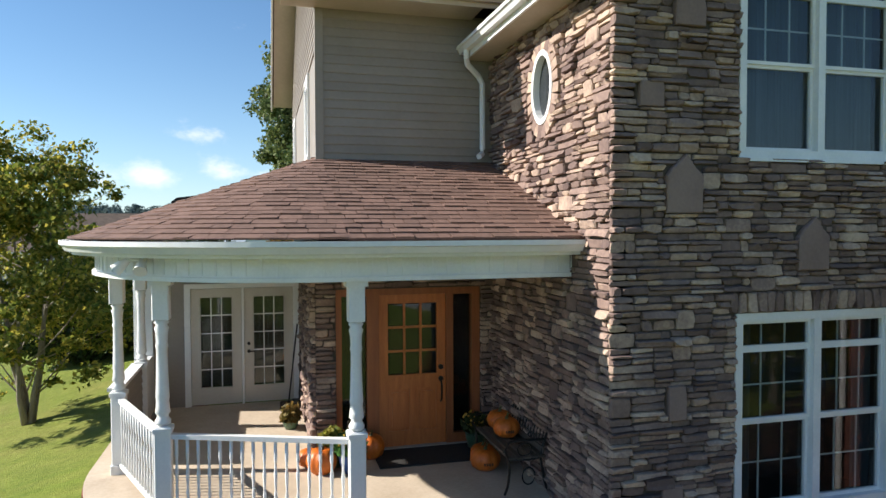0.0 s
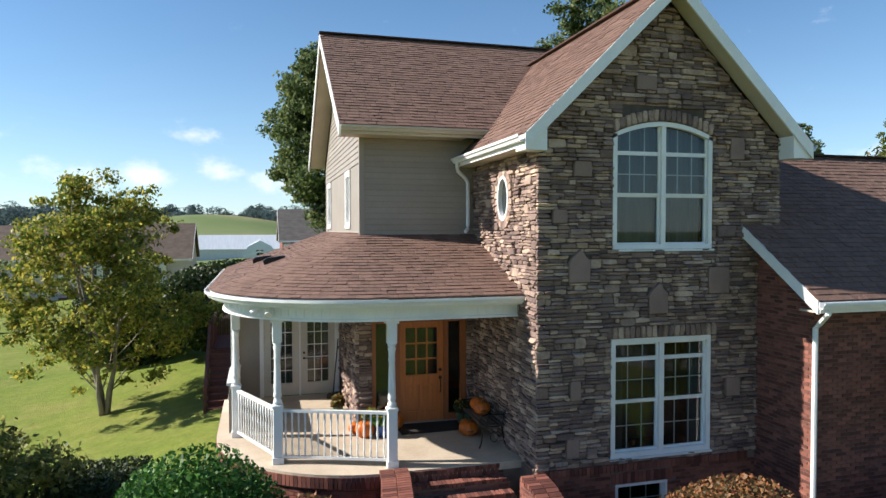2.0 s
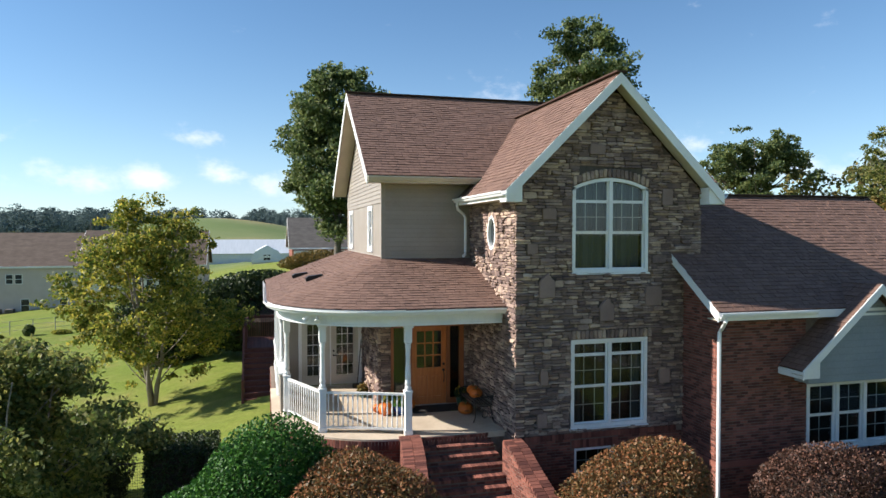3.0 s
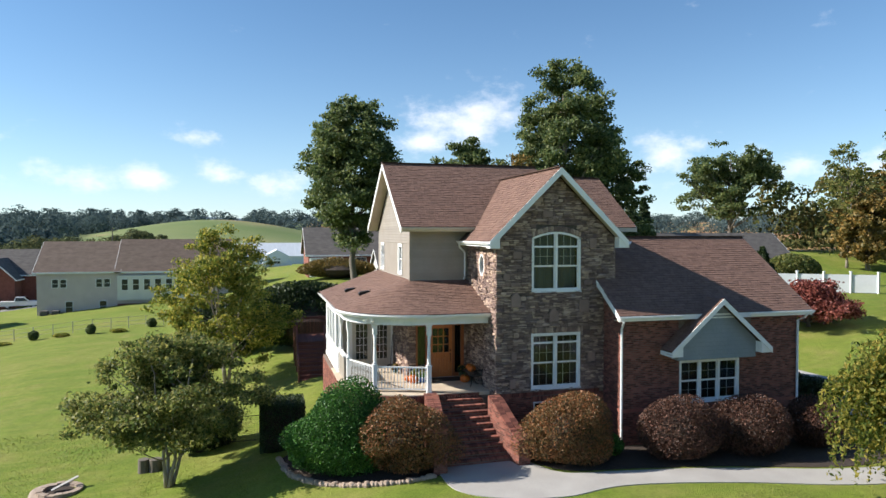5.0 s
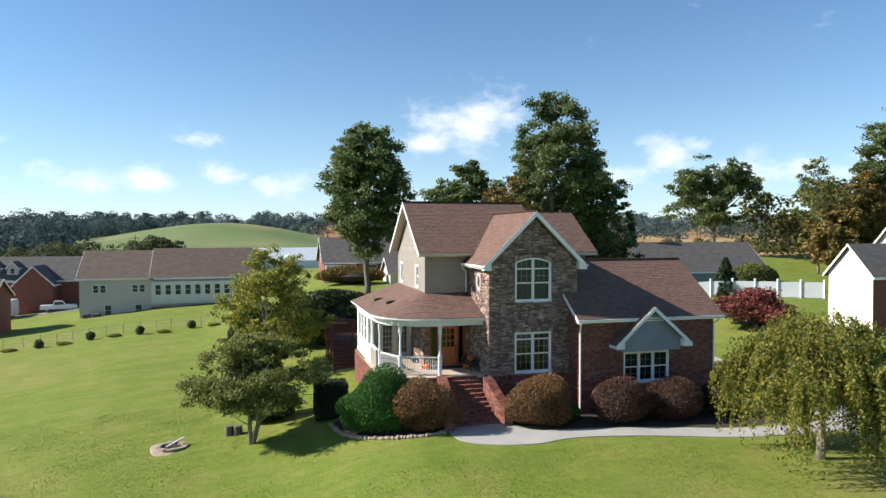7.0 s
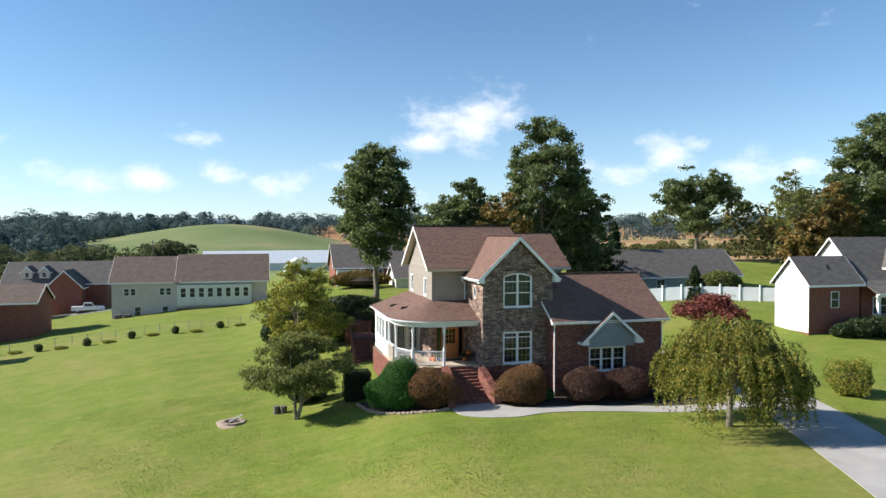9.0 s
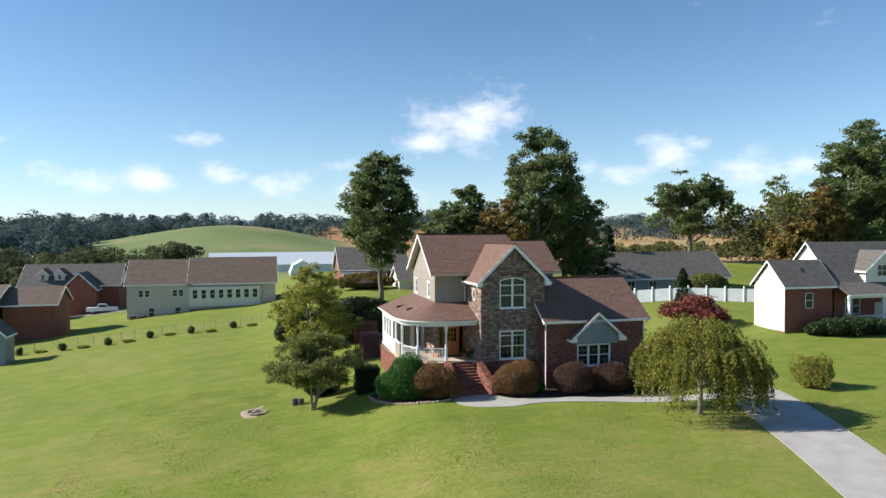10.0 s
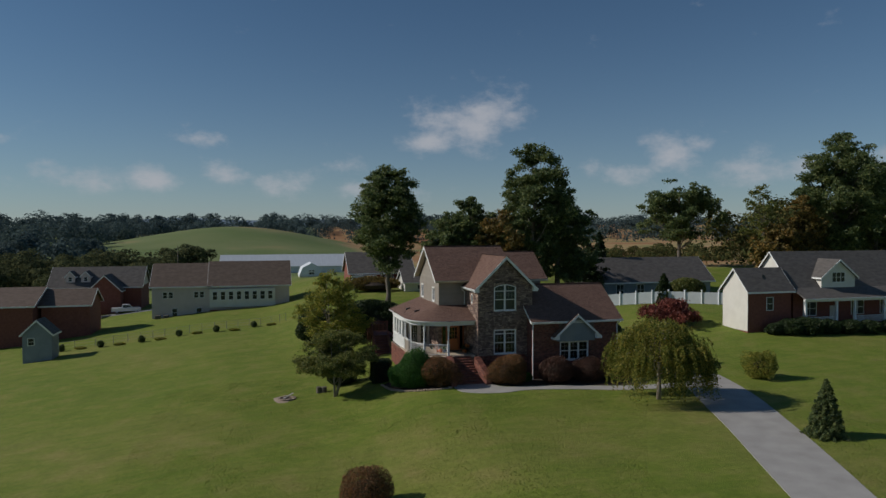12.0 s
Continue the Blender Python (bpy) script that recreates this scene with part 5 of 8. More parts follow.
part("soffit", sweep([(3.040, 6.20), (3.040, 6.23), (2.80, 6.23), (2.80, 6.20)], 10.38, 20.6), "white", porch)
part("fascia", sweep([(3.050, 6.18), (3.050, 6.33), (3.020, 6.33), (3.020, 6.18)], 10.38, 20.6), "white", porch)
part("gutter", sweep([(3.055, 6.34), (3.055, 6.22), (3.120, 6.22), (3.155, 6.28), (3.180, 6.29), (3.180, 6.34), (3.165, 6.34), (3.165, 6.30), (3.110, 6.24), (3.070, 6.24), (3.070, 6.34)], 10.37, 20.6), "gutter", porch, "white gutter with a weathered rim")
ceil = Builder().prism([(*p, 6.10) for p in porch_line(2.65, 10.46, 16.0)] + [(7.9, 16.0, 6.10), (7.9, 12.9, 6.10), (10.46, 12.9, 6.10)], (0, 0, 0.05))
part("porch_ceiling", ceil, "white", porch)
# roof: front slope, quarter cone, west slope
R = 3.09
prf = roof_slab(porch, [(PCX, PCY - R, PE), (10.50, PCY - R, PE), (10.50, PCY, PT), (PCX, PCY, PT)], 0.06)
sp = Vector((0, R, PT - PE)).normalized()
LP = math.hypot(R, PT - PE)
shingles(prf, (PCX, PCY - R, PE), (1, 0, 0), sp, 2.55, LP, singles=(0.0, 2.6, 0.0, 2.4))
prw = roof_slab(porch, [(PCX - R, PCY, PE), (PCX - R, 20.7, PE), (PCX, 20.7, PT), (PCX, PCY, PT)], 0.06)
shingles(prw, (PCX - R, PCY, PE), (0, 1, 0), (R, 0, PT - PE), 7.7, LP)
cone = Builder()
nseg = 30
for i in range(nseg):
    t0, t1 = math.pi / 2 * i / nseg, math.pi / 2 * (i + 1) / nseg
    cone.add([(PCX, PCY, PT - 0.004), (PCX - R * math.sin(t0), PCY - R * math.cos(t0), PE - 0.004), (PCX - R * math.sin(t1), PCY - R * math.cos(t1), PE - 0.004)], [(0, 1, 2)])
conep = part("roof", cone, "roof_base", porch, "brown shingles fanning round the corner")
rest = Builder()
v = 0.0
while v < LP - 0.1:
    v2 = min(v + 0.163, LP)
    ra, rb = R * (1 - v / LP), R * (1 - v2 / LP)
    za, zb = PE + (PT - PE) * v / LP, PE + (PT - PE) * v2 / LP
    t = -rng.uniform(0, 0.2) / ra
    while t < math.pi / 2:
        w = rng.choice((0.16, 0.2, 0.25, 0.3)) / ra
        t0, t1 = max(t, 0), min(t + w - 0.006 / ra, math.pi / 2)
        t += w
        if t1 - t0 < 0.01:
            continue
        pt = lambda r, a, z: Vector((PCX - r * math.sin(a), PCY - r * math.cos(a), z))
        n = Vector((-math.sin((t0 + t1) / 2) * 0.32, -math.cos((t0 + t1) / 2) * 0.32, 0.95)).normalized()
        shingle_tab(rest, pt(ra, t0, za), pt(ra, t1, za), pt(rb, t1, zb), pt(rb, t0, zb), n, rng.choice((0.012, 0.015, 0.020, 0.024)))
    v += 0.143
part("shingle_cover", rest, "shingle", conep, kind="stuff")


def turned_post(name, x, y):
    """White post: square foot, turned shaft, square head."""
    p = thing(name, "white turned wooden porch post", "post")
    p.parent = porch
    del p["category"]
    z0, z1 = FLOOR, 5.94
    b = Builder()
    b.cbox(-0.085, 0.085, -0.085, 0.085, z0, z0 + 1.06, 0.012)
    b.cbox(-0.10, 0.10, -0.10, 0.10, z0, z0 + 0.12, 0.008)
    b.cbox(-0.10, 0.10, -0.10, 0.10, z0 + 1.0, z0 + 1.05, 0.008)
    part("foot", b, "white", p).location = (x, y, 0)
    s0, s1 = z0 + 1.06, z1 - 0.42
    prof = [(0.05, s0), (0.078, s0 + 0.02), (0.082, s0 + 0.05), (0.06, s0 + 0.09), (0.055, s0 + 0.11), (0.076, s0 + 0.14), (0.07, s0 + 0.20), (0.062, s0 + 0.26), (0.07, s0 + 0.30), (0.066, s0 + 0.36), (0.06, (s0 + s1) / 2), (0.055, s1 - 0.32), (0.066, s1 - 0.28), (0.056, s1 - 0.24), (0.062, s1 - 0.14), (0.075, s1 - 0.09), (0.055, s1 - 0.06), (0.078, s1 - 0.03), (0.05, s1)]
    part("shaft", Builder().lathe(prof, n=18), "white", p, smooth=True).location = (x, y, 0)
    h = Builder()
    h.cbox(-0.085, 0.085, -0.085, 0.085, s1, z1 - 0.05, 0.012)
    h.cbox(-0.115, 0.115, -0.115, 0.115, z1 - 0.06, z1, 0.01)
    part("head", h, "white", p).location = (x, y, 0)
    return p


posts = [(8.07, 10.33), (6.13, 11.06), (5.36, 12.86), (5.30, 14.90)]
for x, y in posts:
    turned_post("porch_post", x, y)


def railing(a, b):
    """White rail with thin turned balusters between two posts."""
    r = thing("railing", "white wooden railing with slim balusters", "railing")
    r.parent = porch
    del r["category"]
    a, b = Vector((*a, 0)), Vector((*b, 0))
    d = (b - a).normalized()
    p0, p1 = a + d * 0.085, b - d * 0.085
    up = Vector((0, 0, 1))
    part("top_rail", Builder().beam(p0 + up * (FLOOR + 0.95), p1 + up * (FLOOR + 0.95), 0.075, 0.05), "white", r)
    part("bottom_rail", Builder().beam(p0 + up * (FLOOR + 0.12), p1 + up * (FLOOR + 0.12), 0.06, 0.05), "white", r)
    n = int((p1 - p0).length / 0.118)
    me = Builder().lathe([(0.018, 0), (0.018, 0.16), (0.013, 0.18), (0.019, 0.22), (0.012, 0.27), (0.017, 0.38), (0.020, 0.44), (0.013, 0.50), (0.012, 0.56), (0.018, 0.60), (0.018, 0.80)], n=8).mesh("baluster", M["white"], True)
    for i in range(n):
        q = p0 + (p1 - p0) * ((i + 0.5) / n)
        part("baluster", me, None, r).location = (q.x, q.y, FLOOR + 0.135)


railing(posts[0], posts[1])
railing(posts[1], posts[2])

# low wall on the west side and the glazed room behind it
lw = Builder().box(5.20, 5.30, 13.15, 14.87, FLOOR, FLOOR + 0.98)
lw_o = part("low_wall", lw, "siding", porch, "low siding wall with a white cap")
part("wall_cap", Builder().box(5.16, 5.34, 13.15, 14.87, FLOOR + 0.98, FLOOR + 1.03), "white", porch)
lap_boards(lw_o, lambda u, v, d=0.0: Vector((5.30 + d, u, v)), 13.15, 14.87, FLOOR, FLOOR + 0.97, "siding")
sun_wins = [(16.35, 17.25, 4.25, 5.80), (17.55, 18.45, 4.25, 5.80), (18.75, 19.65, 4.25, 5.80)]
sw = Builder()
pierced(sw, west(5.18), 14.95, 20.4, FLOOR - 0.1, 6.05, sun_wins + [(14.99, 15.85, 4.3, 5.8)], -0.14, 0.0)
part("side_wall", sw, "white", porch, "white panelled side wall with windows")
for h in sun_wins:
    window(porch, west(5.18), *h, cols=1, rows=((0, 0.5, 1, 1), (0.5, 1, 1, 1)), bar=0.07, room=0.4)
tb = Builder()
for i in range(12):
    y = 15.0 + i * 0.46
    slab(tb, west(5.18), y, y + 0.05, FLOOR, 4.2, 0.0, 0.018)
slab(tb, west(5.18), 14.95, 20.4, 4.12, 4.2, 0.0, 0.03)
slab(tb, west(5.18), 14.95, 20.4, FLOOR - 0.1, FLOOR + 0.05, 0.0, 0.03)
part("wall_battens", tb, "white", porch)
back = Builder()
pierced(back, front(16.0), 5.32, 7.95, FLOOR, 6.1, [(5.86, 7.72, FLOOR, 5.47)], -0.15, 0.0)
bk = part("siding_wall", back, "siding", porch, "shaded beige siding beside the glazed doors")
lap_boards(bk, front(16.0), 5.32, 7.85, FLOOR, 6.05, "siding", holes=[(5.82, 7.76, FLOOR, 5.5)])


def french_doors():
    """Pair of cream doors, each with fifteen small panes."""
    d = thing("french_doors", "pair of closed cream glazed doors with small panes", "door")
    pl = front(15.98)
    fr = Builder()
    for a, b, c, e in ((5.82, 5.92, FLOOR, 5.50), (7.68, 7.78, FLOOR, 5.50), (5.92, 7.68, 5.42, 5.50), (6.78, 6.82, FLOOR, 5.42)):
        slab(fr, pl, a, b, c, e, -0.1, 0.03)
    part("door_frame", fr, "white", d)
    for a, b in ((5.925, 6.775), (6.825, 7.675)):
        g0, g1, z0, z1 = a + 0.16, b - 0.16, FLOOR + 0.32, 5.26
        lf = Builder()
        pierced(lf, pl, a, b, FLOOR + 0.02, 5.41, [(g0, g1, z0, z1)], -0.05, 0.0)
        slab(lf, pl, g0 - 0.03, g0, z0 - 0.03, z1 + 0.03, 0.0, 0.012)
        slab(lf, pl, g1, g1 + 0.03, z0 - 0.03, z1 + 0.03, 0.0, 0.012)
        slab(lf, pl, g0, g1, z0 - 0.03, z0, 0.0, 0.012)
        slab(lf, pl, g0, g1, z1, z1 + 0.03, 0.0, 0.012)
        leaf = part("leaf", lf, "cream", d)
        mu = Builder()
        for i in (1, 2):
            m = g0 + (g1 - g0) * i / 3
            slab(mu, pl, m - 0.009, m + 0.009, z0, z1, -0.032, -0.012)
        for i in range(1, 5):
            m = z0 + (z1 - z0) * i / 5
            slab(mu, pl, g0, g1, m - 0.009, m + 0.009, -0.031, -0.011)
        part("glazing_grid", mu, "white", leaf)
        for i in range(3):
            for j in range(5):
                g = Builder()
                slab(g, pl, g0 + (g1 - g0) * i / 3 + 0.009, g0 + (g1 - g0) * (i + 1) / 3 - 0.009, z0 + (z1 - z0) * j / 5 + 0.009, z0 + (z1 - z0) * (j + 1) / 5 - 0.009, -0.028, -0.024)
                part("pane", g, "glass", leaf).visible_shadow = False
        # added backing, pale to stand in for light and reflections in the panes
        bk = Builder()
        slab(bk, pl, g0 - 0.05, g1 + 0.05, z0 - 0.05, z1 + 0.05, -0.40, -0.38)
        part("backing", bk, "lit_pane_backing", d)
    h = Builder()
    for z in (4.28, 4.42):
        h.tube([pl(6.90, z, 0.0), pl(6.90, z, 0.05)], 0.028, 12)
    h.tube([pl(6.90, 4.28, 0.05), pl(7.0, 4.28, 0.055)], 0.012, 8)
    part("door_handle", h, "iron", d, "dark lever handle and lock")


french_doors()

# twin flood lamp on the frieze
fl = thing("flood_lamp", "small white twin flood lamp on the porch frieze", "lamp")
c = round_place(2.3, 6.15, -0.14)
nrm = (c - Vector((PCX, PCY, c.z))).normalized()
side = Vector((-nrm.y, nrm.x, 0))
part("mount", Builder().tube([c, c + nrm * 0.05], 0.055, 14), "white", fl)
for s in (-1, 1):
    b = Builder()
    e = c + nrm * 0.10 + side * (0.12 * s) - Vector((0, 0, 0.01))
    b.tube([c + nrm * 0.04, e], 0.02, 8)
    f = e + (nrm * 0.09 + side * (0.08 * s) - Vector((0, 0, 0.10)))
    b.tube([e, e + (f - e) * 0.4, f], [0.035, 0.05, 0.068], 14)
    part("lamp_head", b, "white", fl)
# roof vents on the porch roof
for vx, vy in ((6.15, 13.9), (5.9, 16.6)):
    z = PE + (PT - PE) * (vx - (PCX - R)) / R
    vb = Builder().prism([(vx - 0.22, vy - 0.16, z - 0.06), (vx + 0.22, vy - 0.16, z + 0.10), (vx + 0.22, vy - 0.16, z + 0.14), (vx - 0.16, vy - 0.16, z + 0.09), (vx - 0.24, vy - 0.16, z + 0.03)], (0, 0.32, 0))
    o = part("roof_vent", vb, "iron", porch, "small dark roof vent")

# ---- front steps ----
steps = thing("front_steps", "wide flared red brick steps between brick side walls", "steps")
NR, SY0, SY1, SZ0 = 11, 10.02, 7.55, 1.47
rise, tread = (FLOOR - SZ0) / NR, (SY0 - SY1) / (NR - 1)
for i in range(NR):
    # step i from the top: its top lies i rises below the porch floor
    zt = FLOOR - 0.02 - i * rise
    yf, yb = SY0 - i * tread, SY0 - i * tread + tread + 0.05
    k = (SY0 - yf) / (SY0 - SY1)
    xl, xr = 8.27 - 0.32 * k, 10.05 + 0.33 * k
    st = Builder().box(xl, xr, yf + 0.01, yb, 1.0, zt - 0.075)
    so = part("step", st, "brick_mortar", steps)
    n = int((xr - xl) / 0.0775)
    for j in range(n):
        u = xl + j * 0.0775
        b = Builder()
        e = 0.004
        dz = rng.uniform(-0.003, 0.003)
        b.cbox(u, u + 0.068, yf - 0.025, yf + 0.185, zt - 0.07, zt + dz, e)
        part("brick", b, "brick", so)
    brickwork(so, front(yf + 0.012), xl, xr, zt - rise, zt - 0.075)


def cheek(name, top_pts, foot_pts, w):
    """A brick side wall beside the steps: (x, y, z) along its centre."""
    c = thing(name, "red brick side wall with a double brick cap", "wall")
    c.parent = steps
    del c["category"]
    b = Builder()
    n = len(top_pts)
    for (x, y, z) in top_pts:
        for dx, zz in ((-w / 2, 0.9), (w / 2, 0.9), (w / 2, z - 0.07), (-w / 2, z - 0.07)):
            b.v.append((x + dx, y, zz))
    for i in range(n - 1):
        for j in range(4):
            a, d = i * 4 + j, i * 4 + (j + 1) % 4
            b.f.append((a, d, d + 4, a + 4))
    b.f += [(0, 1, 2, 3), tuple(reversed(range(4 * n - 4, 4 * n)))]
    core = part("core", b, "brick_mortar", c)
    ys = [p[1] for p in top_pts][::-1]
    xs = [p[0] for p in top_pts][::-1]
    zs = [p[2] for p in top_pts][::-1]
    fx, fz = (lambda y: float(np.interp(y, ys, xs))), (lambda y: float(np.interp(y, ys, zs)))
    y0, y1 = ys[0], ys[-1]
    for s in (-1, 1):
        brickwork(core, lambda u, v, d=0.0, s=s: Vector((fx(u) + s * (w / 2 + d), u, v)), y0, y1, 1.2, 3.5, top=lambda u: fz(u) - 0.075)
    brickwork(core, front(y0), fx(y0) - w / 2, fx(y0) + w / 2, 1.2, fz(y0) - 0.08)
    # cap: two rows of bricks side by side
    y = y0 - 0.03
    while y < y1 - 0.05:
        ya, yb = y, y + 0.068
        for s in (-1, 1):
            q = Builder()
            x0_, x1_ = (fx(ya) - w / 2 - 0.025, fx(ya) - 0.006) if s < 0 else (fx(ya) + 0.006, fx(ya) + w / 2 + 0.025)
            za, zb = fz(max(ya, y0)), fz(min(yb, y1))
            q.add([(x0_, ya, za - 0.07), (x1_, ya, za - 0.07), (x1_, yb, zb - 0.07), (x0_, yb, zb - 0.07), (x0_, ya, za), (x1_, ya, za), (x1_, yb, zb), (x0_, yb, zb)], [(0, 3, 2, 1), (4, 5, 6, 7), (0, 1, 5, 4), (1, 2, 6, 5), (2, 3, 7, 6), (3, 0, 4, 7)])
            part("cap_brick", q, "brick", core)
        y += 0.0775


cheek("side_wall", [(8.04, 10.05, 3.40), (8.0, 9.6, 3.40), (7.85, 8.6, 3.28), (7.68, 7.6, 3.05), (7.63, 6.98, 2.95)], None, 0.44)
cheek("side_wall", [(10.24, 9.20, 3.40), (10.28, 8.8, 3.32), (10.38, 8.1, 2.90), (10.52, 7.4, 2.48), (10.60, 7.02, 2.35)], None, 0.40)


# ---- plants ----
nrng = np.random.default_rng(11)


def quads_mesh(name, verts, mat):
    """Many loose four-cornered leaves as one mesh."""
    n = len(verts) // 4
    me = bpy.data.meshes.new(name)
    me.vertices.add(4 * n)
    me.vertices.foreach_set("co", np.asarray(verts, dtype=np.float32).ravel())
    me.loops.add(4 * n)
    me.loops.foreach_set("vertex_index", np.arange(4 * n, dtype=np.int32))
    me.polygons.add(n)
    me.polygons.foreach_set("loop_start", np.arange(0, 4 * n, 4, dtype=np.int32))
    me.polygons.foreach_set("loop_total", np.full(n, 4, dtype=np.int32))
    me.materials.append(mat)
    me.update(calc_edges=True)
    return me


def leaves(points, size, flat=0.0, long=1.7, droop=0.0):
    """Corners of one pointed leaf at each point."""
    n = len(points)
    a = nrng.normal(size=(n, 3))
    a[:, 2] -= droop
    a /= np.linalg.norm(a, axis=1, keepdims=True)
    b = nrng.normal(size=(n, 3))
    b[:, 2] *= 1 - flat
    b -= a * (a * b).sum(1, keepdims=True)
    b /= np.linalg.norm(b, axis=1, keepdims=True)
    s = size * nrng.uniform(0.6, 1.35, (n, 1))
    v = np.empty((n, 4, 3))
    v[:, 0] = points - a * s * long * 0.5
    v[:, 1] = points + b * s * 0.5
    v[:, 2] = points + a * s * long * 0.5
    v[:, 3] = points - b * s * 0.5
    return v.reshape(-1, 3)


def blob_points(n, centre, radii, shell=0.55):
    """Points in a ball that thin out towards its middle."""
    d = nrng.normal(size=(n, 3))
    d /= np.linalg.norm(d, axis=1, keepdims=True)
    r = nrng.uniform(shell, 1.0, (n, 1)) ** 0.6
    return np.asarray(centre) + d * r * np.asarray(radii)


def limb(b, a, c, r0, r1, bend=0.25, n=5):
    """A bent, tapering branch from a to c."""
    a, c = Vector(a), Vector(c)
    mid = a.lerp(c, 0.5) + Vector((0, 0, -(c - a).length * bend * 0.4)) + Vector((rng.uniform(-1, 1), rng.uniform(-1, 1), rng.uniform(-0.3, 0.6))) * (c - a).length * 0.07
    pts = [a * (1 - t) ** 2 + mid * 2 * t * (1 - t) + c * t * t for t in [i / n for i in range(n + 1)]]
    b.tube(pts, [r0 + (r1 - r0) * i / n for i in range(n + 1)], 6)


def tree(name, label, x, y, height, crown, crown_low, leaf, count, size, bark="bark", trunks=1, clusters=120, trunk_r=0.2, lean=(0, 0), shape=0.5, gap=0.0, droop=0.0, z=None, spread=0.15, group=""):
    """A tree with tapered trunk, limbs, and a crown of many leaf clumps with gaps. crown: half widths in x and y."""
    z0 = ground_z(x, y) - 0.05 if z is None else z
    t = thing(name, label, "tree", group, at=(x, y, z0))
    wood = Builder()
    top = height * 0.86
    mids = []
    for k in range(trunks):
        ang = 2 * math.pi * k / max(trunks, 1) + rng.uniform(0, 1)
        off = 0.0 if trunks == 1 else 0.10 * trunk_r / 0.1
        sp = 0.0 if trunks == 1 else crown[0] * 0.35
        base = Vector((math.cos(ang) * off, math.sin(ang) * off, 0))
        tip = Vector((math.cos(ang) * sp + lean[0], math.sin(ang) * sp + lean[1], top))
        n = 9
        pts = [base.lerp(tip, (i / n)) + Vector((rng.uniform(-1, 1), rng.uniform(-1, 1), 0)) * (height * 0.012 if 0 < i else 0) for i in range(n + 1)]
        wood.tube(pts, [trunk_r * (1.35 if i == 0 else 1) * (1 - 0.88 * i / n) for i in range(n + 1)], 9)
        mids.append(pts)
    low, hi = crown_low, height
    cs = []
    # leaf masses fill an uneven outline; a slow noise opens gaps between them
    want, tries, grain = int(clusters * 1.7), 0, 2.1 / max(crown)
    seed = Vector((x * 0.37, y * 0.53, height))
    while len(cs) < want and tries < 60 * want:
        tries += 1
        h = rng.uniform(0.0, 1.0)
        prof = max(0.25, math.sin(math.pi * h ** shape) ** 0.45)
        if rng.random() > prof ** 2:
            continue
        ang, rr = rng.uniform(0, 2 * math.pi), math.sqrt(rng.uniform(0.02, 1.0))
        uneven = min(1.15, 0.94 + 0.75 * noise.noise(Vector((math.cos(ang) * 2.2 + x, math.sin(ang) * 2.2 + y, h * 5.0))))
        p = Vector((math.cos(ang) * crown[0] * prof * rr * uneven, math.sin(ang) * crown[1] * prof * rr * uneven, low + (hi - low) * h))
        if noise.noise(p * grain + seed) + 0.5 * noise.noise(p * grain * 2.3 + seed) < -0.22 + 0.75 * gap:
            continue
        p.z = min(p.z, hi - max(crown) * spread * 0.5)
        cs.append((p + Vector((lean[0], lean[1], 0)) * h, 0.8))
    for p, rr in cs[:: max(1, len(cs) // 34)]:
        pts = rng.choice(mids)
        want = max(low * 0.8, p.z - 0.45 * (crown[0] + 0.3 * height * 0.3) * rr)
        i = min(len(pts) - 2, max(1, int(want / top * (len(pts) - 1))))
        limb(wood, pts[i], p, trunk_r * 0.42 * (1 - 0.7 * i / len(pts)), trunk_r * 0.06 + 0.004)
    part("trunk", wood, bark, t, smooth=True)
    cr = max(crown) * spread
    per = max(4, count // max(1, len(cs)))
    chunks = []
    for p, rr in cs:
        s = cr * rng.uniform(0.45, 1.2)
        k = int(per * rng.uniform(0.6, 1.4))
        d = nrng.normal(size=(k, 3))
        d /= np.linalg.norm(d, axis=1, keepdims=True)
        pts = d * (nrng.uniform(0, 1, (k, 1)) ** 0.6) * np.array((s * 1.45, s * 1.45, s * (0.8 + droop)))
        if droop:
            pts[:, 2] -= np.abs(nrng.normal(size=len(pts))) * droop * 2.2
        chunks.append(pts + np.array(p))
    pts = np.concatenate(chunks)
    pts = pts[pts[:, 2] > 0.25]
    part("crown", quads_mesh("crown", leaves(pts, size, 0.3, 1.7, droop), M[leaf]), None, t)
    return t


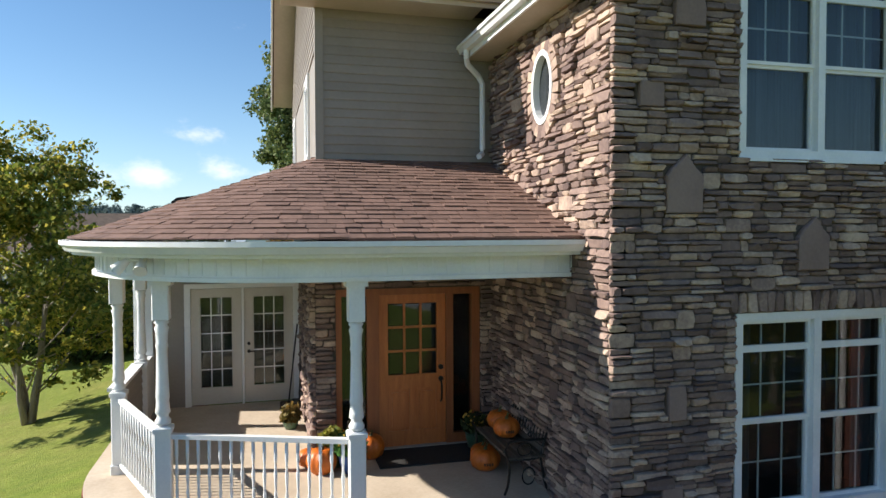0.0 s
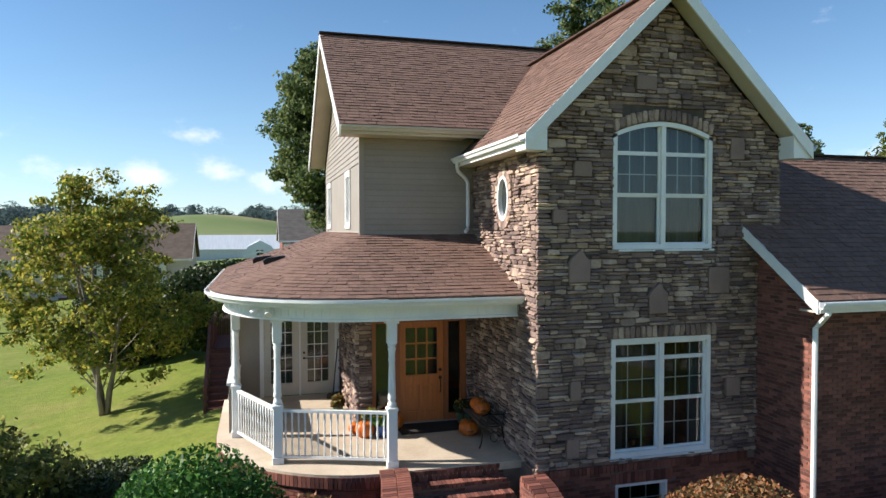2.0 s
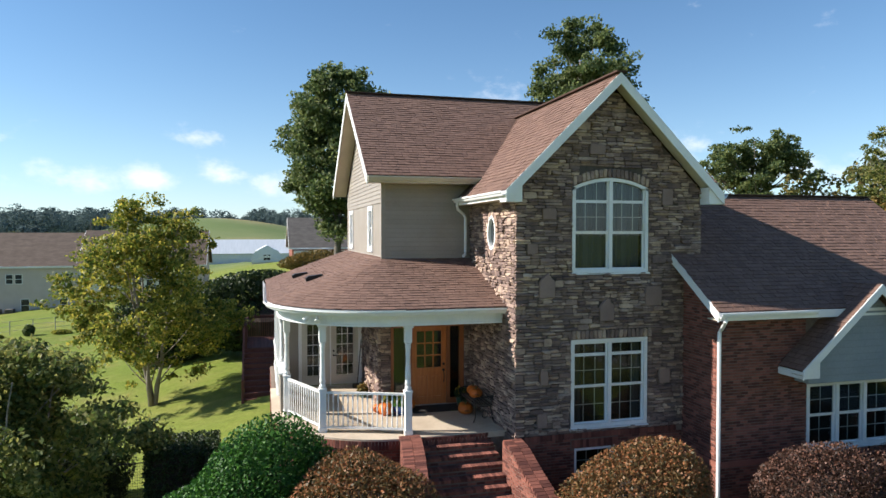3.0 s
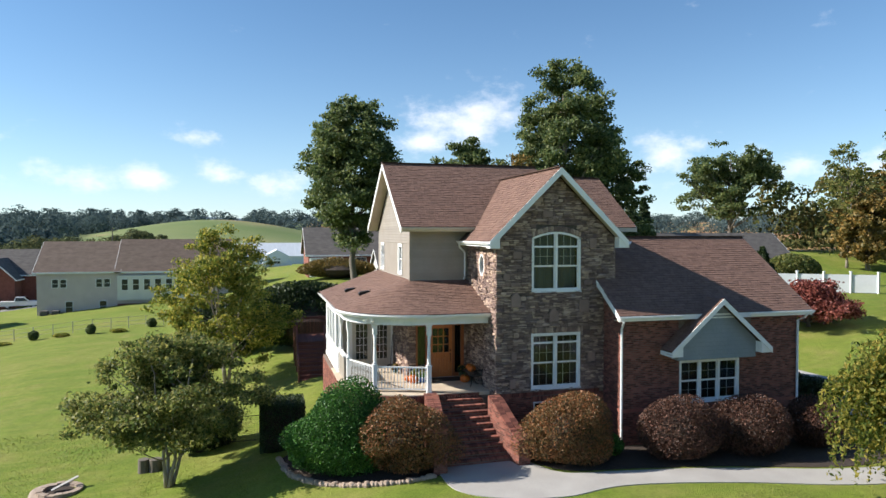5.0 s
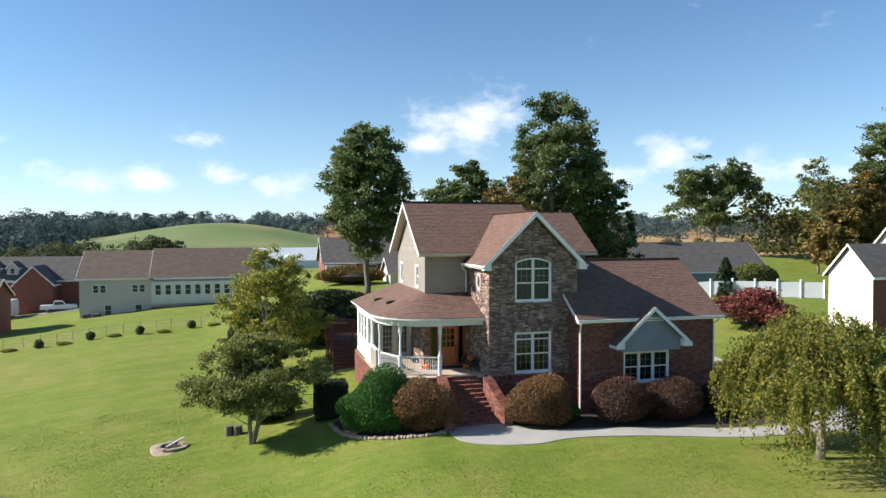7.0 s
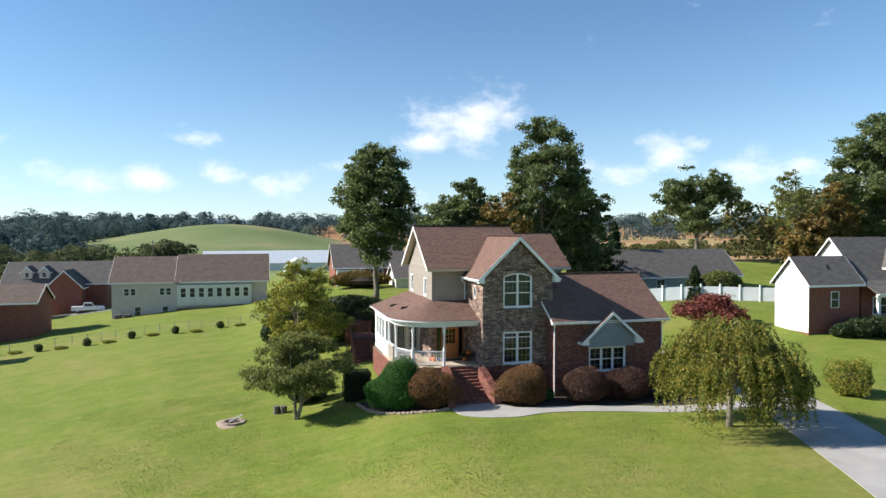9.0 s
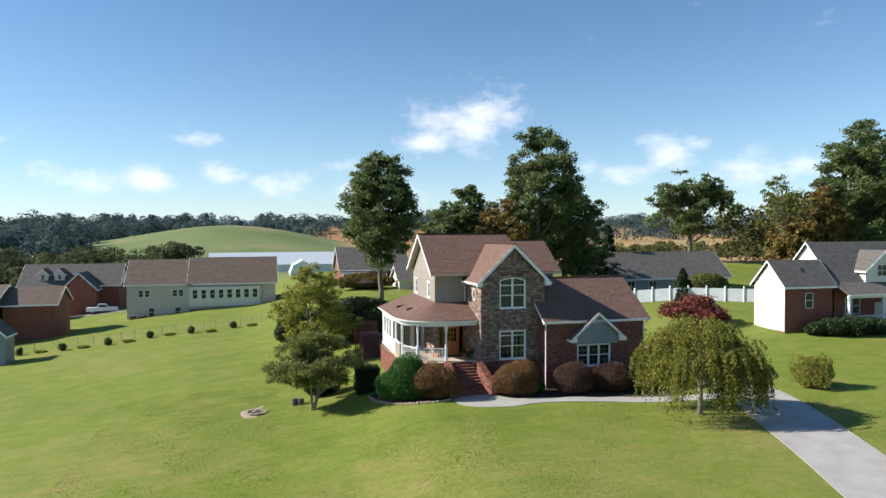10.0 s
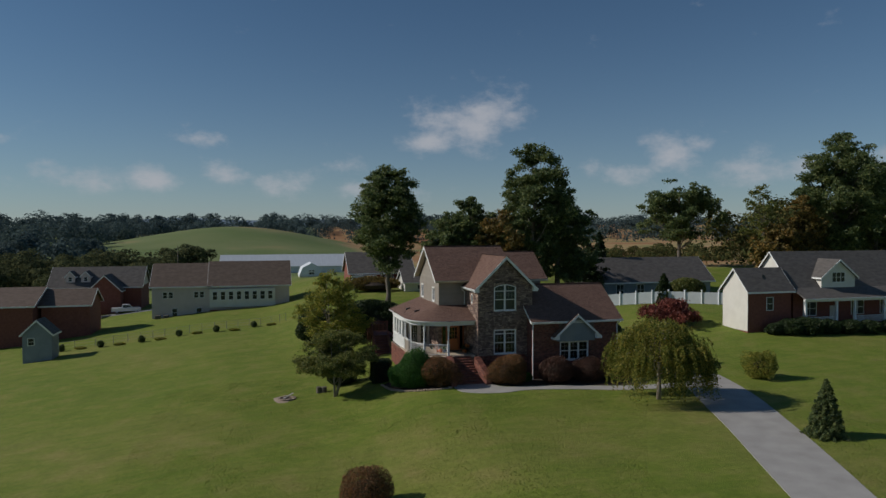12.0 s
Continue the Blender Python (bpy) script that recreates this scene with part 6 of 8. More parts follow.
def shrub(name, label, x, y, radii, height, leaf, count, size, bumps=16, box=False, group="", z=None):
    """A dense shrub: twigs inside, leaves in an uneven shell."""
    z0 = ground_z(x, y) - 0.04 if z is None else z
    count, size = int(count * 1.9), size * 0.74
    s = thing(name, label, "shrub", group, at=(x, y, z0))
    w = Builder()
    for i in range(14):
        a, r = rng.uniform(0, 6.28), rng.uniform(0.2, 0.8)
        limb(w, (rng.uniform(-0.12, 0.12), rng.uniform(-0.12, 0.12), 0), (math.cos(a) * radii[0] * r, math.sin(a) * radii[1] * r, height * rng.uniform(0.5, 0.9)), 0.022, 0.005, 0.1)
    part("twigs", w, "bark", s)
    if box:
        p = nrng.uniform(-1, 1, (count, 3))
        ax = nrng.integers(0, 3, count)
        p[np.arange(count), ax] = np.sign(p[np.arange(count), ax]) * nrng.uniform(0.82, 1.03, count)
        pts = p * np.array((radii[0], radii[1], height / 2)) + np.array((0, 0, height / 2))
    else:
        d = nrng.normal(size=(count, 3))
        d /= np.linalg.norm(d, axis=1, keepdims=True)
        f = np.ones(count)
        for i in range(bumps):
            c = nrng.normal(size=3)
            c /= np.linalg.norm(c)
            f += nrng.uniform(-0.20, 0.24) * np.exp(-((d - c) ** 2).sum(1) / 0.16)
        f = f[:, None] * nrng.uniform(0.42, 1.06, (count, 1)) ** 0.45
        sz = np.where(d[:, 2:3] < 0, 0.8, 1.0)
        pts = d * f * np.array((radii[0], radii[1], height * 0.56)) * np.concatenate([np.ones((count, 2)), sz], 1) + np.array((0, 0, height * 0.46))
    pts = pts[pts[:, 2] > 0.02]
    part("foliage", quads_mesh("foliage", leaves(pts, size, 0.2, 1.8), M[leaf]), None, s)
    # added solid core, coloured dark to stand in for shade behind the leaves
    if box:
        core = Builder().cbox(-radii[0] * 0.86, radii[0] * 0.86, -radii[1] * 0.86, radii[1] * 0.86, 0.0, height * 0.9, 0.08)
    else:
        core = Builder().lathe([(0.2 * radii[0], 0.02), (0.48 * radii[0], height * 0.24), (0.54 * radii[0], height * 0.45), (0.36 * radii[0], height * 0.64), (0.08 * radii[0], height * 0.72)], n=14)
    part("inner_shade_core", core, "mulch", s, "dark core that stands in for shade between the leaves")
    return s


def conifer(name, label, x, y, height, r, low, leaf, count, size, category="tree", group="", fill=1.0):
    """An evergreen: straight trunk, whorls of drooping boughs that shorten to the top."""
    z0 = ground_z(x, y) - 0.05
    t = thing(name, label, category, group, at=(x, y, z0))
    w = Builder().tube([(0, 0, 0), (0.02, 0, height * 0.5), (0, 0, height * 0.97)], [height * 0.022, height * 0.014, 0.01], 8)
    boughs = int(80 * fill) + 40
    ends, weights = [], []
    for i in range(boughs):
        h = (i / boughs) ** 1.15
        a = i * 2.4 + rng.uniform(-0.4, 0.4)
        ln = r * (1.02 - h) ** 0.85 * rng.uniform(0.72, 1.08) + 0.02 * r
        z = low + (height - low) * (0.03 + 0.95 * h)
        e = Vector((math.cos(a) * ln, math.sin(a) * ln, z - 0.18 * ln))
        ends.append((Vector((0, 0, z)), e, ln))
        weights.append(ln + 0.15 * r)
        if i % 2 == 0:
            limb(w, (0, 0, z), e, 0.012 * ln + 0.006, 0.004, 0.1, 3)
    part("trunk", w, "bark", t, smooth=True)
    chunks = []
    total = sum(weights)
    for (p, e, ln), wt in zip(ends, weights):
        k = max(6, int(count * wt / total))
        f = nrng.uniform(0.1, 1.0, (k, 1)) ** 0.6
        side = np.array((-(e - p).y, (e - p).x, 0.0)) / max(ln, 0.01)
        path = np.array(p) + np.array(e - p) * f + side * nrng.uniform(-1, 1, (k, 1)) * ln * 0.30 * (1.15 - f)
        path[:, 2] += nrng.uniform(-1, 0.6, k) * ln * 0.13
        chunks.append(path + nrng.normal(size=(k, 3)) * size * 0.4)
    pts = np.concatenate(chunks)
    pts = pts[pts[:, 2] > 0.05]
    part("crown", quads_mesh("crown", leaves(pts, size, 0.2, 1.8, 0.4), M[leaf]), None, t)


tree("small_tree", "small spreading olive-green tree with pale forked trunks", -1.35, 11.98, 5.7, (3.2, 3.0), 1.9, "leaf_olive", 56000, 0.080, bark="pale_bark", trunks=4, clusters=340, trunk_r=0.075, shape=0.62, gap=0.14, lean=(0.5, -0.1), spread=0.12)
tree("yellowing_tree", "slender tree with yellowing leaves on the lawn", 0.0, 27.0, 9.6, (3.7, 3.4), 0.9, "leaf_yellow", 38000, 0.10, bark="pale_bark", trunks=5, clusters=300, trunk_r=0.09, shape=0.85, gap=0.30, spread=0.11)
tree("oak_tree", "tall dense dark green oak behind the house", 11.9, 61.0, 22.7, (5.4, 5.2), 5.6, "leaf_oak", 60000, 0.215, clusters=330, trunk_r=0.42, shape=1.05, gap=0.04, spread=0.155, group="tall trees behind the house")
tree("oak_tree", "tall broad dark oak with a pale trunk", 32.0, 50.0, 25.2, (5.6, 5.4), 6.0, "leaf_oak", 60000, 0.205, bark="pale_bark", clusters=330, trunk_r=0.40, shape=0.95, gap=0.32, spread=0.155, lean=(0.6, 0), group="tall trees behind the house")
tree("oak_tree", "lower dark green tree beside taller oaks", 19.9, 52.0, 15.6, (4.4, 4.2), 3.0, "leaf_oak", 32000, 0.215, clusters=200, trunk_r=0.3, shape=0.9, gap=0.14, group="tall trees behind the house")
tree("oak_tree", "lower tree turning orange and brown", 27.0, 49.0, 15.8, (4.2, 4.2), 2.5, "leaf_autumn", 28000, 0.205, clusters=200, trunk_r=0.28, shape=0.8, gap=0.12, group="tall trees behind the house")
tree("oak_tree", "dark green tree beside taller oaks", 23.6, 54.0, 18.2, (4.2, 4.2), 4.0, "leaf_oak", 30000, 0.215, clusters=200, trunk_r=0.3, shape=0.9, gap=0.14, group="tall trees behind the house")
conifer("pine_tree", "ragged tall green pine with open boughs", 37.2, 52.0, 22.2, 3.9, 4.0, "leaf_oak", 16000, 0.20, fill=0.3)
tree("oak_tree", "dark tree with open side boughs beside the pine", 40.4, 53.0, 15.6, (4.2, 3.8), 3.0, "leaf_oak", 18000, 0.205, clusters=130, trunk_r=0.26, shape=0.9, gap=0.3, group="tall trees behind the house")
tree("oak_tree", "low dark green tree beyond the wing", 46.0, 60.0, 9.5, (4.0, 3.6), 0.8, "leaf_dark", 16000, 0.205, clusters=110, trunk_r=0.2, gap=0.05, group="tall trees behind the house")
conifer("dark_evergreen", "narrow dark evergreen behind the wing", 52.0, 66.0, 10.8, 2.2, 0.6, "leaf_dark", 10000, 0.28)
tree("oak_tree", "broad open-crowned oak standing alone", 85.6, 91.0, 20.4, (9.6, 8.2), 6.2, "leaf_oak", 30000, 0.30, spread=0.10, clusters=260, trunk_r=0.5, shape=0.72, gap=0.36, group="trees behind the neighbouring houses")
tree("thin_tree", "thin pale half-bare tree", 90.5, 70.0, 20.0, (4.0, 3.8), 8.0, "leaf_olive", 8000, 0.205, bark="pale_bark", clusters=110, trunk_r=0.2, gap=0.35, group="trees behind the neighbouring houses")
tree("autumn_tree", "yellow and orange autumn tree", 92.5, 68.0, 12.0, (5.4, 5.0), 1.5, "leaf_autumn", 20000, 0.30, clusters=150, trunk_r=0.3, shape=0.8, gap=0.12, group="trees behind the neighbouring houses")
tree("autumn_tree", "tall orange-brown autumn tree", 100.5, 70.0, 17.5, (4.8, 4.6), 3.0, "leaf_autumn", 20000, 0.30, clusters=150, trunk_r=0.3, gap=0.12, group="trees behind the neighbouring houses")
tree("oak_tree", "very tall dark green oak beyond the roofs", 110.5, 70.0, 31.0, (8.4, 8.0), 5.0, "leaf_oak", 52000, 0.30, clusters=330, trunk_r=0.5, shape=0.95, gap=0.16, spread=0.155, group="trees behind the neighbouring houses")
tree("oak_tree", "dark green oak beyond the roofs", 124.0, 74.0, 25.0, (8.0, 8.0), 5.0, "leaf_oak", 26000, 0.40, clusters=180, trunk_r=0.45, shape=0.9, gap=0.14, group="trees behind the neighbouring houses")
tree("red_maple", "low spreading red-leaved maple", 38.8, 24.0, 3.3, (3.5, 3.2), 0.7, "leaf_red", 26000, 0.12, clusters=190, trunk_r=0.12, shape=0.7, gap=0.12)


def weeping_tree(x, y, height, r, strands, per):
    """A weeping tree: arched limbs from which leafy strings hang to near the ground."""
    z0 = ground_z(x, y) - 0.05
    t = thing("weeping_tree", "weeping tree with drooping green and yellow boughs", "tree", at=(x, y, z0))
    w = Builder()
    w.tube([(0, 0, 0), (0.05, 0.02, height * 0.25), (-0.05, 0.05, height * 0.5), (0.1, 0, height * 0.8)], [0.19, 0.15, 0.12, 0.05], 10)
    chunks = []
    tops = []
    for i in range(60):
        a = rng.uniform(0, 6.283)
        rr = r * math.sqrt(rng.uniform(0.01, 0.80))
        hz = height * (1.0 - 0.50 * (rr / r) ** 2.2) * rng.uniform(0.86, 1.03)
        p = Vector((math.cos(a) * rr, math.sin(a) * rr * 0.92, hz))
        limb(w, (0, 0, height * rng.uniform(0.3, 0.7)), p, 0.05, 0.012, -0.5)
        tops.append(p)
    part("trunk", w, "pale_bark", t, smooth=True)
    for i in range(strands):
        p = rng.choice(tops) + Vector((rng.gauss(0, 0.34), rng.gauss(0, 0.34), rng.gauss(0, 0.2)))
        out = Vector((p.x, p.y, 0)).normalized() if (p.x or p.y) else Vector((1, 0, 0))
        ln = rng.uniform(0.12, 1.0) * min(p.z - 0.5, height * 0.66)
        k = np.linspace(0, 1, per)[:, None]
        path = np.array(p) + np.array(out) * (0.55 * np.sqrt(k)) + np.array((0, 0, -1.0)) * ln * k ** 1.25
        chunks.append(path + nrng.normal(size=(per, 3)) * 0.055)
    pts = np.concatenate(chunks)
    part("crown", quads_mesh("crown", leaves(pts, 0.068, 0.2, 2.2, 1.0), M["leaf_willow"]), None, t)


weeping_tree(21.3, -0.7, 5.9, 3.7, 1500, 60)
shrub("round_bush", "small round pale green bush on the lawn", 33.5, 3.0, (1.25, 1.2), 2.2, "leaf_yellow", 6000, 0.085, 60)
conifer("spruce", "small dense green spruce beside the driveway", 25.9, -11.4, 3.6, 1.3, 0.1, "leaf_oak", 16000, 0.075, fill=2.0)

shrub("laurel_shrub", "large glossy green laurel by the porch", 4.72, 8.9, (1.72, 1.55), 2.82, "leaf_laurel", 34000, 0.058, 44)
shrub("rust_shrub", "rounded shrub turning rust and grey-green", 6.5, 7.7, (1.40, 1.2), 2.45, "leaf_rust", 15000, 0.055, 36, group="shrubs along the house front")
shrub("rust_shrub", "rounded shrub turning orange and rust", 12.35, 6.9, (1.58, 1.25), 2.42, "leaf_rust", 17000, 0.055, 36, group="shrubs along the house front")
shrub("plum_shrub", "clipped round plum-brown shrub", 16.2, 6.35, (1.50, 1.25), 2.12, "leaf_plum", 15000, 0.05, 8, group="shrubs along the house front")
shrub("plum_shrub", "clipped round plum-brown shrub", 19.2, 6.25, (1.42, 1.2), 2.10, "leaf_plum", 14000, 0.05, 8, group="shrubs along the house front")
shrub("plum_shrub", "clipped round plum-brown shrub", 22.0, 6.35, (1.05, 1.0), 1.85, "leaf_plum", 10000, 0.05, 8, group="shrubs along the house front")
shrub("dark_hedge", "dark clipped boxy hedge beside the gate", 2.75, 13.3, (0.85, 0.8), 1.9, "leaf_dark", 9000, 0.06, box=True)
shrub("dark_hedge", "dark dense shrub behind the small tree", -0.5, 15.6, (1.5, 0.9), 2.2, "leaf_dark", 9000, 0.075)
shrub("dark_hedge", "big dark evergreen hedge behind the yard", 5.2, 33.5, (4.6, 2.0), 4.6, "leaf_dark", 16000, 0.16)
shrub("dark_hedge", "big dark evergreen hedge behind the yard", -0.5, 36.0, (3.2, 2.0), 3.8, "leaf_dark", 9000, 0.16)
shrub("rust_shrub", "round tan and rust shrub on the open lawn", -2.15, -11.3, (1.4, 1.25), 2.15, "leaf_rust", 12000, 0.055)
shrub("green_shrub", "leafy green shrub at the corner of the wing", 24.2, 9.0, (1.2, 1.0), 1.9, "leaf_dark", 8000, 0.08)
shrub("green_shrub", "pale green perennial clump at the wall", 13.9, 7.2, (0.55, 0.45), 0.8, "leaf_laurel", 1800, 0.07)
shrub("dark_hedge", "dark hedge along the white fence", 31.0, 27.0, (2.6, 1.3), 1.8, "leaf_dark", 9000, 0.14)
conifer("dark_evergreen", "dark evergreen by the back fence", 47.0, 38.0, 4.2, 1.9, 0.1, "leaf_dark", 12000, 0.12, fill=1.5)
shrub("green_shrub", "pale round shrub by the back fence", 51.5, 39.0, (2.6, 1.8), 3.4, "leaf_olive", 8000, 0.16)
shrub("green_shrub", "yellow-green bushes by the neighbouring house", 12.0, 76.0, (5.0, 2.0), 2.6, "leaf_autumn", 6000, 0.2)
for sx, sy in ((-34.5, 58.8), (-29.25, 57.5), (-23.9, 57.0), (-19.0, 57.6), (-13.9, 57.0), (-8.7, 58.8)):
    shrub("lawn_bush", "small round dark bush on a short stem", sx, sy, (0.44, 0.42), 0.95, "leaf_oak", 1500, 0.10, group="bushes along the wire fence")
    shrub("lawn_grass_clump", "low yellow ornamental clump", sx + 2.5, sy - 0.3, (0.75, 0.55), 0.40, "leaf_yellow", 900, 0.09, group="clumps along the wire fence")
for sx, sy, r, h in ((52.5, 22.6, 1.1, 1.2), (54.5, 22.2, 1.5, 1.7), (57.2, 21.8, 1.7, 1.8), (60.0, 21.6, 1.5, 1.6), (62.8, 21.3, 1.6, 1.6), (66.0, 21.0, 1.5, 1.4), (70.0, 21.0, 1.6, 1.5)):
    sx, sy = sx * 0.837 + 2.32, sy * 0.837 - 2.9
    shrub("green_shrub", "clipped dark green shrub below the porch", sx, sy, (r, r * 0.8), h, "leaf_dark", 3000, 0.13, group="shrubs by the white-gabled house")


def woods(name, label, rows, leaf, size, per):
    """Distant woodland: crowns of several leafy domes each. rows: x, y, crown half width, height."""
    places, normals = [], []
    for x, y, r, h in rows:
        z = ground_z(x, y)
        k = 6
        for i in range(k):
            a, q = rng.uniform(0, 6.283), r * 0.62 * math.sqrt(rng.uniform(0, 1))
            rr = r * rng.uniform(0.32, 0.55)
            c = np.array((x + math.cos(a) * q, y + math.sin(a) * q, z + h * rng.uniform(0.45, 1.0) - rr * 0.8))
            d = nrng.normal(size=(per // k, 3))
            d /= np.linalg.norm(d, axis=1, keepdims=True)
            d[:, 2] = np.where(d[:, 2] < -0.5, -d[:, 2], d[:, 2])
            places.append(c + d * np.array((rr, rr, rr * 0.9)) * nrng.uniform(0.85, 1.08, (len(d), 1)))
            normals.append(d + nrng.normal(size=d.shape) * 0.35)
        low = nrng.uniform(-1, 1, (per // 4, 3)) * np.array((r * 0.8, r * 0.6, h * 0.28)) + np.array((x, y, z + h * 0.27))
        places.append(low)
        normals.append(nrng.normal(size=low.shape) * 0.5 + np.array((0, -1, 0.5)))
    p, d = np.concatenate(places), np.concatenate(normals)
    d /= np.linalg.norm(d, axis=1, keepdims=True)
    a = np.cross(d, nrng.normal(size=d.shape))
    a /= np.linalg.norm(a, axis=1, keepdims=True)
    b = np.cross(d, a)
    s = size * nrng.uniform(0.6, 1.3, (len(p), 1))
    v = np.stack([p - a * s * 0.6, p + b * s * 0.5, p + a * s * 0.6, p - b * s * 0.5], 1)
    return tagged(new(name, quads_mesh(name, v.reshape(-1, 3), M[leaf])), label, "woods", kind="stuff")


rows = [(rng.uniform(-150, -34), rng.uniform(165, 230), rng.uniform(5, 9), rng.uniform(7, 11)) for _ in range(120)]
rows += [(rng.uniform(-34, -24), rng.uniform(175, 190), 5, 12) for _ in range(6)]
woods("near_woods", "dark belt of mixed woodland beyond the houses", rows, "far_mid", 0.62, 800)
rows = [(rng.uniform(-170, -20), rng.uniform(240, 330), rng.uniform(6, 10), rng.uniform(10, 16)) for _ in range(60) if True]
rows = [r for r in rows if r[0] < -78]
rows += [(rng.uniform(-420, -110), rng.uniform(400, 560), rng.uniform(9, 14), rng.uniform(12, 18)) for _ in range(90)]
woods("mid_woods", "haze-tinted green woodland across the valley", rows, "haze_green", 1.1, 460)
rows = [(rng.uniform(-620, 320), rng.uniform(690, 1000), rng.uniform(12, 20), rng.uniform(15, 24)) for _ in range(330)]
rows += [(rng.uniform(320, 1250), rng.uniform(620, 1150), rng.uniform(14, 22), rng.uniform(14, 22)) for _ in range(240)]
woods("far_woods", "haze-tinted blue-green wooded ridge on the horizon", rows, "haze_green", 1.7, 380)
rows = [(rng.uniform(95, 330), rng.uniform(230, 330), rng.uniform(6, 9), rng.uniform(6, 9)) for _ in range(60)]
rows += [(rng.uniform(100, 175), rng.uniform(74, 110), rng.uniform(5, 9), rng.uniform(9, 17)) for _ in range(30)]
woods("side_woods", "mixed woodland with autumn tints", rows, "side_leaf", 0.62, 900)
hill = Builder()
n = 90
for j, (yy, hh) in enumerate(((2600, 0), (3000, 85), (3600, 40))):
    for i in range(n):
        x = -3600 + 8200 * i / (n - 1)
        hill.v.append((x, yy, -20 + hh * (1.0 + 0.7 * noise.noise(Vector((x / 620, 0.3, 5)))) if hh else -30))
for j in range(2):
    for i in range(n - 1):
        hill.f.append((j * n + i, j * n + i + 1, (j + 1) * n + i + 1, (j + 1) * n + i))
single("backdrop", hill, "haze_blue", "long haze-blue hills on the horizon", "hills", "structure", True)


def grass_blades(count):
    """Loose tufts over the nearer lawn."""
    xs, ys = nrng.uniform(-16, 34, count), nrng.uniform(-26, 22, count)
    keep = ~((xs > 1.5) & (ys > 3.2) & (xs < 24)) & ~((xs > 12) & (xs < 33) & (np.abs((xs - 23.5) - (ys + 3) * 0.62) < 4.6))
    keep &= ~((ys > 1.2) & (xs > 18) & (xs < 33) & (ys < 6))
    xs, ys = xs[keep], ys[keep]
    zs = np.array([ground_z(x, y) for x, y in zip(xs, ys)])
    n = len(xs)
    h = nrng.uniform(0.02, 0.05, n) * (0.75 + 0.5 * np.sin(xs * 0.9) * np.cos(ys * 0.7))
    a = nrng.uniform(0, 6.283, n)
    w = 0.018
    dx, dy = np.cos(a) * w, np.sin(a) * w
    lx, ly = nrng.normal(0, 0.03, n), nrng.normal(0, 0.03, n)
    v = np.empty((n, 4, 3))
    v[:, 0] = np.stack([xs - dx, ys - dy, zs - 0.01], 1)
    v[:, 1] = np.stack([xs + dx, ys + dy, zs - 0.01], 1)
    v[:, 2] = np.stack([xs + dx * 0.4 + lx, ys + dy * 0.4 + ly, zs + h], 1)
    v[:, 3] = np.stack([xs - dx * 0.4 + lx, ys - dy * 0.4 + ly, zs + h], 1)
    tagged(new("grass", quads_mesh("grass", v.reshape(-1, 3), M["grass_blade"])), "short tufts of lawn grass", "grass", kind="stuff")


grass_blades(170000)


# ---- things on the porch ----
def pumpkin(x, y, z, r, squash=0.82, carved=False):
    """Ribbed orange pumpkin with a curved stem."""
    p = thing("pumpkin", "carved orange pumpkin" + " with cut grin" * carved if carved else "round ribbed orange pumpkin on the porch", "pumpkin", "pumpkins on the porch", at=(x, y, z))
    k = 9
    prof = [(0.12 * r, 0.06 * r), (0.55 * r, 0.0), (0.86 * r, 0.28 * r), (1.0 * r, 0.75 * r), (0.97 * r, 1.1 * r), (0.75 * r, 1.48 * r), (0.42 * r, 1.66 * r), (0.14 * r, 1.56 * r)]
    prof = [(a, b * squash) for a, b in prof]
    part("body", Builder().lathe(prof, n=54, wobble=lambda a: 1 - 0.075 * abs(math.cos(a * k / 2)) ** 6), "pumpkin", p, smooth=True)
    h = 1.56 * r * squash
    part("stem", Builder().tube([(0, 0, h - 0.01), (0.01, 0, h + 0.03), (0.03, 0.01, h + 0.07)], [0.028, 0.018, 0.022], 7), "stem", p, "dry green stem")
    if carved:
        for i in range(4):
            b = Builder()
            a0 = -1.95 + i * 0.16
            q = [(r * 1.005 * math.cos(a0 + da), r * 1.005 * math.sin(a0 + da), zz * r * squash) for da, zz in ((0, 0.62), (0.10, 0.60), (0.10, 0.80), (0, 0.82))]
            b.prism(q, (0.01 * math.cos(a0), 0.01 * math.sin(a0), 0))
            # dark sliver laid on the skin, painting the shade of a carved hole
            part("cut", b, "unlit_dark", p)
    return p


pumpkin(9.98, 12.0, FLOOR, 0.17)
pumpkin(9.92, 11.72, FLOOR, 0.20, carved=True)
pumpkin(10.20, 11.95, FLOOR + 0.45, 0.17)
pumpkin(10.16, 11.58, FLOOR + 0.45, 0.175, carved=True)
pumpkin(7.72, 12.45, FLOOR, 0.16)
pumpkin(7.86, 12.15, FLOOR, 0.20, 0.95)
pumpkin(8.55, 12.55, FLOOR, 0.20, 0.95)


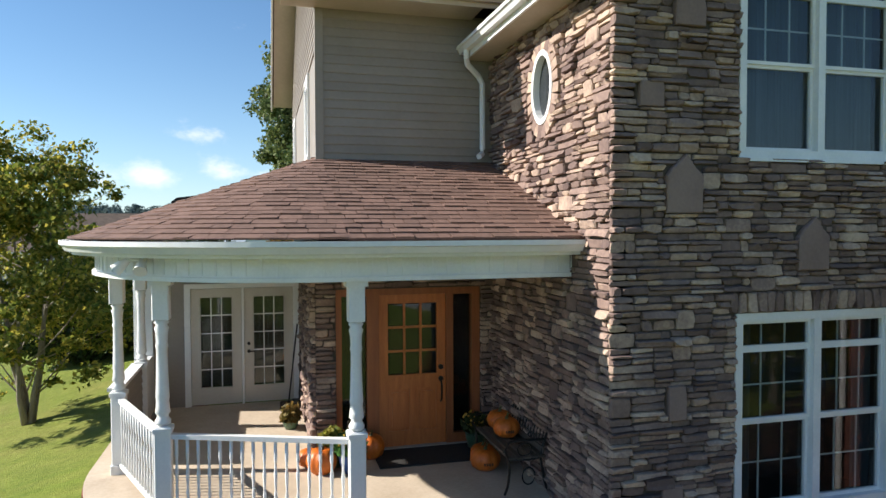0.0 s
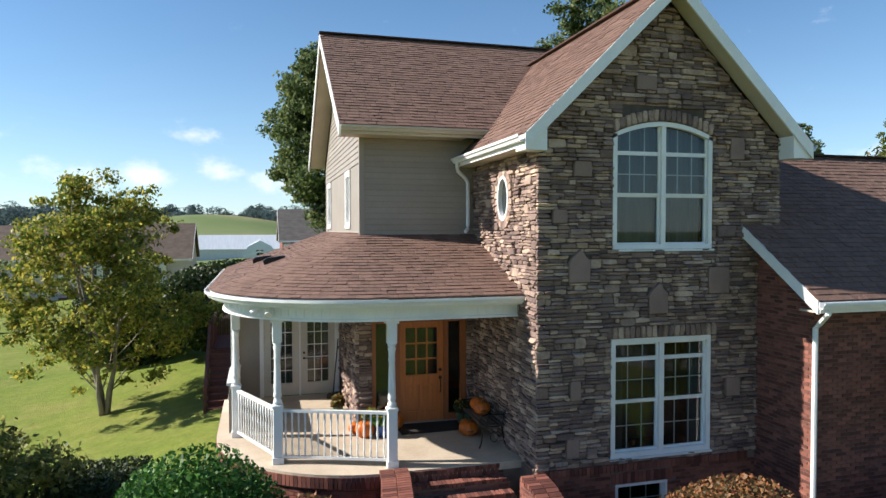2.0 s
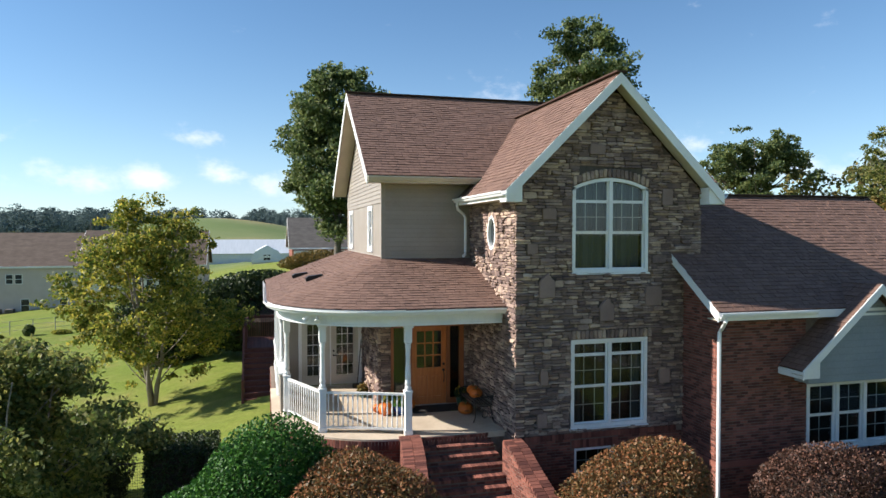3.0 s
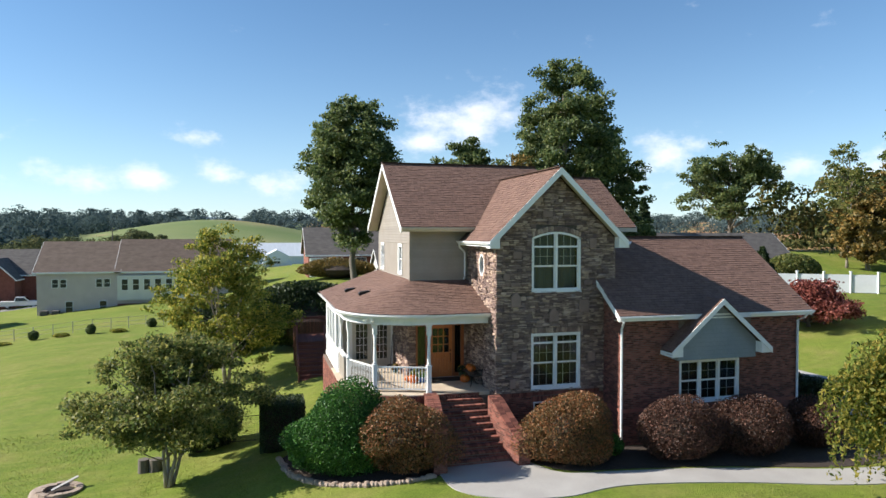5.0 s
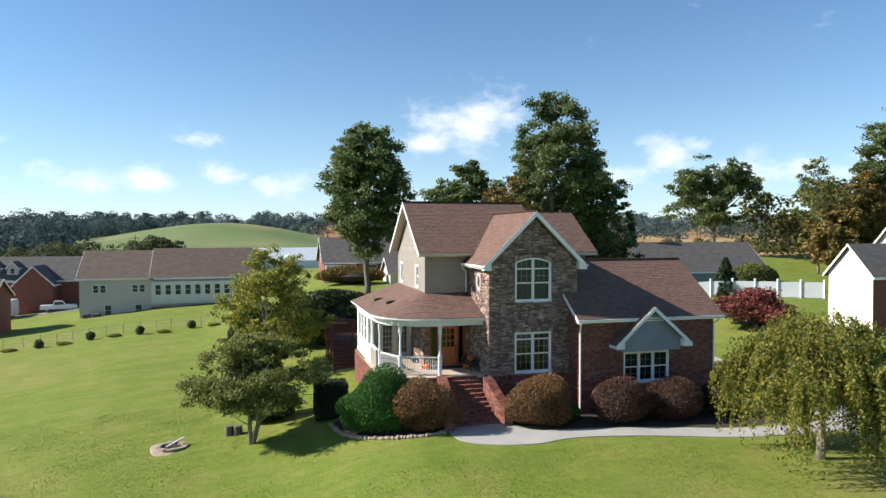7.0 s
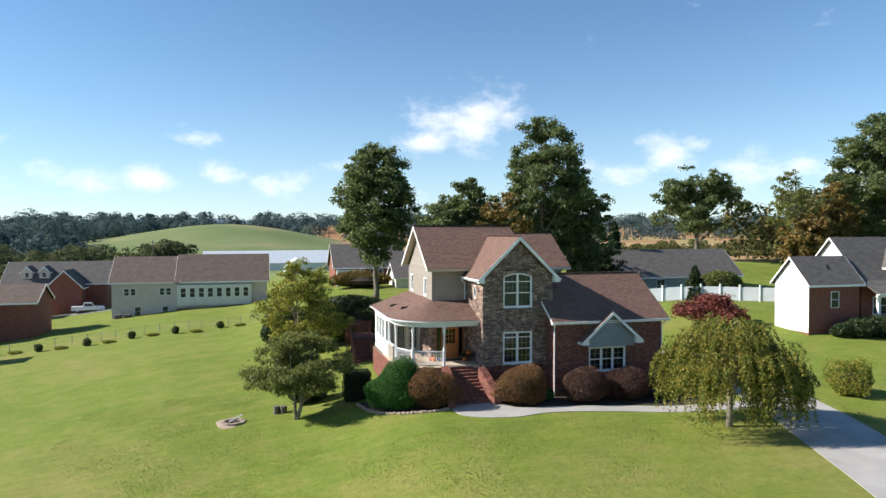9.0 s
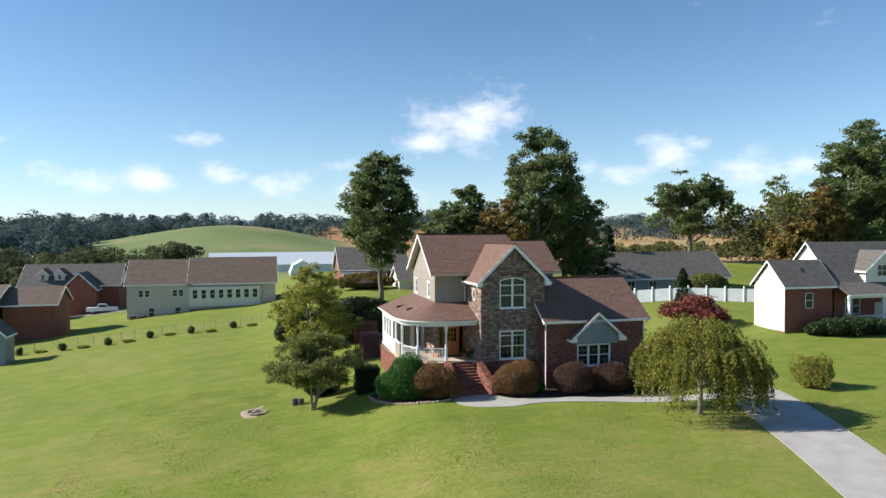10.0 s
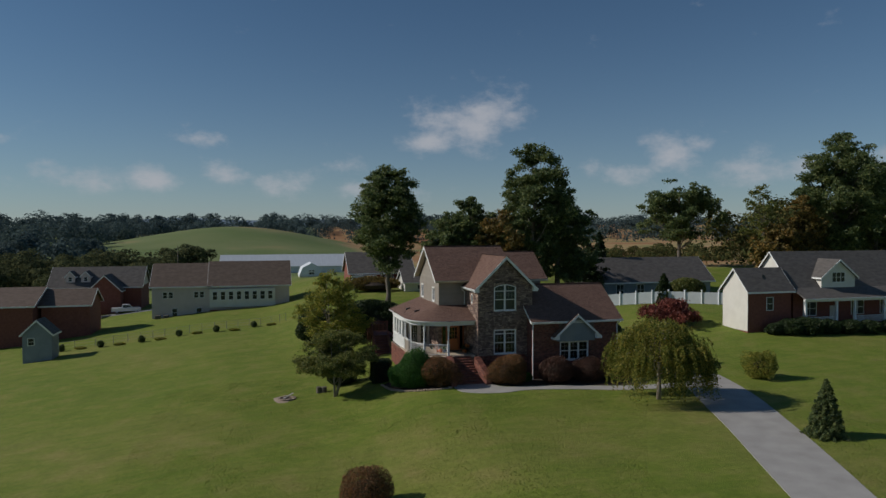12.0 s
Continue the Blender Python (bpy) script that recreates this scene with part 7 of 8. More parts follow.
def bench():
    """Iron-sided bench with dark slats, its back to the stone wall."""
    b = thing("bench", "weathered slatted bench with black iron scroll sides", "bench", at=(10.16, 11.45, FLOOR))
    for s in (-0.62, 0.62):
        e = Builder()
        e.tube([(-0.30, s, 0.0), (-0.26, s, 0.10), (-0.24, s, 0.25), (-0.25, s, 0.41)], 0.016, 7)
        e.tube([(0.24, s, 0.0), (0.20, s, 0.12), (0.17, s, 0.28), (0.15, s, 0.41), (0.20, s, 0.60), (0.27, s, 0.84)], 0.016, 7)
        e.tube([(-0.25, s, 0.41), (0.0, s, 0.395), (0.15, s, 0.41)], 0.014, 7)
        e.tube([(-0.25, s, 0.41), (-0.30, s, 0.52), (-0.24, s, 0.62), (-0.05, s, 0.63), (0.20, s, 0.62)], 0.016, 7)
        e.tube([(-0.05 + 0.09 * math.cos(t * 0.5), s, 0.52 + 0.075 * math.sin(t * 0.5)) for t in range(13)], 0.009, 6)
        e.tube([(0.0 + 0.08 * math.cos(t * 0.5), s, 0.20 + 0.10 * math.sin(t * 0.5)) for t in range(13)], 0.009, 6)
        part("side_frame", e, "iron", b, "black iron scrolled side")
    for i in range(5):
        x = -0.25 + i * 0.095
        part("seat_slat", Builder().cbox(x, x + 0.08, -0.65, 0.65, 0.415, 0.44, 0.006), "bench_wood", b)
    for z in (0.78, 0.50):
        part("back_slat", Builder().beam((0.15 + (z - 0.41) * 0.28, -0.65, z), (0.15 + (z - 0.41) * 0.28, 0.65, z), 0.022, 0.07), "bench_wood", b)
    lat = Builder()
    for i in range(14):
        y = -0.58 + i * 0.09
        lat.beam((0.19, y, 0.52), (0.24, y + 0.08, 0.76), 0.008, 0.012)
        lat.beam((0.19, y + 0.08, 0.52), (0.24, y, 0.76), 0.008, 0.012)
    part("back_lattice", lat, "iron", b)


bench()


def planter(x, y, mat, label, leaf, flowers=True, r=0.15, h=0.24):
    p = thing("planter", label, "planter", at=(x, y, FLOOR))
    part("pot", Builder().lathe([(r * 0.7, 0), (r * 0.95, h * 0.6), (r, h * 0.92), (r * 1.06, h), (r * 0.9, h), (r * 0.85, h * 0.85)], n=20), mat, p, smooth=True)
    pts = blob_points(420, (0, 0, h + 0.10), (r * 1.35, r * 1.35, 0.17), 0.1)
    part("plant", quads_mesh("plant", leaves(pts, 0.05, 0.1, 2.6), M[leaf]), None, p)
    if flowers:
        pts = blob_points(60, (0, 0, h + 0.17), (r * 1.3, r * 1.3, 0.13), 0.7)
        part("flowers", quads_mesh("flowers", leaves(pts, 0.045, 0.2, 1.0), M["petal"]), None, p, "small pale flowers")


planter(10.06, 12.55, "green_pot", "green glazed pot of small flowers beside the bench", "leaf_dark")
planter(8.22, 12.1, "blue_pot", "blue glazed pot with pansies behind the railing", "leaf_laurel", r=0.16)
planter(8.02, 12.35, "green_pot", "pot of yellow-green grass behind the railing", "leaf_yellow", False)
planter(7.55, 14.2, "green_pot", "low pot of dry grass at the stone corner", "leaf_autumn", False, 0.12, 0.12)
mt = Builder().cbox(8.6, 10.05, 12.05, 12.80, FLOOR, FLOOR + 0.018, 0.006)
single("door_mat", mt, "mat", "black fibre mat before the front door", "door mat")
bm_ = thing("broom", "black long-handled broom leaning on the doors", "broom", at=(7.62, 15.55, FLOOR))
part("handle", Builder().tube([(-0.05, -0.10, 0.12), (0.12, 0.25, 1.42)], 0.013, 8), "iron", bm_)
part("head", Builder().cbox(-0.20, 0.12, -0.16, -0.06, 0.0, 0.13, 0.02), "iron", bm_)
bm2 = thing("dust_pan", "black upright dust pan on a long handle", "dust pan", at=(7.74, 15.35, FLOOR))
part("handle", Builder().tube([(0, 0, 0.1), (0.06, 0.38, 1.2)], 0.011, 8), "iron", bm2)
part("pan", Builder().cbox(-0.14, 0.14, -0.14, 0.12, 0.0, 0.16, 0.02), "iron", bm2)

# ---- the deck behind ----
deck = thing("deck", "red-brown stained wooden deck with a stair", "deck")
DZ = 2.95
for i in range(16):
    part("deck_board", Builder().cbox(3.95 + i * 0.145, 3.95 + i * 0.145 + 0.138, 26.0, 29.4, DZ - 0.035, DZ, 0.006), "deck_wood", deck)
for x, y in ((4.0, 26.05), (4.0, 29.3), (6.2, 26.05), (6.2, 29.3), (4.0, 27.7)):
    part("deck_post", Builder().cbox(x - 0.06, x + 0.06, y - 0.06, y + 0.06, 0.2, DZ + 1.02, 0.01), "deck_wood", deck)
part("top_rail", Builder().beam((4.0, 26.0, DZ + 1.0), (4.0, 29.4, DZ + 1.0), 0.14, 0.04), "deck_wood", deck)
part("top_rail", Builder().beam((4.0, 29.3, DZ + 1.0), (6.3, 29.3, DZ + 1.0), 0.04, 0.14), "deck_wood", deck)
part("rim_board", Builder().box(3.93, 6.3, 25.95, 26.0, DZ - 0.28, DZ - 0.04), "deck_wood", deck)
for i in range(24):
    y = 26.15 + i * 0.133
    part("baluster", Builder().box(3.97, 4.03, y, y + 0.035, DZ, DZ + 0.98), "deck_wood", deck)
    part("baluster", Builder().box(4.1 + i * 0.09, 4.135 + i * 0.09, 29.27, 29.33, DZ, DZ + 0.98), "deck_wood", deck)
for i in range(9):
    z, y = DZ - (i + 1) * 0.19, 26.0 - (i + 1) * 0.28
    part("stair_tread", Builder().cbox(3.95, 5.55, y, y + 0.30, z - 0.04, z, 0.006), "deck_wood", deck)
    part("stair_riser", Builder().box(4.0, 5.5, y + 0.27, y + 0.295, z - 0.002, z + 0.15), "deck_wood", deck)
for x in (3.95, 5.55):
    part("stringer", Builder().beam((x, 26.0, DZ - 0.15), (x, 23.3, DZ - 1.95), 0.045, 0.28), "deck_wood", deck)
    part("stair_rail", Builder().beam((x, 26.0, DZ + 0.92), (x, 23.3, DZ - 0.92), 0.09, 0.05), "deck_wood", deck)
    part("deck_post", Builder().cbox(x - 0.055, x + 0.055, 23.25, 23.36, 0.6, DZ - 0.85, 0.01), "deck_wood", deck)
    for i in range(7):
        y = 25.85 - i * 0.36
        zt = DZ + 0.92 - (26.0 - y) * (1.84 / 2.7)
        part("baluster", Builder().box(x - 0.02, x + 0.02, y, y + 0.035, zt - 0.92, zt), "deck_wood", deck)

# ---- yard ----
gate = thing("wire_gate", "low dark metal wire gate between shrubs", "gate", at=(1.2, 15.0, 0))
gz = ground_z(1.2, 15.0)
for a, b in (((-0.72, 0, gz), (-0.72, 0, gz + 1.25)), ((0.75, 0, gz), (0.75, 0, gz + 1.25))):
    part("gate_post", Builder().tube([a, b], 0.03, 8), "iron", gate)
for z in (0.12, 1.15):
    part("gate_rail", Builder().tube([(-0.68, 0, gz + z), (0.71, 0, gz + z)], 0.018, 8), "iron", gate)
mesh_b = Builder()
for i in range(22):
    mesh_b.tube([(-0.66 + i * 0.062, 0, gz + 0.12), (-0.66 + i * 0.062, 0, gz + 1.15)], 0.0035, 4, False)
for i in range(12):
    mesh_b.tube([(-0.68, 0, gz + 0.18 + i * 0.08), (0.71, 0, gz + 0.18 + i * 0.08)], 0.0035, 4, False)
part("wire_mesh", mesh_b, "iron", gate)
for sx, sy, r, h in ((-2.55, 14.3, 0.22, 0.55), (-2.1, 14.2, 0.24, 0.50)):
    z = ground_z(sx, sy) - 0.03
    st = thing("tree_stump", "upright grey cut log on the lawn", "stump", "two cut logs", at=(sx, sy, z))
    part("log", Builder().lathe([(r * 1.06, 0), (r, h * 0.4), (r * 0.98, h - 0.02), (r * 0.93, h)], n=16, wobble=lambda a: 1 + 0.05 * math.sin(a * 5)), "bark", st)
fz = ground_z(-5.3, 13.4)
pit = thing("fire_pit", "low round stone fire pit with a plank", "fire pit", at=(-5.3, 13.4, fz))
for i in range(16):
    a0, a1 = 2 * math.pi * i / 16 + 0.015, 2 * math.pi * (i + 1) / 16 - 0.015
    q = [(r * math.cos(a), r * math.sin(a), -0.03) for r, a in ((0.55, a0), (0.78, a0), (0.78, a1), (0.55, a1))]
    part("ring_stone", Builder().prism(q, (0, 0, 0.17 + rng.uniform(-0.02, 0.02))), "stone_ring", pit)
part("ash_bed", Builder().lathe([(0.56, -0.02), (0.50, 0.03), (0.1, 0.05)], n=18), "mulch", pit)
part("plank", Builder().beam((-0.25, -0.1, 0.12), (0.55, 0.35, 0.42), 0.16, 0.03), "concrete", pit, "pale weathered plank")
part("dirt_ring", Builder().lathe([(1.15, -0.02), (1.05, 0.012), (0.7, 0.02)], n=24, wobble=lambda a: 1 + 0.12 * math.sin(a * 3 + 1)), "stone_ring", pit)
edge_pts = smooth_line([(2.6, 11.6), (3.0, 9.4), (4.2, 7.6), (6.0, 6.7), (7.4, 6.85)])
bed = thing("bed_edging", "rough grey stones round the shrub bed", "edging stones")
for k in range(0, len(edge_pts) - 1):
    for m in range(2):
        px = edge_pts[k][0] + (edge_pts[k + 1][0] - edge_pts[k][0]) * m / 2
        py = edge_pts[k][1] + (edge_pts[k + 1][1] - edge_pts[k][1]) * m / 2
        r = rng.uniform(0.08, 0.15)
        o = part("edging_stone", Builder().lathe([(r * 0.8, -0.03), (r, r * 0.35), (r * 0.75, r * 0.8), (r * 0.2, r)], n=7, wobble=lambda a, s=rng.uniform(0, 6): 1 + 0.22 * math.sin(a * 2 + s)), "stone_ring", bed)
        o.location = (px + rng.uniform(-0.04, 0.04), py, ground_z(px, py))
# wire fence across the lawn
wf = thing("wire_fence", "thin wire fence on grey posts across the lawn", "fence")
fpts = [(-4, 60.4), (-11, 59.6), (-19.5, 59.2), (-28, 59.4), (-40, 61.0)]
line = smooth_line(fpts, 5)
for x, y in line:
    z = ground_z(x, y)
    part("fence_post", Builder().tube([(x, y, z - 0.1), (x, y, z + 1.15)], 0.035, 6), "fence_wire", wf)
for h in (0.3, 0.7, 1.1):
    part("fence_wire", Builder().tube([(x, y, ground_z(x, y) + h) for x, y in line], 0.014, 5), "fence_wire", wf)


# ---- neighbouring houses ----
def far_window(parent, place, u0, u1, v0, v1, cols=1, rows=2, frame="white"):
    """A small framed window with glass, set in a wall."""
    w = thing("window", "", "")
    w.parent = parent
    f = Builder()
    t = 0.07
    for a, b, c, d in ((u0, u0 + t, v0, v1), (u1 - t, u1, v0, v1), (u0 + t, u1 - t, v0, v0 + t), (u0 + t, u1 - t, v1 - t, v1)):
        slab(f, place, a, b, c, d, 0.0, 0.06)
    for i in range(1, cols):
        m = u0 + (u1 - u0) * i / cols
        slab(f, place, m - 0.03, m + 0.03, v0 + t, v1 - t, 0.0, 0.05)
    for i in range(1, rows):
        m = v0 + (v1 - v0) * i / rows
        slab(f, place, u0 + t, u1 - t, m - 0.025, m + 0.025, 0.0, 0.045)
    part("window_frame", f, frame, w)
    g = Builder()
    slab(g, place, u0 + t, u1 - t, v0 + t, v1 - t, 0.004, 0.015)
    part("pane", g, "window_dark", w)


def block(parent, x0, x1, y0, y1, z0, eave, ridge, wall_mat, roof_mat, over=0.4, axis="x", trim="white", gable_mat=None):
    """A walled block under a gabled roof with overhangs and fascia."""
    part("wall", Builder().box(x0, x1, y0, y1, z0, eave), wall_mat, parent)
    t = 0.16
    if axis == "x":
        ym = (y0 + y1) / 2
        for x in (x0, x1 - 0.15):
            part("gable", Builder().prism([(x, y0, eave), (x, y1, eave), (x, ym, ridge - 0.05)], (0.15, 0, 0)), gable_mat or wall_mat, parent)
        s = (ridge - eave) / (ym - y0)
        for sy, ye in ((-1, y0 - over), (1, y1 + over)):
            ez = eave - over * s
            r = Builder().prism([(x0 - over, ye, ez), (x1 + over, ye, ez), (x1 + over, ym, ridge), (x0 - over, ym, ridge)], (0, 0, t))
            part("roof", r, roof_mat, parent)
            part("fascia", Builder().box(x0 - over, x1 + over, ye - 0.03 if sy < 0 else ye, ye if sy < 0 else ye + 0.03, ez - 0.06, ez + t), trim, parent)
            for xe, px in ((x0 - over, -0.04), (x1 + over, 0.04)):
                part("rake_board", Builder().prism([(xe, ye, ez - 0.08), (xe, ym, ridge - 0.08), (xe, ym, ridge + t), (xe, ye, ez + t)], (px, 0, 0)), trim, parent)
    else:
        xm = (x0 + x1) / 2
        for y in (y0, y1 - 0.15):
            part("gable", Builder().prism([(x0, y, eave), (x1, y, eave), (xm, y, ridge - 0.05)], (0, 0.15, 0)), gable_mat or wall_mat, parent)
        s = (ridge - eave) / (xm - x0)
        for sx, xe in ((-1, x0 - over), (1, x1 + over)):
            ez = eave - over * s
            r = Builder().prism([(xe, y0 - over, ez), (xe, y1 + over, ez), (xm, y1 + over, ridge), (xm, y0 - over, ridge)], (0, 0, t))
            part("roof", r, roof_mat, parent)
            part("rake_board", Builder().prism([(xe, y0 - over, ez - 0.10), (xm, y0 - over, ridge - 0.10), (xm, y0 - over, ridge + t), (xe, y0 - over, ez + t)], (0, -0.04, 0)), trim, parent)
            part("fascia", Builder().box(xe - 0.03 if sx < 0 else xe, xe if sx < 0 else xe + 0.03, y0 - over, y1 + over, ez - 0.06, ez + t), trim, parent)


nb = thing("neighbour_house", "long two-storey grey-tan house with a brown roof", "house")
block(nb, -27.0, -17.0, 86.5, 96.5, -3.0, 4.2, 8.0, "tan_siding", "brown_roof")
block(nb, -17.0, -2.6, 86.5, 96.5, -3.0, 4.2, 8.3, "tan_siding", "brown_roof")
part("porch_base", Builder().box(-17.0, -5.2, 86.0, 86.5, -1.4, -0.4), "far_brick", nb)
part("sunroom_wall", Builder().box(-17.0, -5.2, 85.9, 86.49, 0.1, 3.5), "cream_siding", nb)
for i in range(8):
    far_window(nb, front(85.9), -16.5 + i * 1.42, -15.6 + i * 1.42, 1.45, 3.05)
for u in (-25.2, -24.2, -19.8, -18.8):
    far_window(nb, front(86.5), u, u + 0.85, 1.9, 3.1)
for u in (-23.6, -19.4):
    far_window(nb, front(86.5), u, u + 1.0, -1.5, 0.1)
part("retaining_wall", Builder().box(-23, -4, 84.2, 84.6, -3, -1.4), "stone_ring", nb)
for u in (-26.3, -24.9):
    part("air_unit", Builder().cbox(u, u + 0.9, 85.0, 85.9, -2.6, -1.0, 0.05), "grey_roof", nb)

gh = thing("neighbour_house", "grey-roofed house with brick wall and white windows", "house")
block(gh, 8.4, 20.5, 81.0, 91.0, 2.5, 6.4, 10.0, "far_brick", "grey_roof")
part("glazed_bay", Builder().box(8.6, 13.2, 80.2, 81.0, 3.2, 5.9), "white", gh)
for i in range(4):
    far_window(gh, front(80.2), 8.8 + i * 1.1, 9.7 + i * 1.1, 4.0, 5.6)
far_window(gh, front(81.0), 14.2, 16.6, 4.2, 5.9, 3, 2)
gg = thing("garage", "small grey-roofed pale garage", "garage")
block(gg, 17.3, 23.6, 73.5, 79.5, 2.0, 5.0, 7.0, "cream_siding", "grey_roof")
far_window(gg, front(73.5), 19.6, 22.0, 3.6, 4.5, 3, 1)

lf = thing("neighbour_house", "low brick house with dormers and dark roof", "house")
block(lf, -51.0, -33.0, 112.0, 122.0, -5.0, 2.5, 6.4, "far_brick", "grey_roof", gable_mat="tan_siding")
block(lf, -42.5, -36.5, 108.5, 116.0, -5.0, 2.0, 5.0, "far_brick", "grey_roof", axis="y")
for x in (-48.0, -45.0):
    block(lf, x, x + 1.8, 113.0, 117.0, 3.2, 4.7, 5.7, "tan_siding", "grey_roof", over=0.2, axis="y")
    far_window(lf, front(113.0), x + 0.5, x + 1.3, 3.6, 4.6)
lb = thing("neighbour_house", "brick ranch house with brown roof", "house")
block(lb, -41.5, -34.5, 74.5, 82.0, -5.0, 2.4, 4.6, "far_brick", "brown_roof")
block(lb, -52.0, -42.0, 72.0, 84.0, -5.0, 2.6, 5.0, "far_brick", "brown_roof")
sh = thing("shed", "small blue-grey shed with dark roof", "shed")
block(sh, -37.2, -33.8, 52.0, 55.0, -4.5, 0.9, 2.6, "blue_siding", "grey_roof", over=0.25, axis="y")
far_window(sh, front(52.0), -36.6, -35.8, -0.6, 0.4)
bn = thing("barn", "long low farm shed with a pale metal roof", "barn")
block(bn, -22.0, 24.0, 198.0, 212.0, -3.0, 2.2, 6.0, "white", "metal_roof")
bs = thing("barn", "small pale blue gambrel barn", "barn")
block(bs, 3.4, 8.2, 150.0, 157.0, -2.0, 2.6, 3.4, "cream_siding", "grey_roof", over=0.1, axis="y")
part("gambrel", Builder().prism([(3.2, 149.9, 2.4), (3.9, 149.9, 4.2), (5.8, 149.9, 5.2), (7.7, 149.9, 4.2), (8.4, 149.9, 2.4)], (0, 7.2, 0)), "fence_white", bs, "pale gambrel front")
far_window(bs, front(149.9), 5.2, 6.4, 2.7, 3.7, 2, 2)
bs.scale = (1.35, 1.35, 1.35)
bs.location = (-2.03, -52.5, -1.7)

bh = thing("neighbour_house", "blue-grey ranch house with a weathered brown roof", "house")
block(bh, 49.5, 71.0, 60.0, 69.0, 1.0, 5.5, 9.2, "blue_siding", "grey_roof", over=0.6, gable_mat="cream_siding")
for u in (52.0, 56.0, 63.0, 67.5):
    far_window(bh, front(60.0), u, u + 1.5, 2.8, 4.8, 2)
far_window(bh, west(49.5), 63.0, 65.0, 2.8, 4.8, 2)
wfn = thing("privacy_fence", "white vinyl fence with capped posts", "fence")
for i in range(10):
    xa, ya = 54.5 - i * 1.85, 32.5 + i * 1.12
    xb, yb = xa - 1.85, ya + 1.12
    z, z2 = ground_z(xa, ya) + 0.05, ground_z(xb, yb) + 0.05
    part("fence_panel", Builder().prism([(xa, ya, z), (xb, yb, z2), (xb, yb, z2 + 1.6), (xa, ya, z + 1.6)], (0.03, 0.045, 0)), "fence_white", wfn)
    p = Builder().cbox(xa - 0.08, xa + 0.08, ya - 0.08, ya + 0.08, z - 0.1, z + 1.8, 0.01)
    p.cbox(xa - 0.11, xa + 0.11, ya - 0.11, ya + 0.11, z + 1.8, z + 1.88, 0.01)
    part("fence_post", p, "fence_white", wfn)

rh = thing("neighbour_house", "white-gabled brick house with grey roof and porch", "house")
block(rh, 49.8, 56.5, 24.0, 28.9, -1.2, 5.7, 8.3, "far_brick", "grey_roof")
part("siding_wall", Builder().prism([(49.78, 24.0, 0.3), (49.78, 28.9, 0.3), (49.78, 28.9, 5.7), (49.78, 26.45, 8.1), (49.78, 24.0, 5.7)], (-0.06, 0, 0)), "cream_siding", rh, "sunlit cream gable wall")
block(rh, 57.4, 84.0, 24.6, 32.7, -1.2, 5.9, 10.4, "far_brick", "grey_roof", gable_mat="cream_siding")
part("porch_floor", Builder().box(57.6, 84.0, 22.5, 24.6, -1.2, 1.0), "far_brick", rh)
part("porch_roof", Builder().prism([(57.0, 22.1, 4.35), (84.4, 22.1, 4.35), (84.4, 24.3, 5.62), (57.0, 24.3, 5.62)], (0, 0, 0.16)), "grey_roof", rh)
part("porch_beam", Builder().box(57.2, 84.0, 22.35, 22.6, 4.05, 4.38), "white", rh)
part("gutter", Builder().box(57.0, 84.4, 22.0, 22.1, 4.33, 4.5), "gutter", rh)
for x in (57.5, 62.5, 65.5, 70.5, 75.5):
    part("porch_post", Builder().cbox(x - 0.15, x + 0.15, 22.4, 22.7, 1.0, 4.06, 0.02), "white", rh)
for a, b in ((57.6, 62.4), (65.6, 70.4), (70.6, 75.4)):
    part("porch_rail", Builder().beam((a, 22.55, 2.0), (b, 22.55, 2.0), 0.08, 0.06), "white", rh)
    part("porch_rail", Builder().beam((a, 22.55, 1.2), (b, 22.55, 1.2), 0.06, 0.05), "white", rh)
    for i in range(int((b - a) / 0.16)):
        part("baluster", Builder().box(a + 0.05 + i * 0.16, a + 0.09 + i * 0.16, 22.53, 22.57, 1.22, 1.98), "white", rh)
far_window(rh, front(24.0), 52.6, 53.7, 2.9, 4.7)
for u in (59.0, 67.0, 72.0):
    far_window(rh, front(24.6), u, u + 2.2, 1.9, 3.9, 2)
part("door", Builder().box(63.4, 64.5, 24.52, 24.6, 1.0, 3.2), "cream", rh)
block(rh, 61.6, 67.2, 24.2, 29.0, 5.6, 7.2, 9.4, "cream_siding", "grey_roof", over=0.35, axis="y")
far_window(rh, front(24.2), 63.3, 65.5, 6.4, 7.8, 3, 2)
dish = Builder().lathe([(0.03, 0), (0.2, 0.03), (0.34, 0.10), (0.36, 0.11), (0.2, 0.05)], n=18)
do = part("satellite_dish", dish, "grey_roof", rh)
do.matrix_basis = pose(52.0, 23.9, 7.3, 65, 0, 15)

rh.scale = (0.837, 0.837, 0.837)
rh.location = (2.32, -2.69, 2.78)


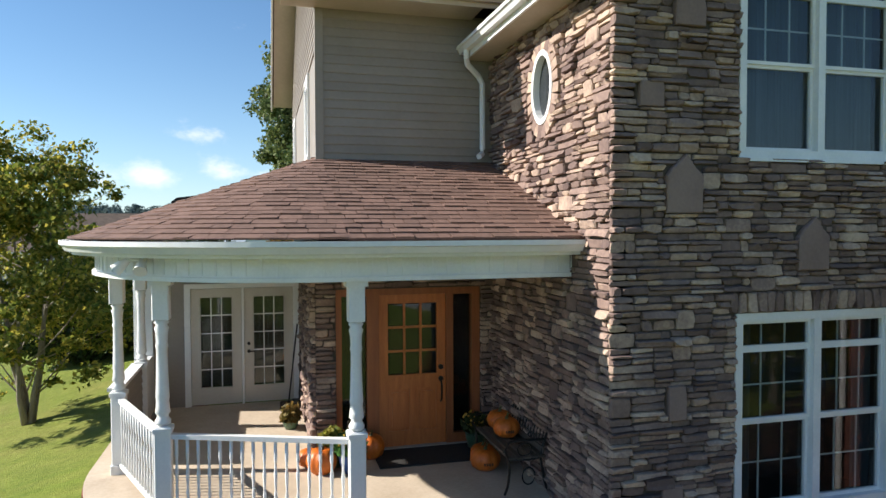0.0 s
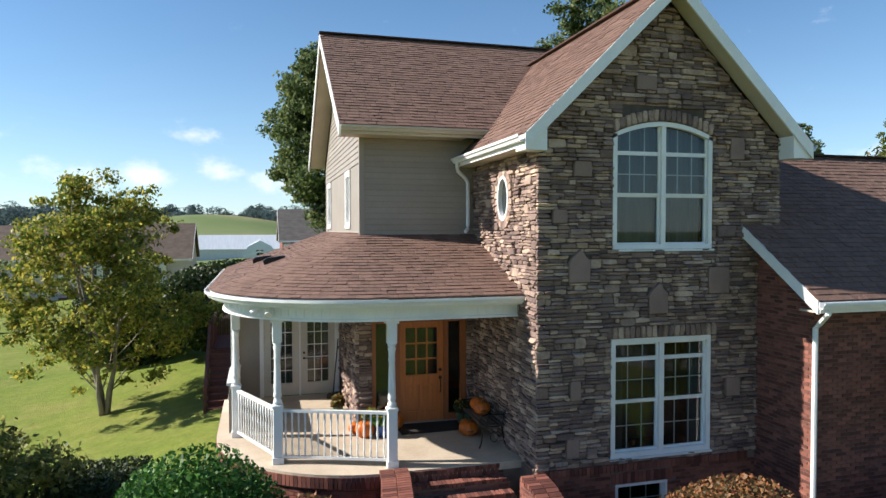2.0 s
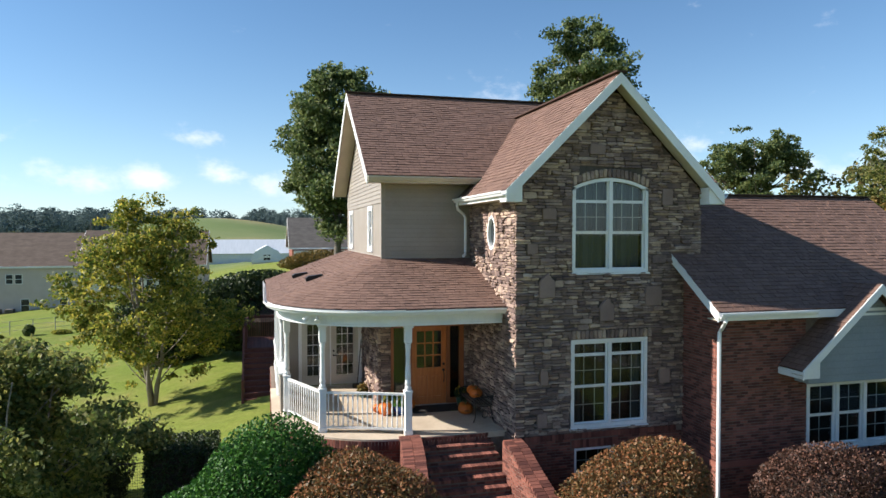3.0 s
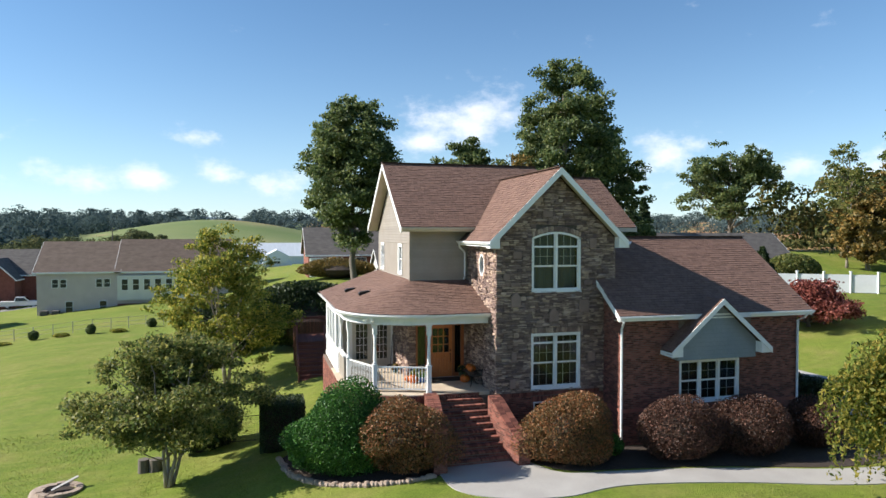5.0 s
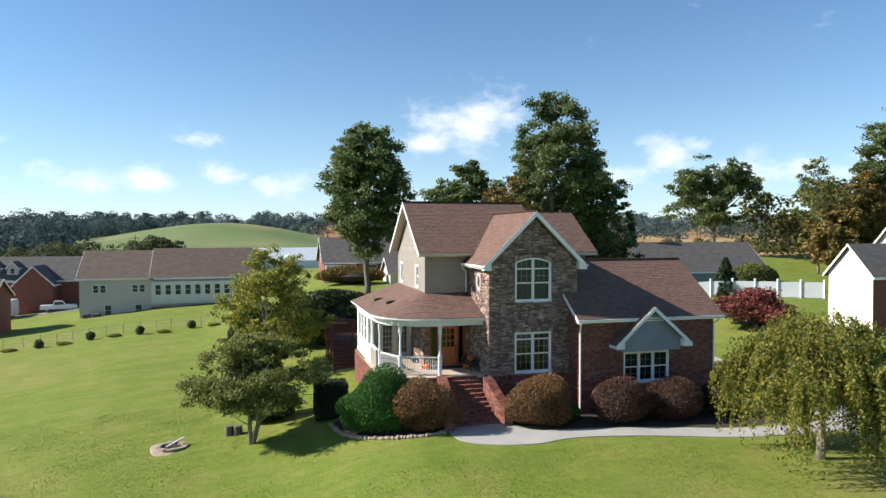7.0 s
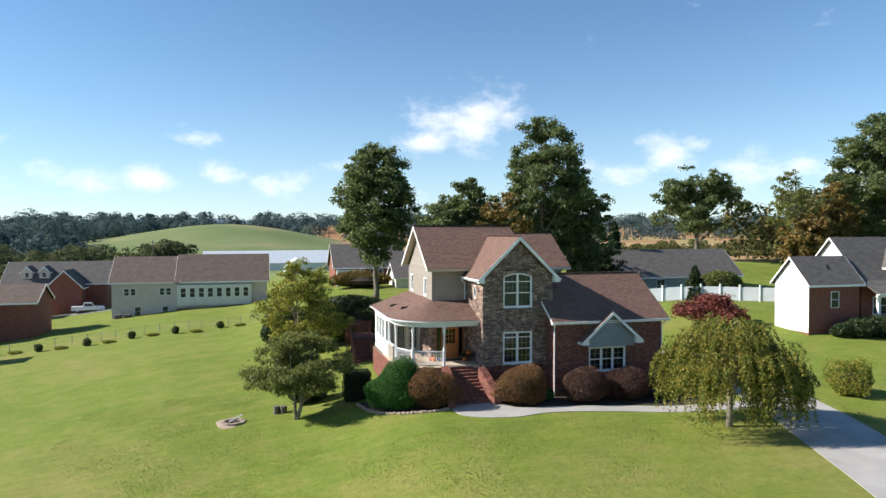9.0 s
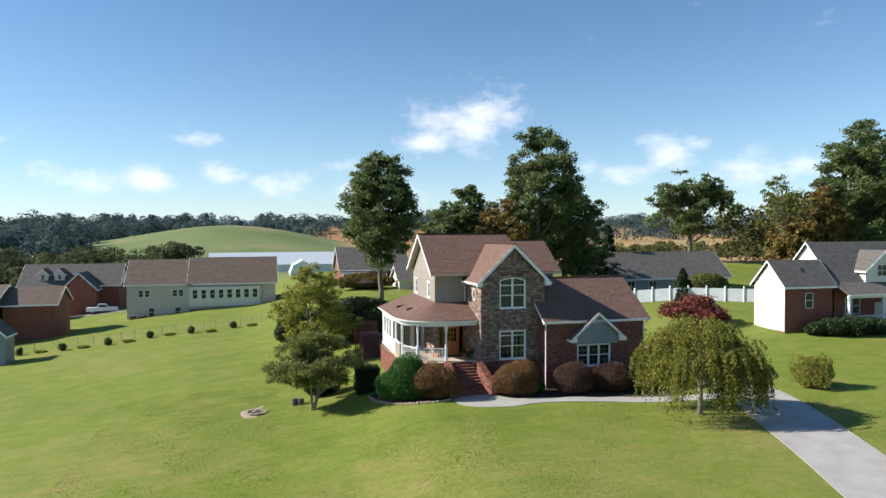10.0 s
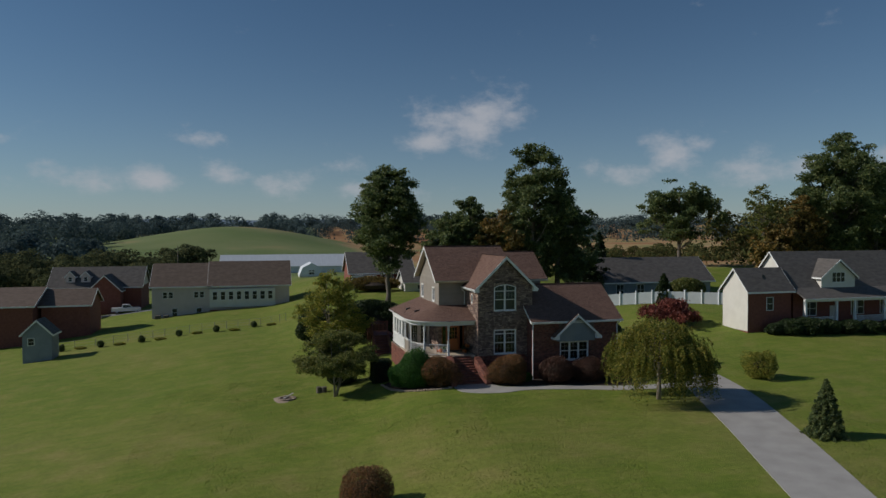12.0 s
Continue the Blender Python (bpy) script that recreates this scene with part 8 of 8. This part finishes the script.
def pickup(x, y, turn, label, mat="car_paint"):
    """A pickup truck with cab, bed, windows and wheels."""
    z = ground_z(x, y)
    c = thing("pickup_truck", label, "truck", "parked cars by the road", at=(x, y, z))
    c.rotation_euler = (0, 0, radians(turn))
    b = Builder().prism([(-2.8, -0.95, 0.45), (2.75, -0.95, 0.45), (2.8, -0.95, 0.85), (2.6, -0.95, 1.1), (1.3, -0.95, 1.15), (-2.75, -0.95, 1.15)], (0, 1.9, 0))
    part("body", b, mat, c)
    part("cab", Builder().prism([(-0.9, -0.85, 1.15), (1.3, -0.85, 1.15), (0.6, -0.8, 1.8), (-0.7, -0.8, 1.82)], (0, 1.65, 0)), mat, c)
    part("side_window", Builder().prism([(-0.7, -0.87, 1.2), (1.05, -0.87, 1.2), (0.5, -0.83, 1.7), (-0.6, -0.83, 1.72)], (0, 1.72, 0)), "window_dark", c)
    part("windshield", Builder().prism([(1.24, -0.75, 1.2), (1.24, 0.75, 1.2), (0.64, 0.7, 1.76), (0.64, -0.7, 1.76)], (0.03, 0, 0.02)), "window_dark", c)
    for wx in (-1.75, 1.8):
        for wy in (-0.92, 0.72):
            w = part("wheel", Builder().tube([(wx, wy, 0.38), (wx, wy + 0.2, 0.38)], 0.38, 18), "tyre", c)
            part("rim", Builder().tube([(wx, wy - 0.01, 0.38), (wx, wy + 0.21, 0.38)], 0.22, 14), "metal_roof", w)


pickup(-35.0, 106.5, 10, "white pickup truck parked on the road")
pickup(-39.5, 110.0, 10, "white pickup truck parked near a camper")
cm = thing("camper", "white camper trailer with dark windows", "camper", "parked cars by the road", at=(-42.5, 104.0, ground_z(-42.5, 104)))
part("body", Builder().cbox(-1.2, 1.2, -3.0, 3.0, 0.5, 3.1, 0.12), "car_paint", cm)
for yy in (-2.0, 0.5):
    part("side_window", Builder().box(-1.23, -1.19, yy, yy + 1.2, 1.6, 2.4), "window_dark", cm)
part("front_window", Builder().box(-0.8, 0.8, -3.03, -2.99, 1.7, 2.5), "window_dark", cm)
for yy in (-0.6, 0.4):
    part("wheel", Builder().tube([(-1.15, yy, 0.38), (-0.9, yy, 0.38)], 0.36, 14), "tyre", cm)
    part("wheel", Builder().tube([(0.9, yy, 0.38), (1.15, yy, 0.38)], 0.36, 14), "tyre", cm)
sheet("road", [(-60, 101), (-30, 104), (-28.5, 106.5), (-60, 108)], "asphalt", "grey side road by the houses", "road", 0.03, 3)
pole = thing("utility_pole", "wooden utility pole beyond the houses", "pole", at=(-30.0, 150.0, ground_z(-30, 150)))
part("pole", Builder().tube([(0, 0, -0.2), (0, 0, 12.5)], [0.16, 0.10], 8), "bark", pole)
part("crossarm", Builder().beam((-1.1, 0, 11.8), (1.1, 0, 11.8), 0.1, 0.12), "bark", pole)
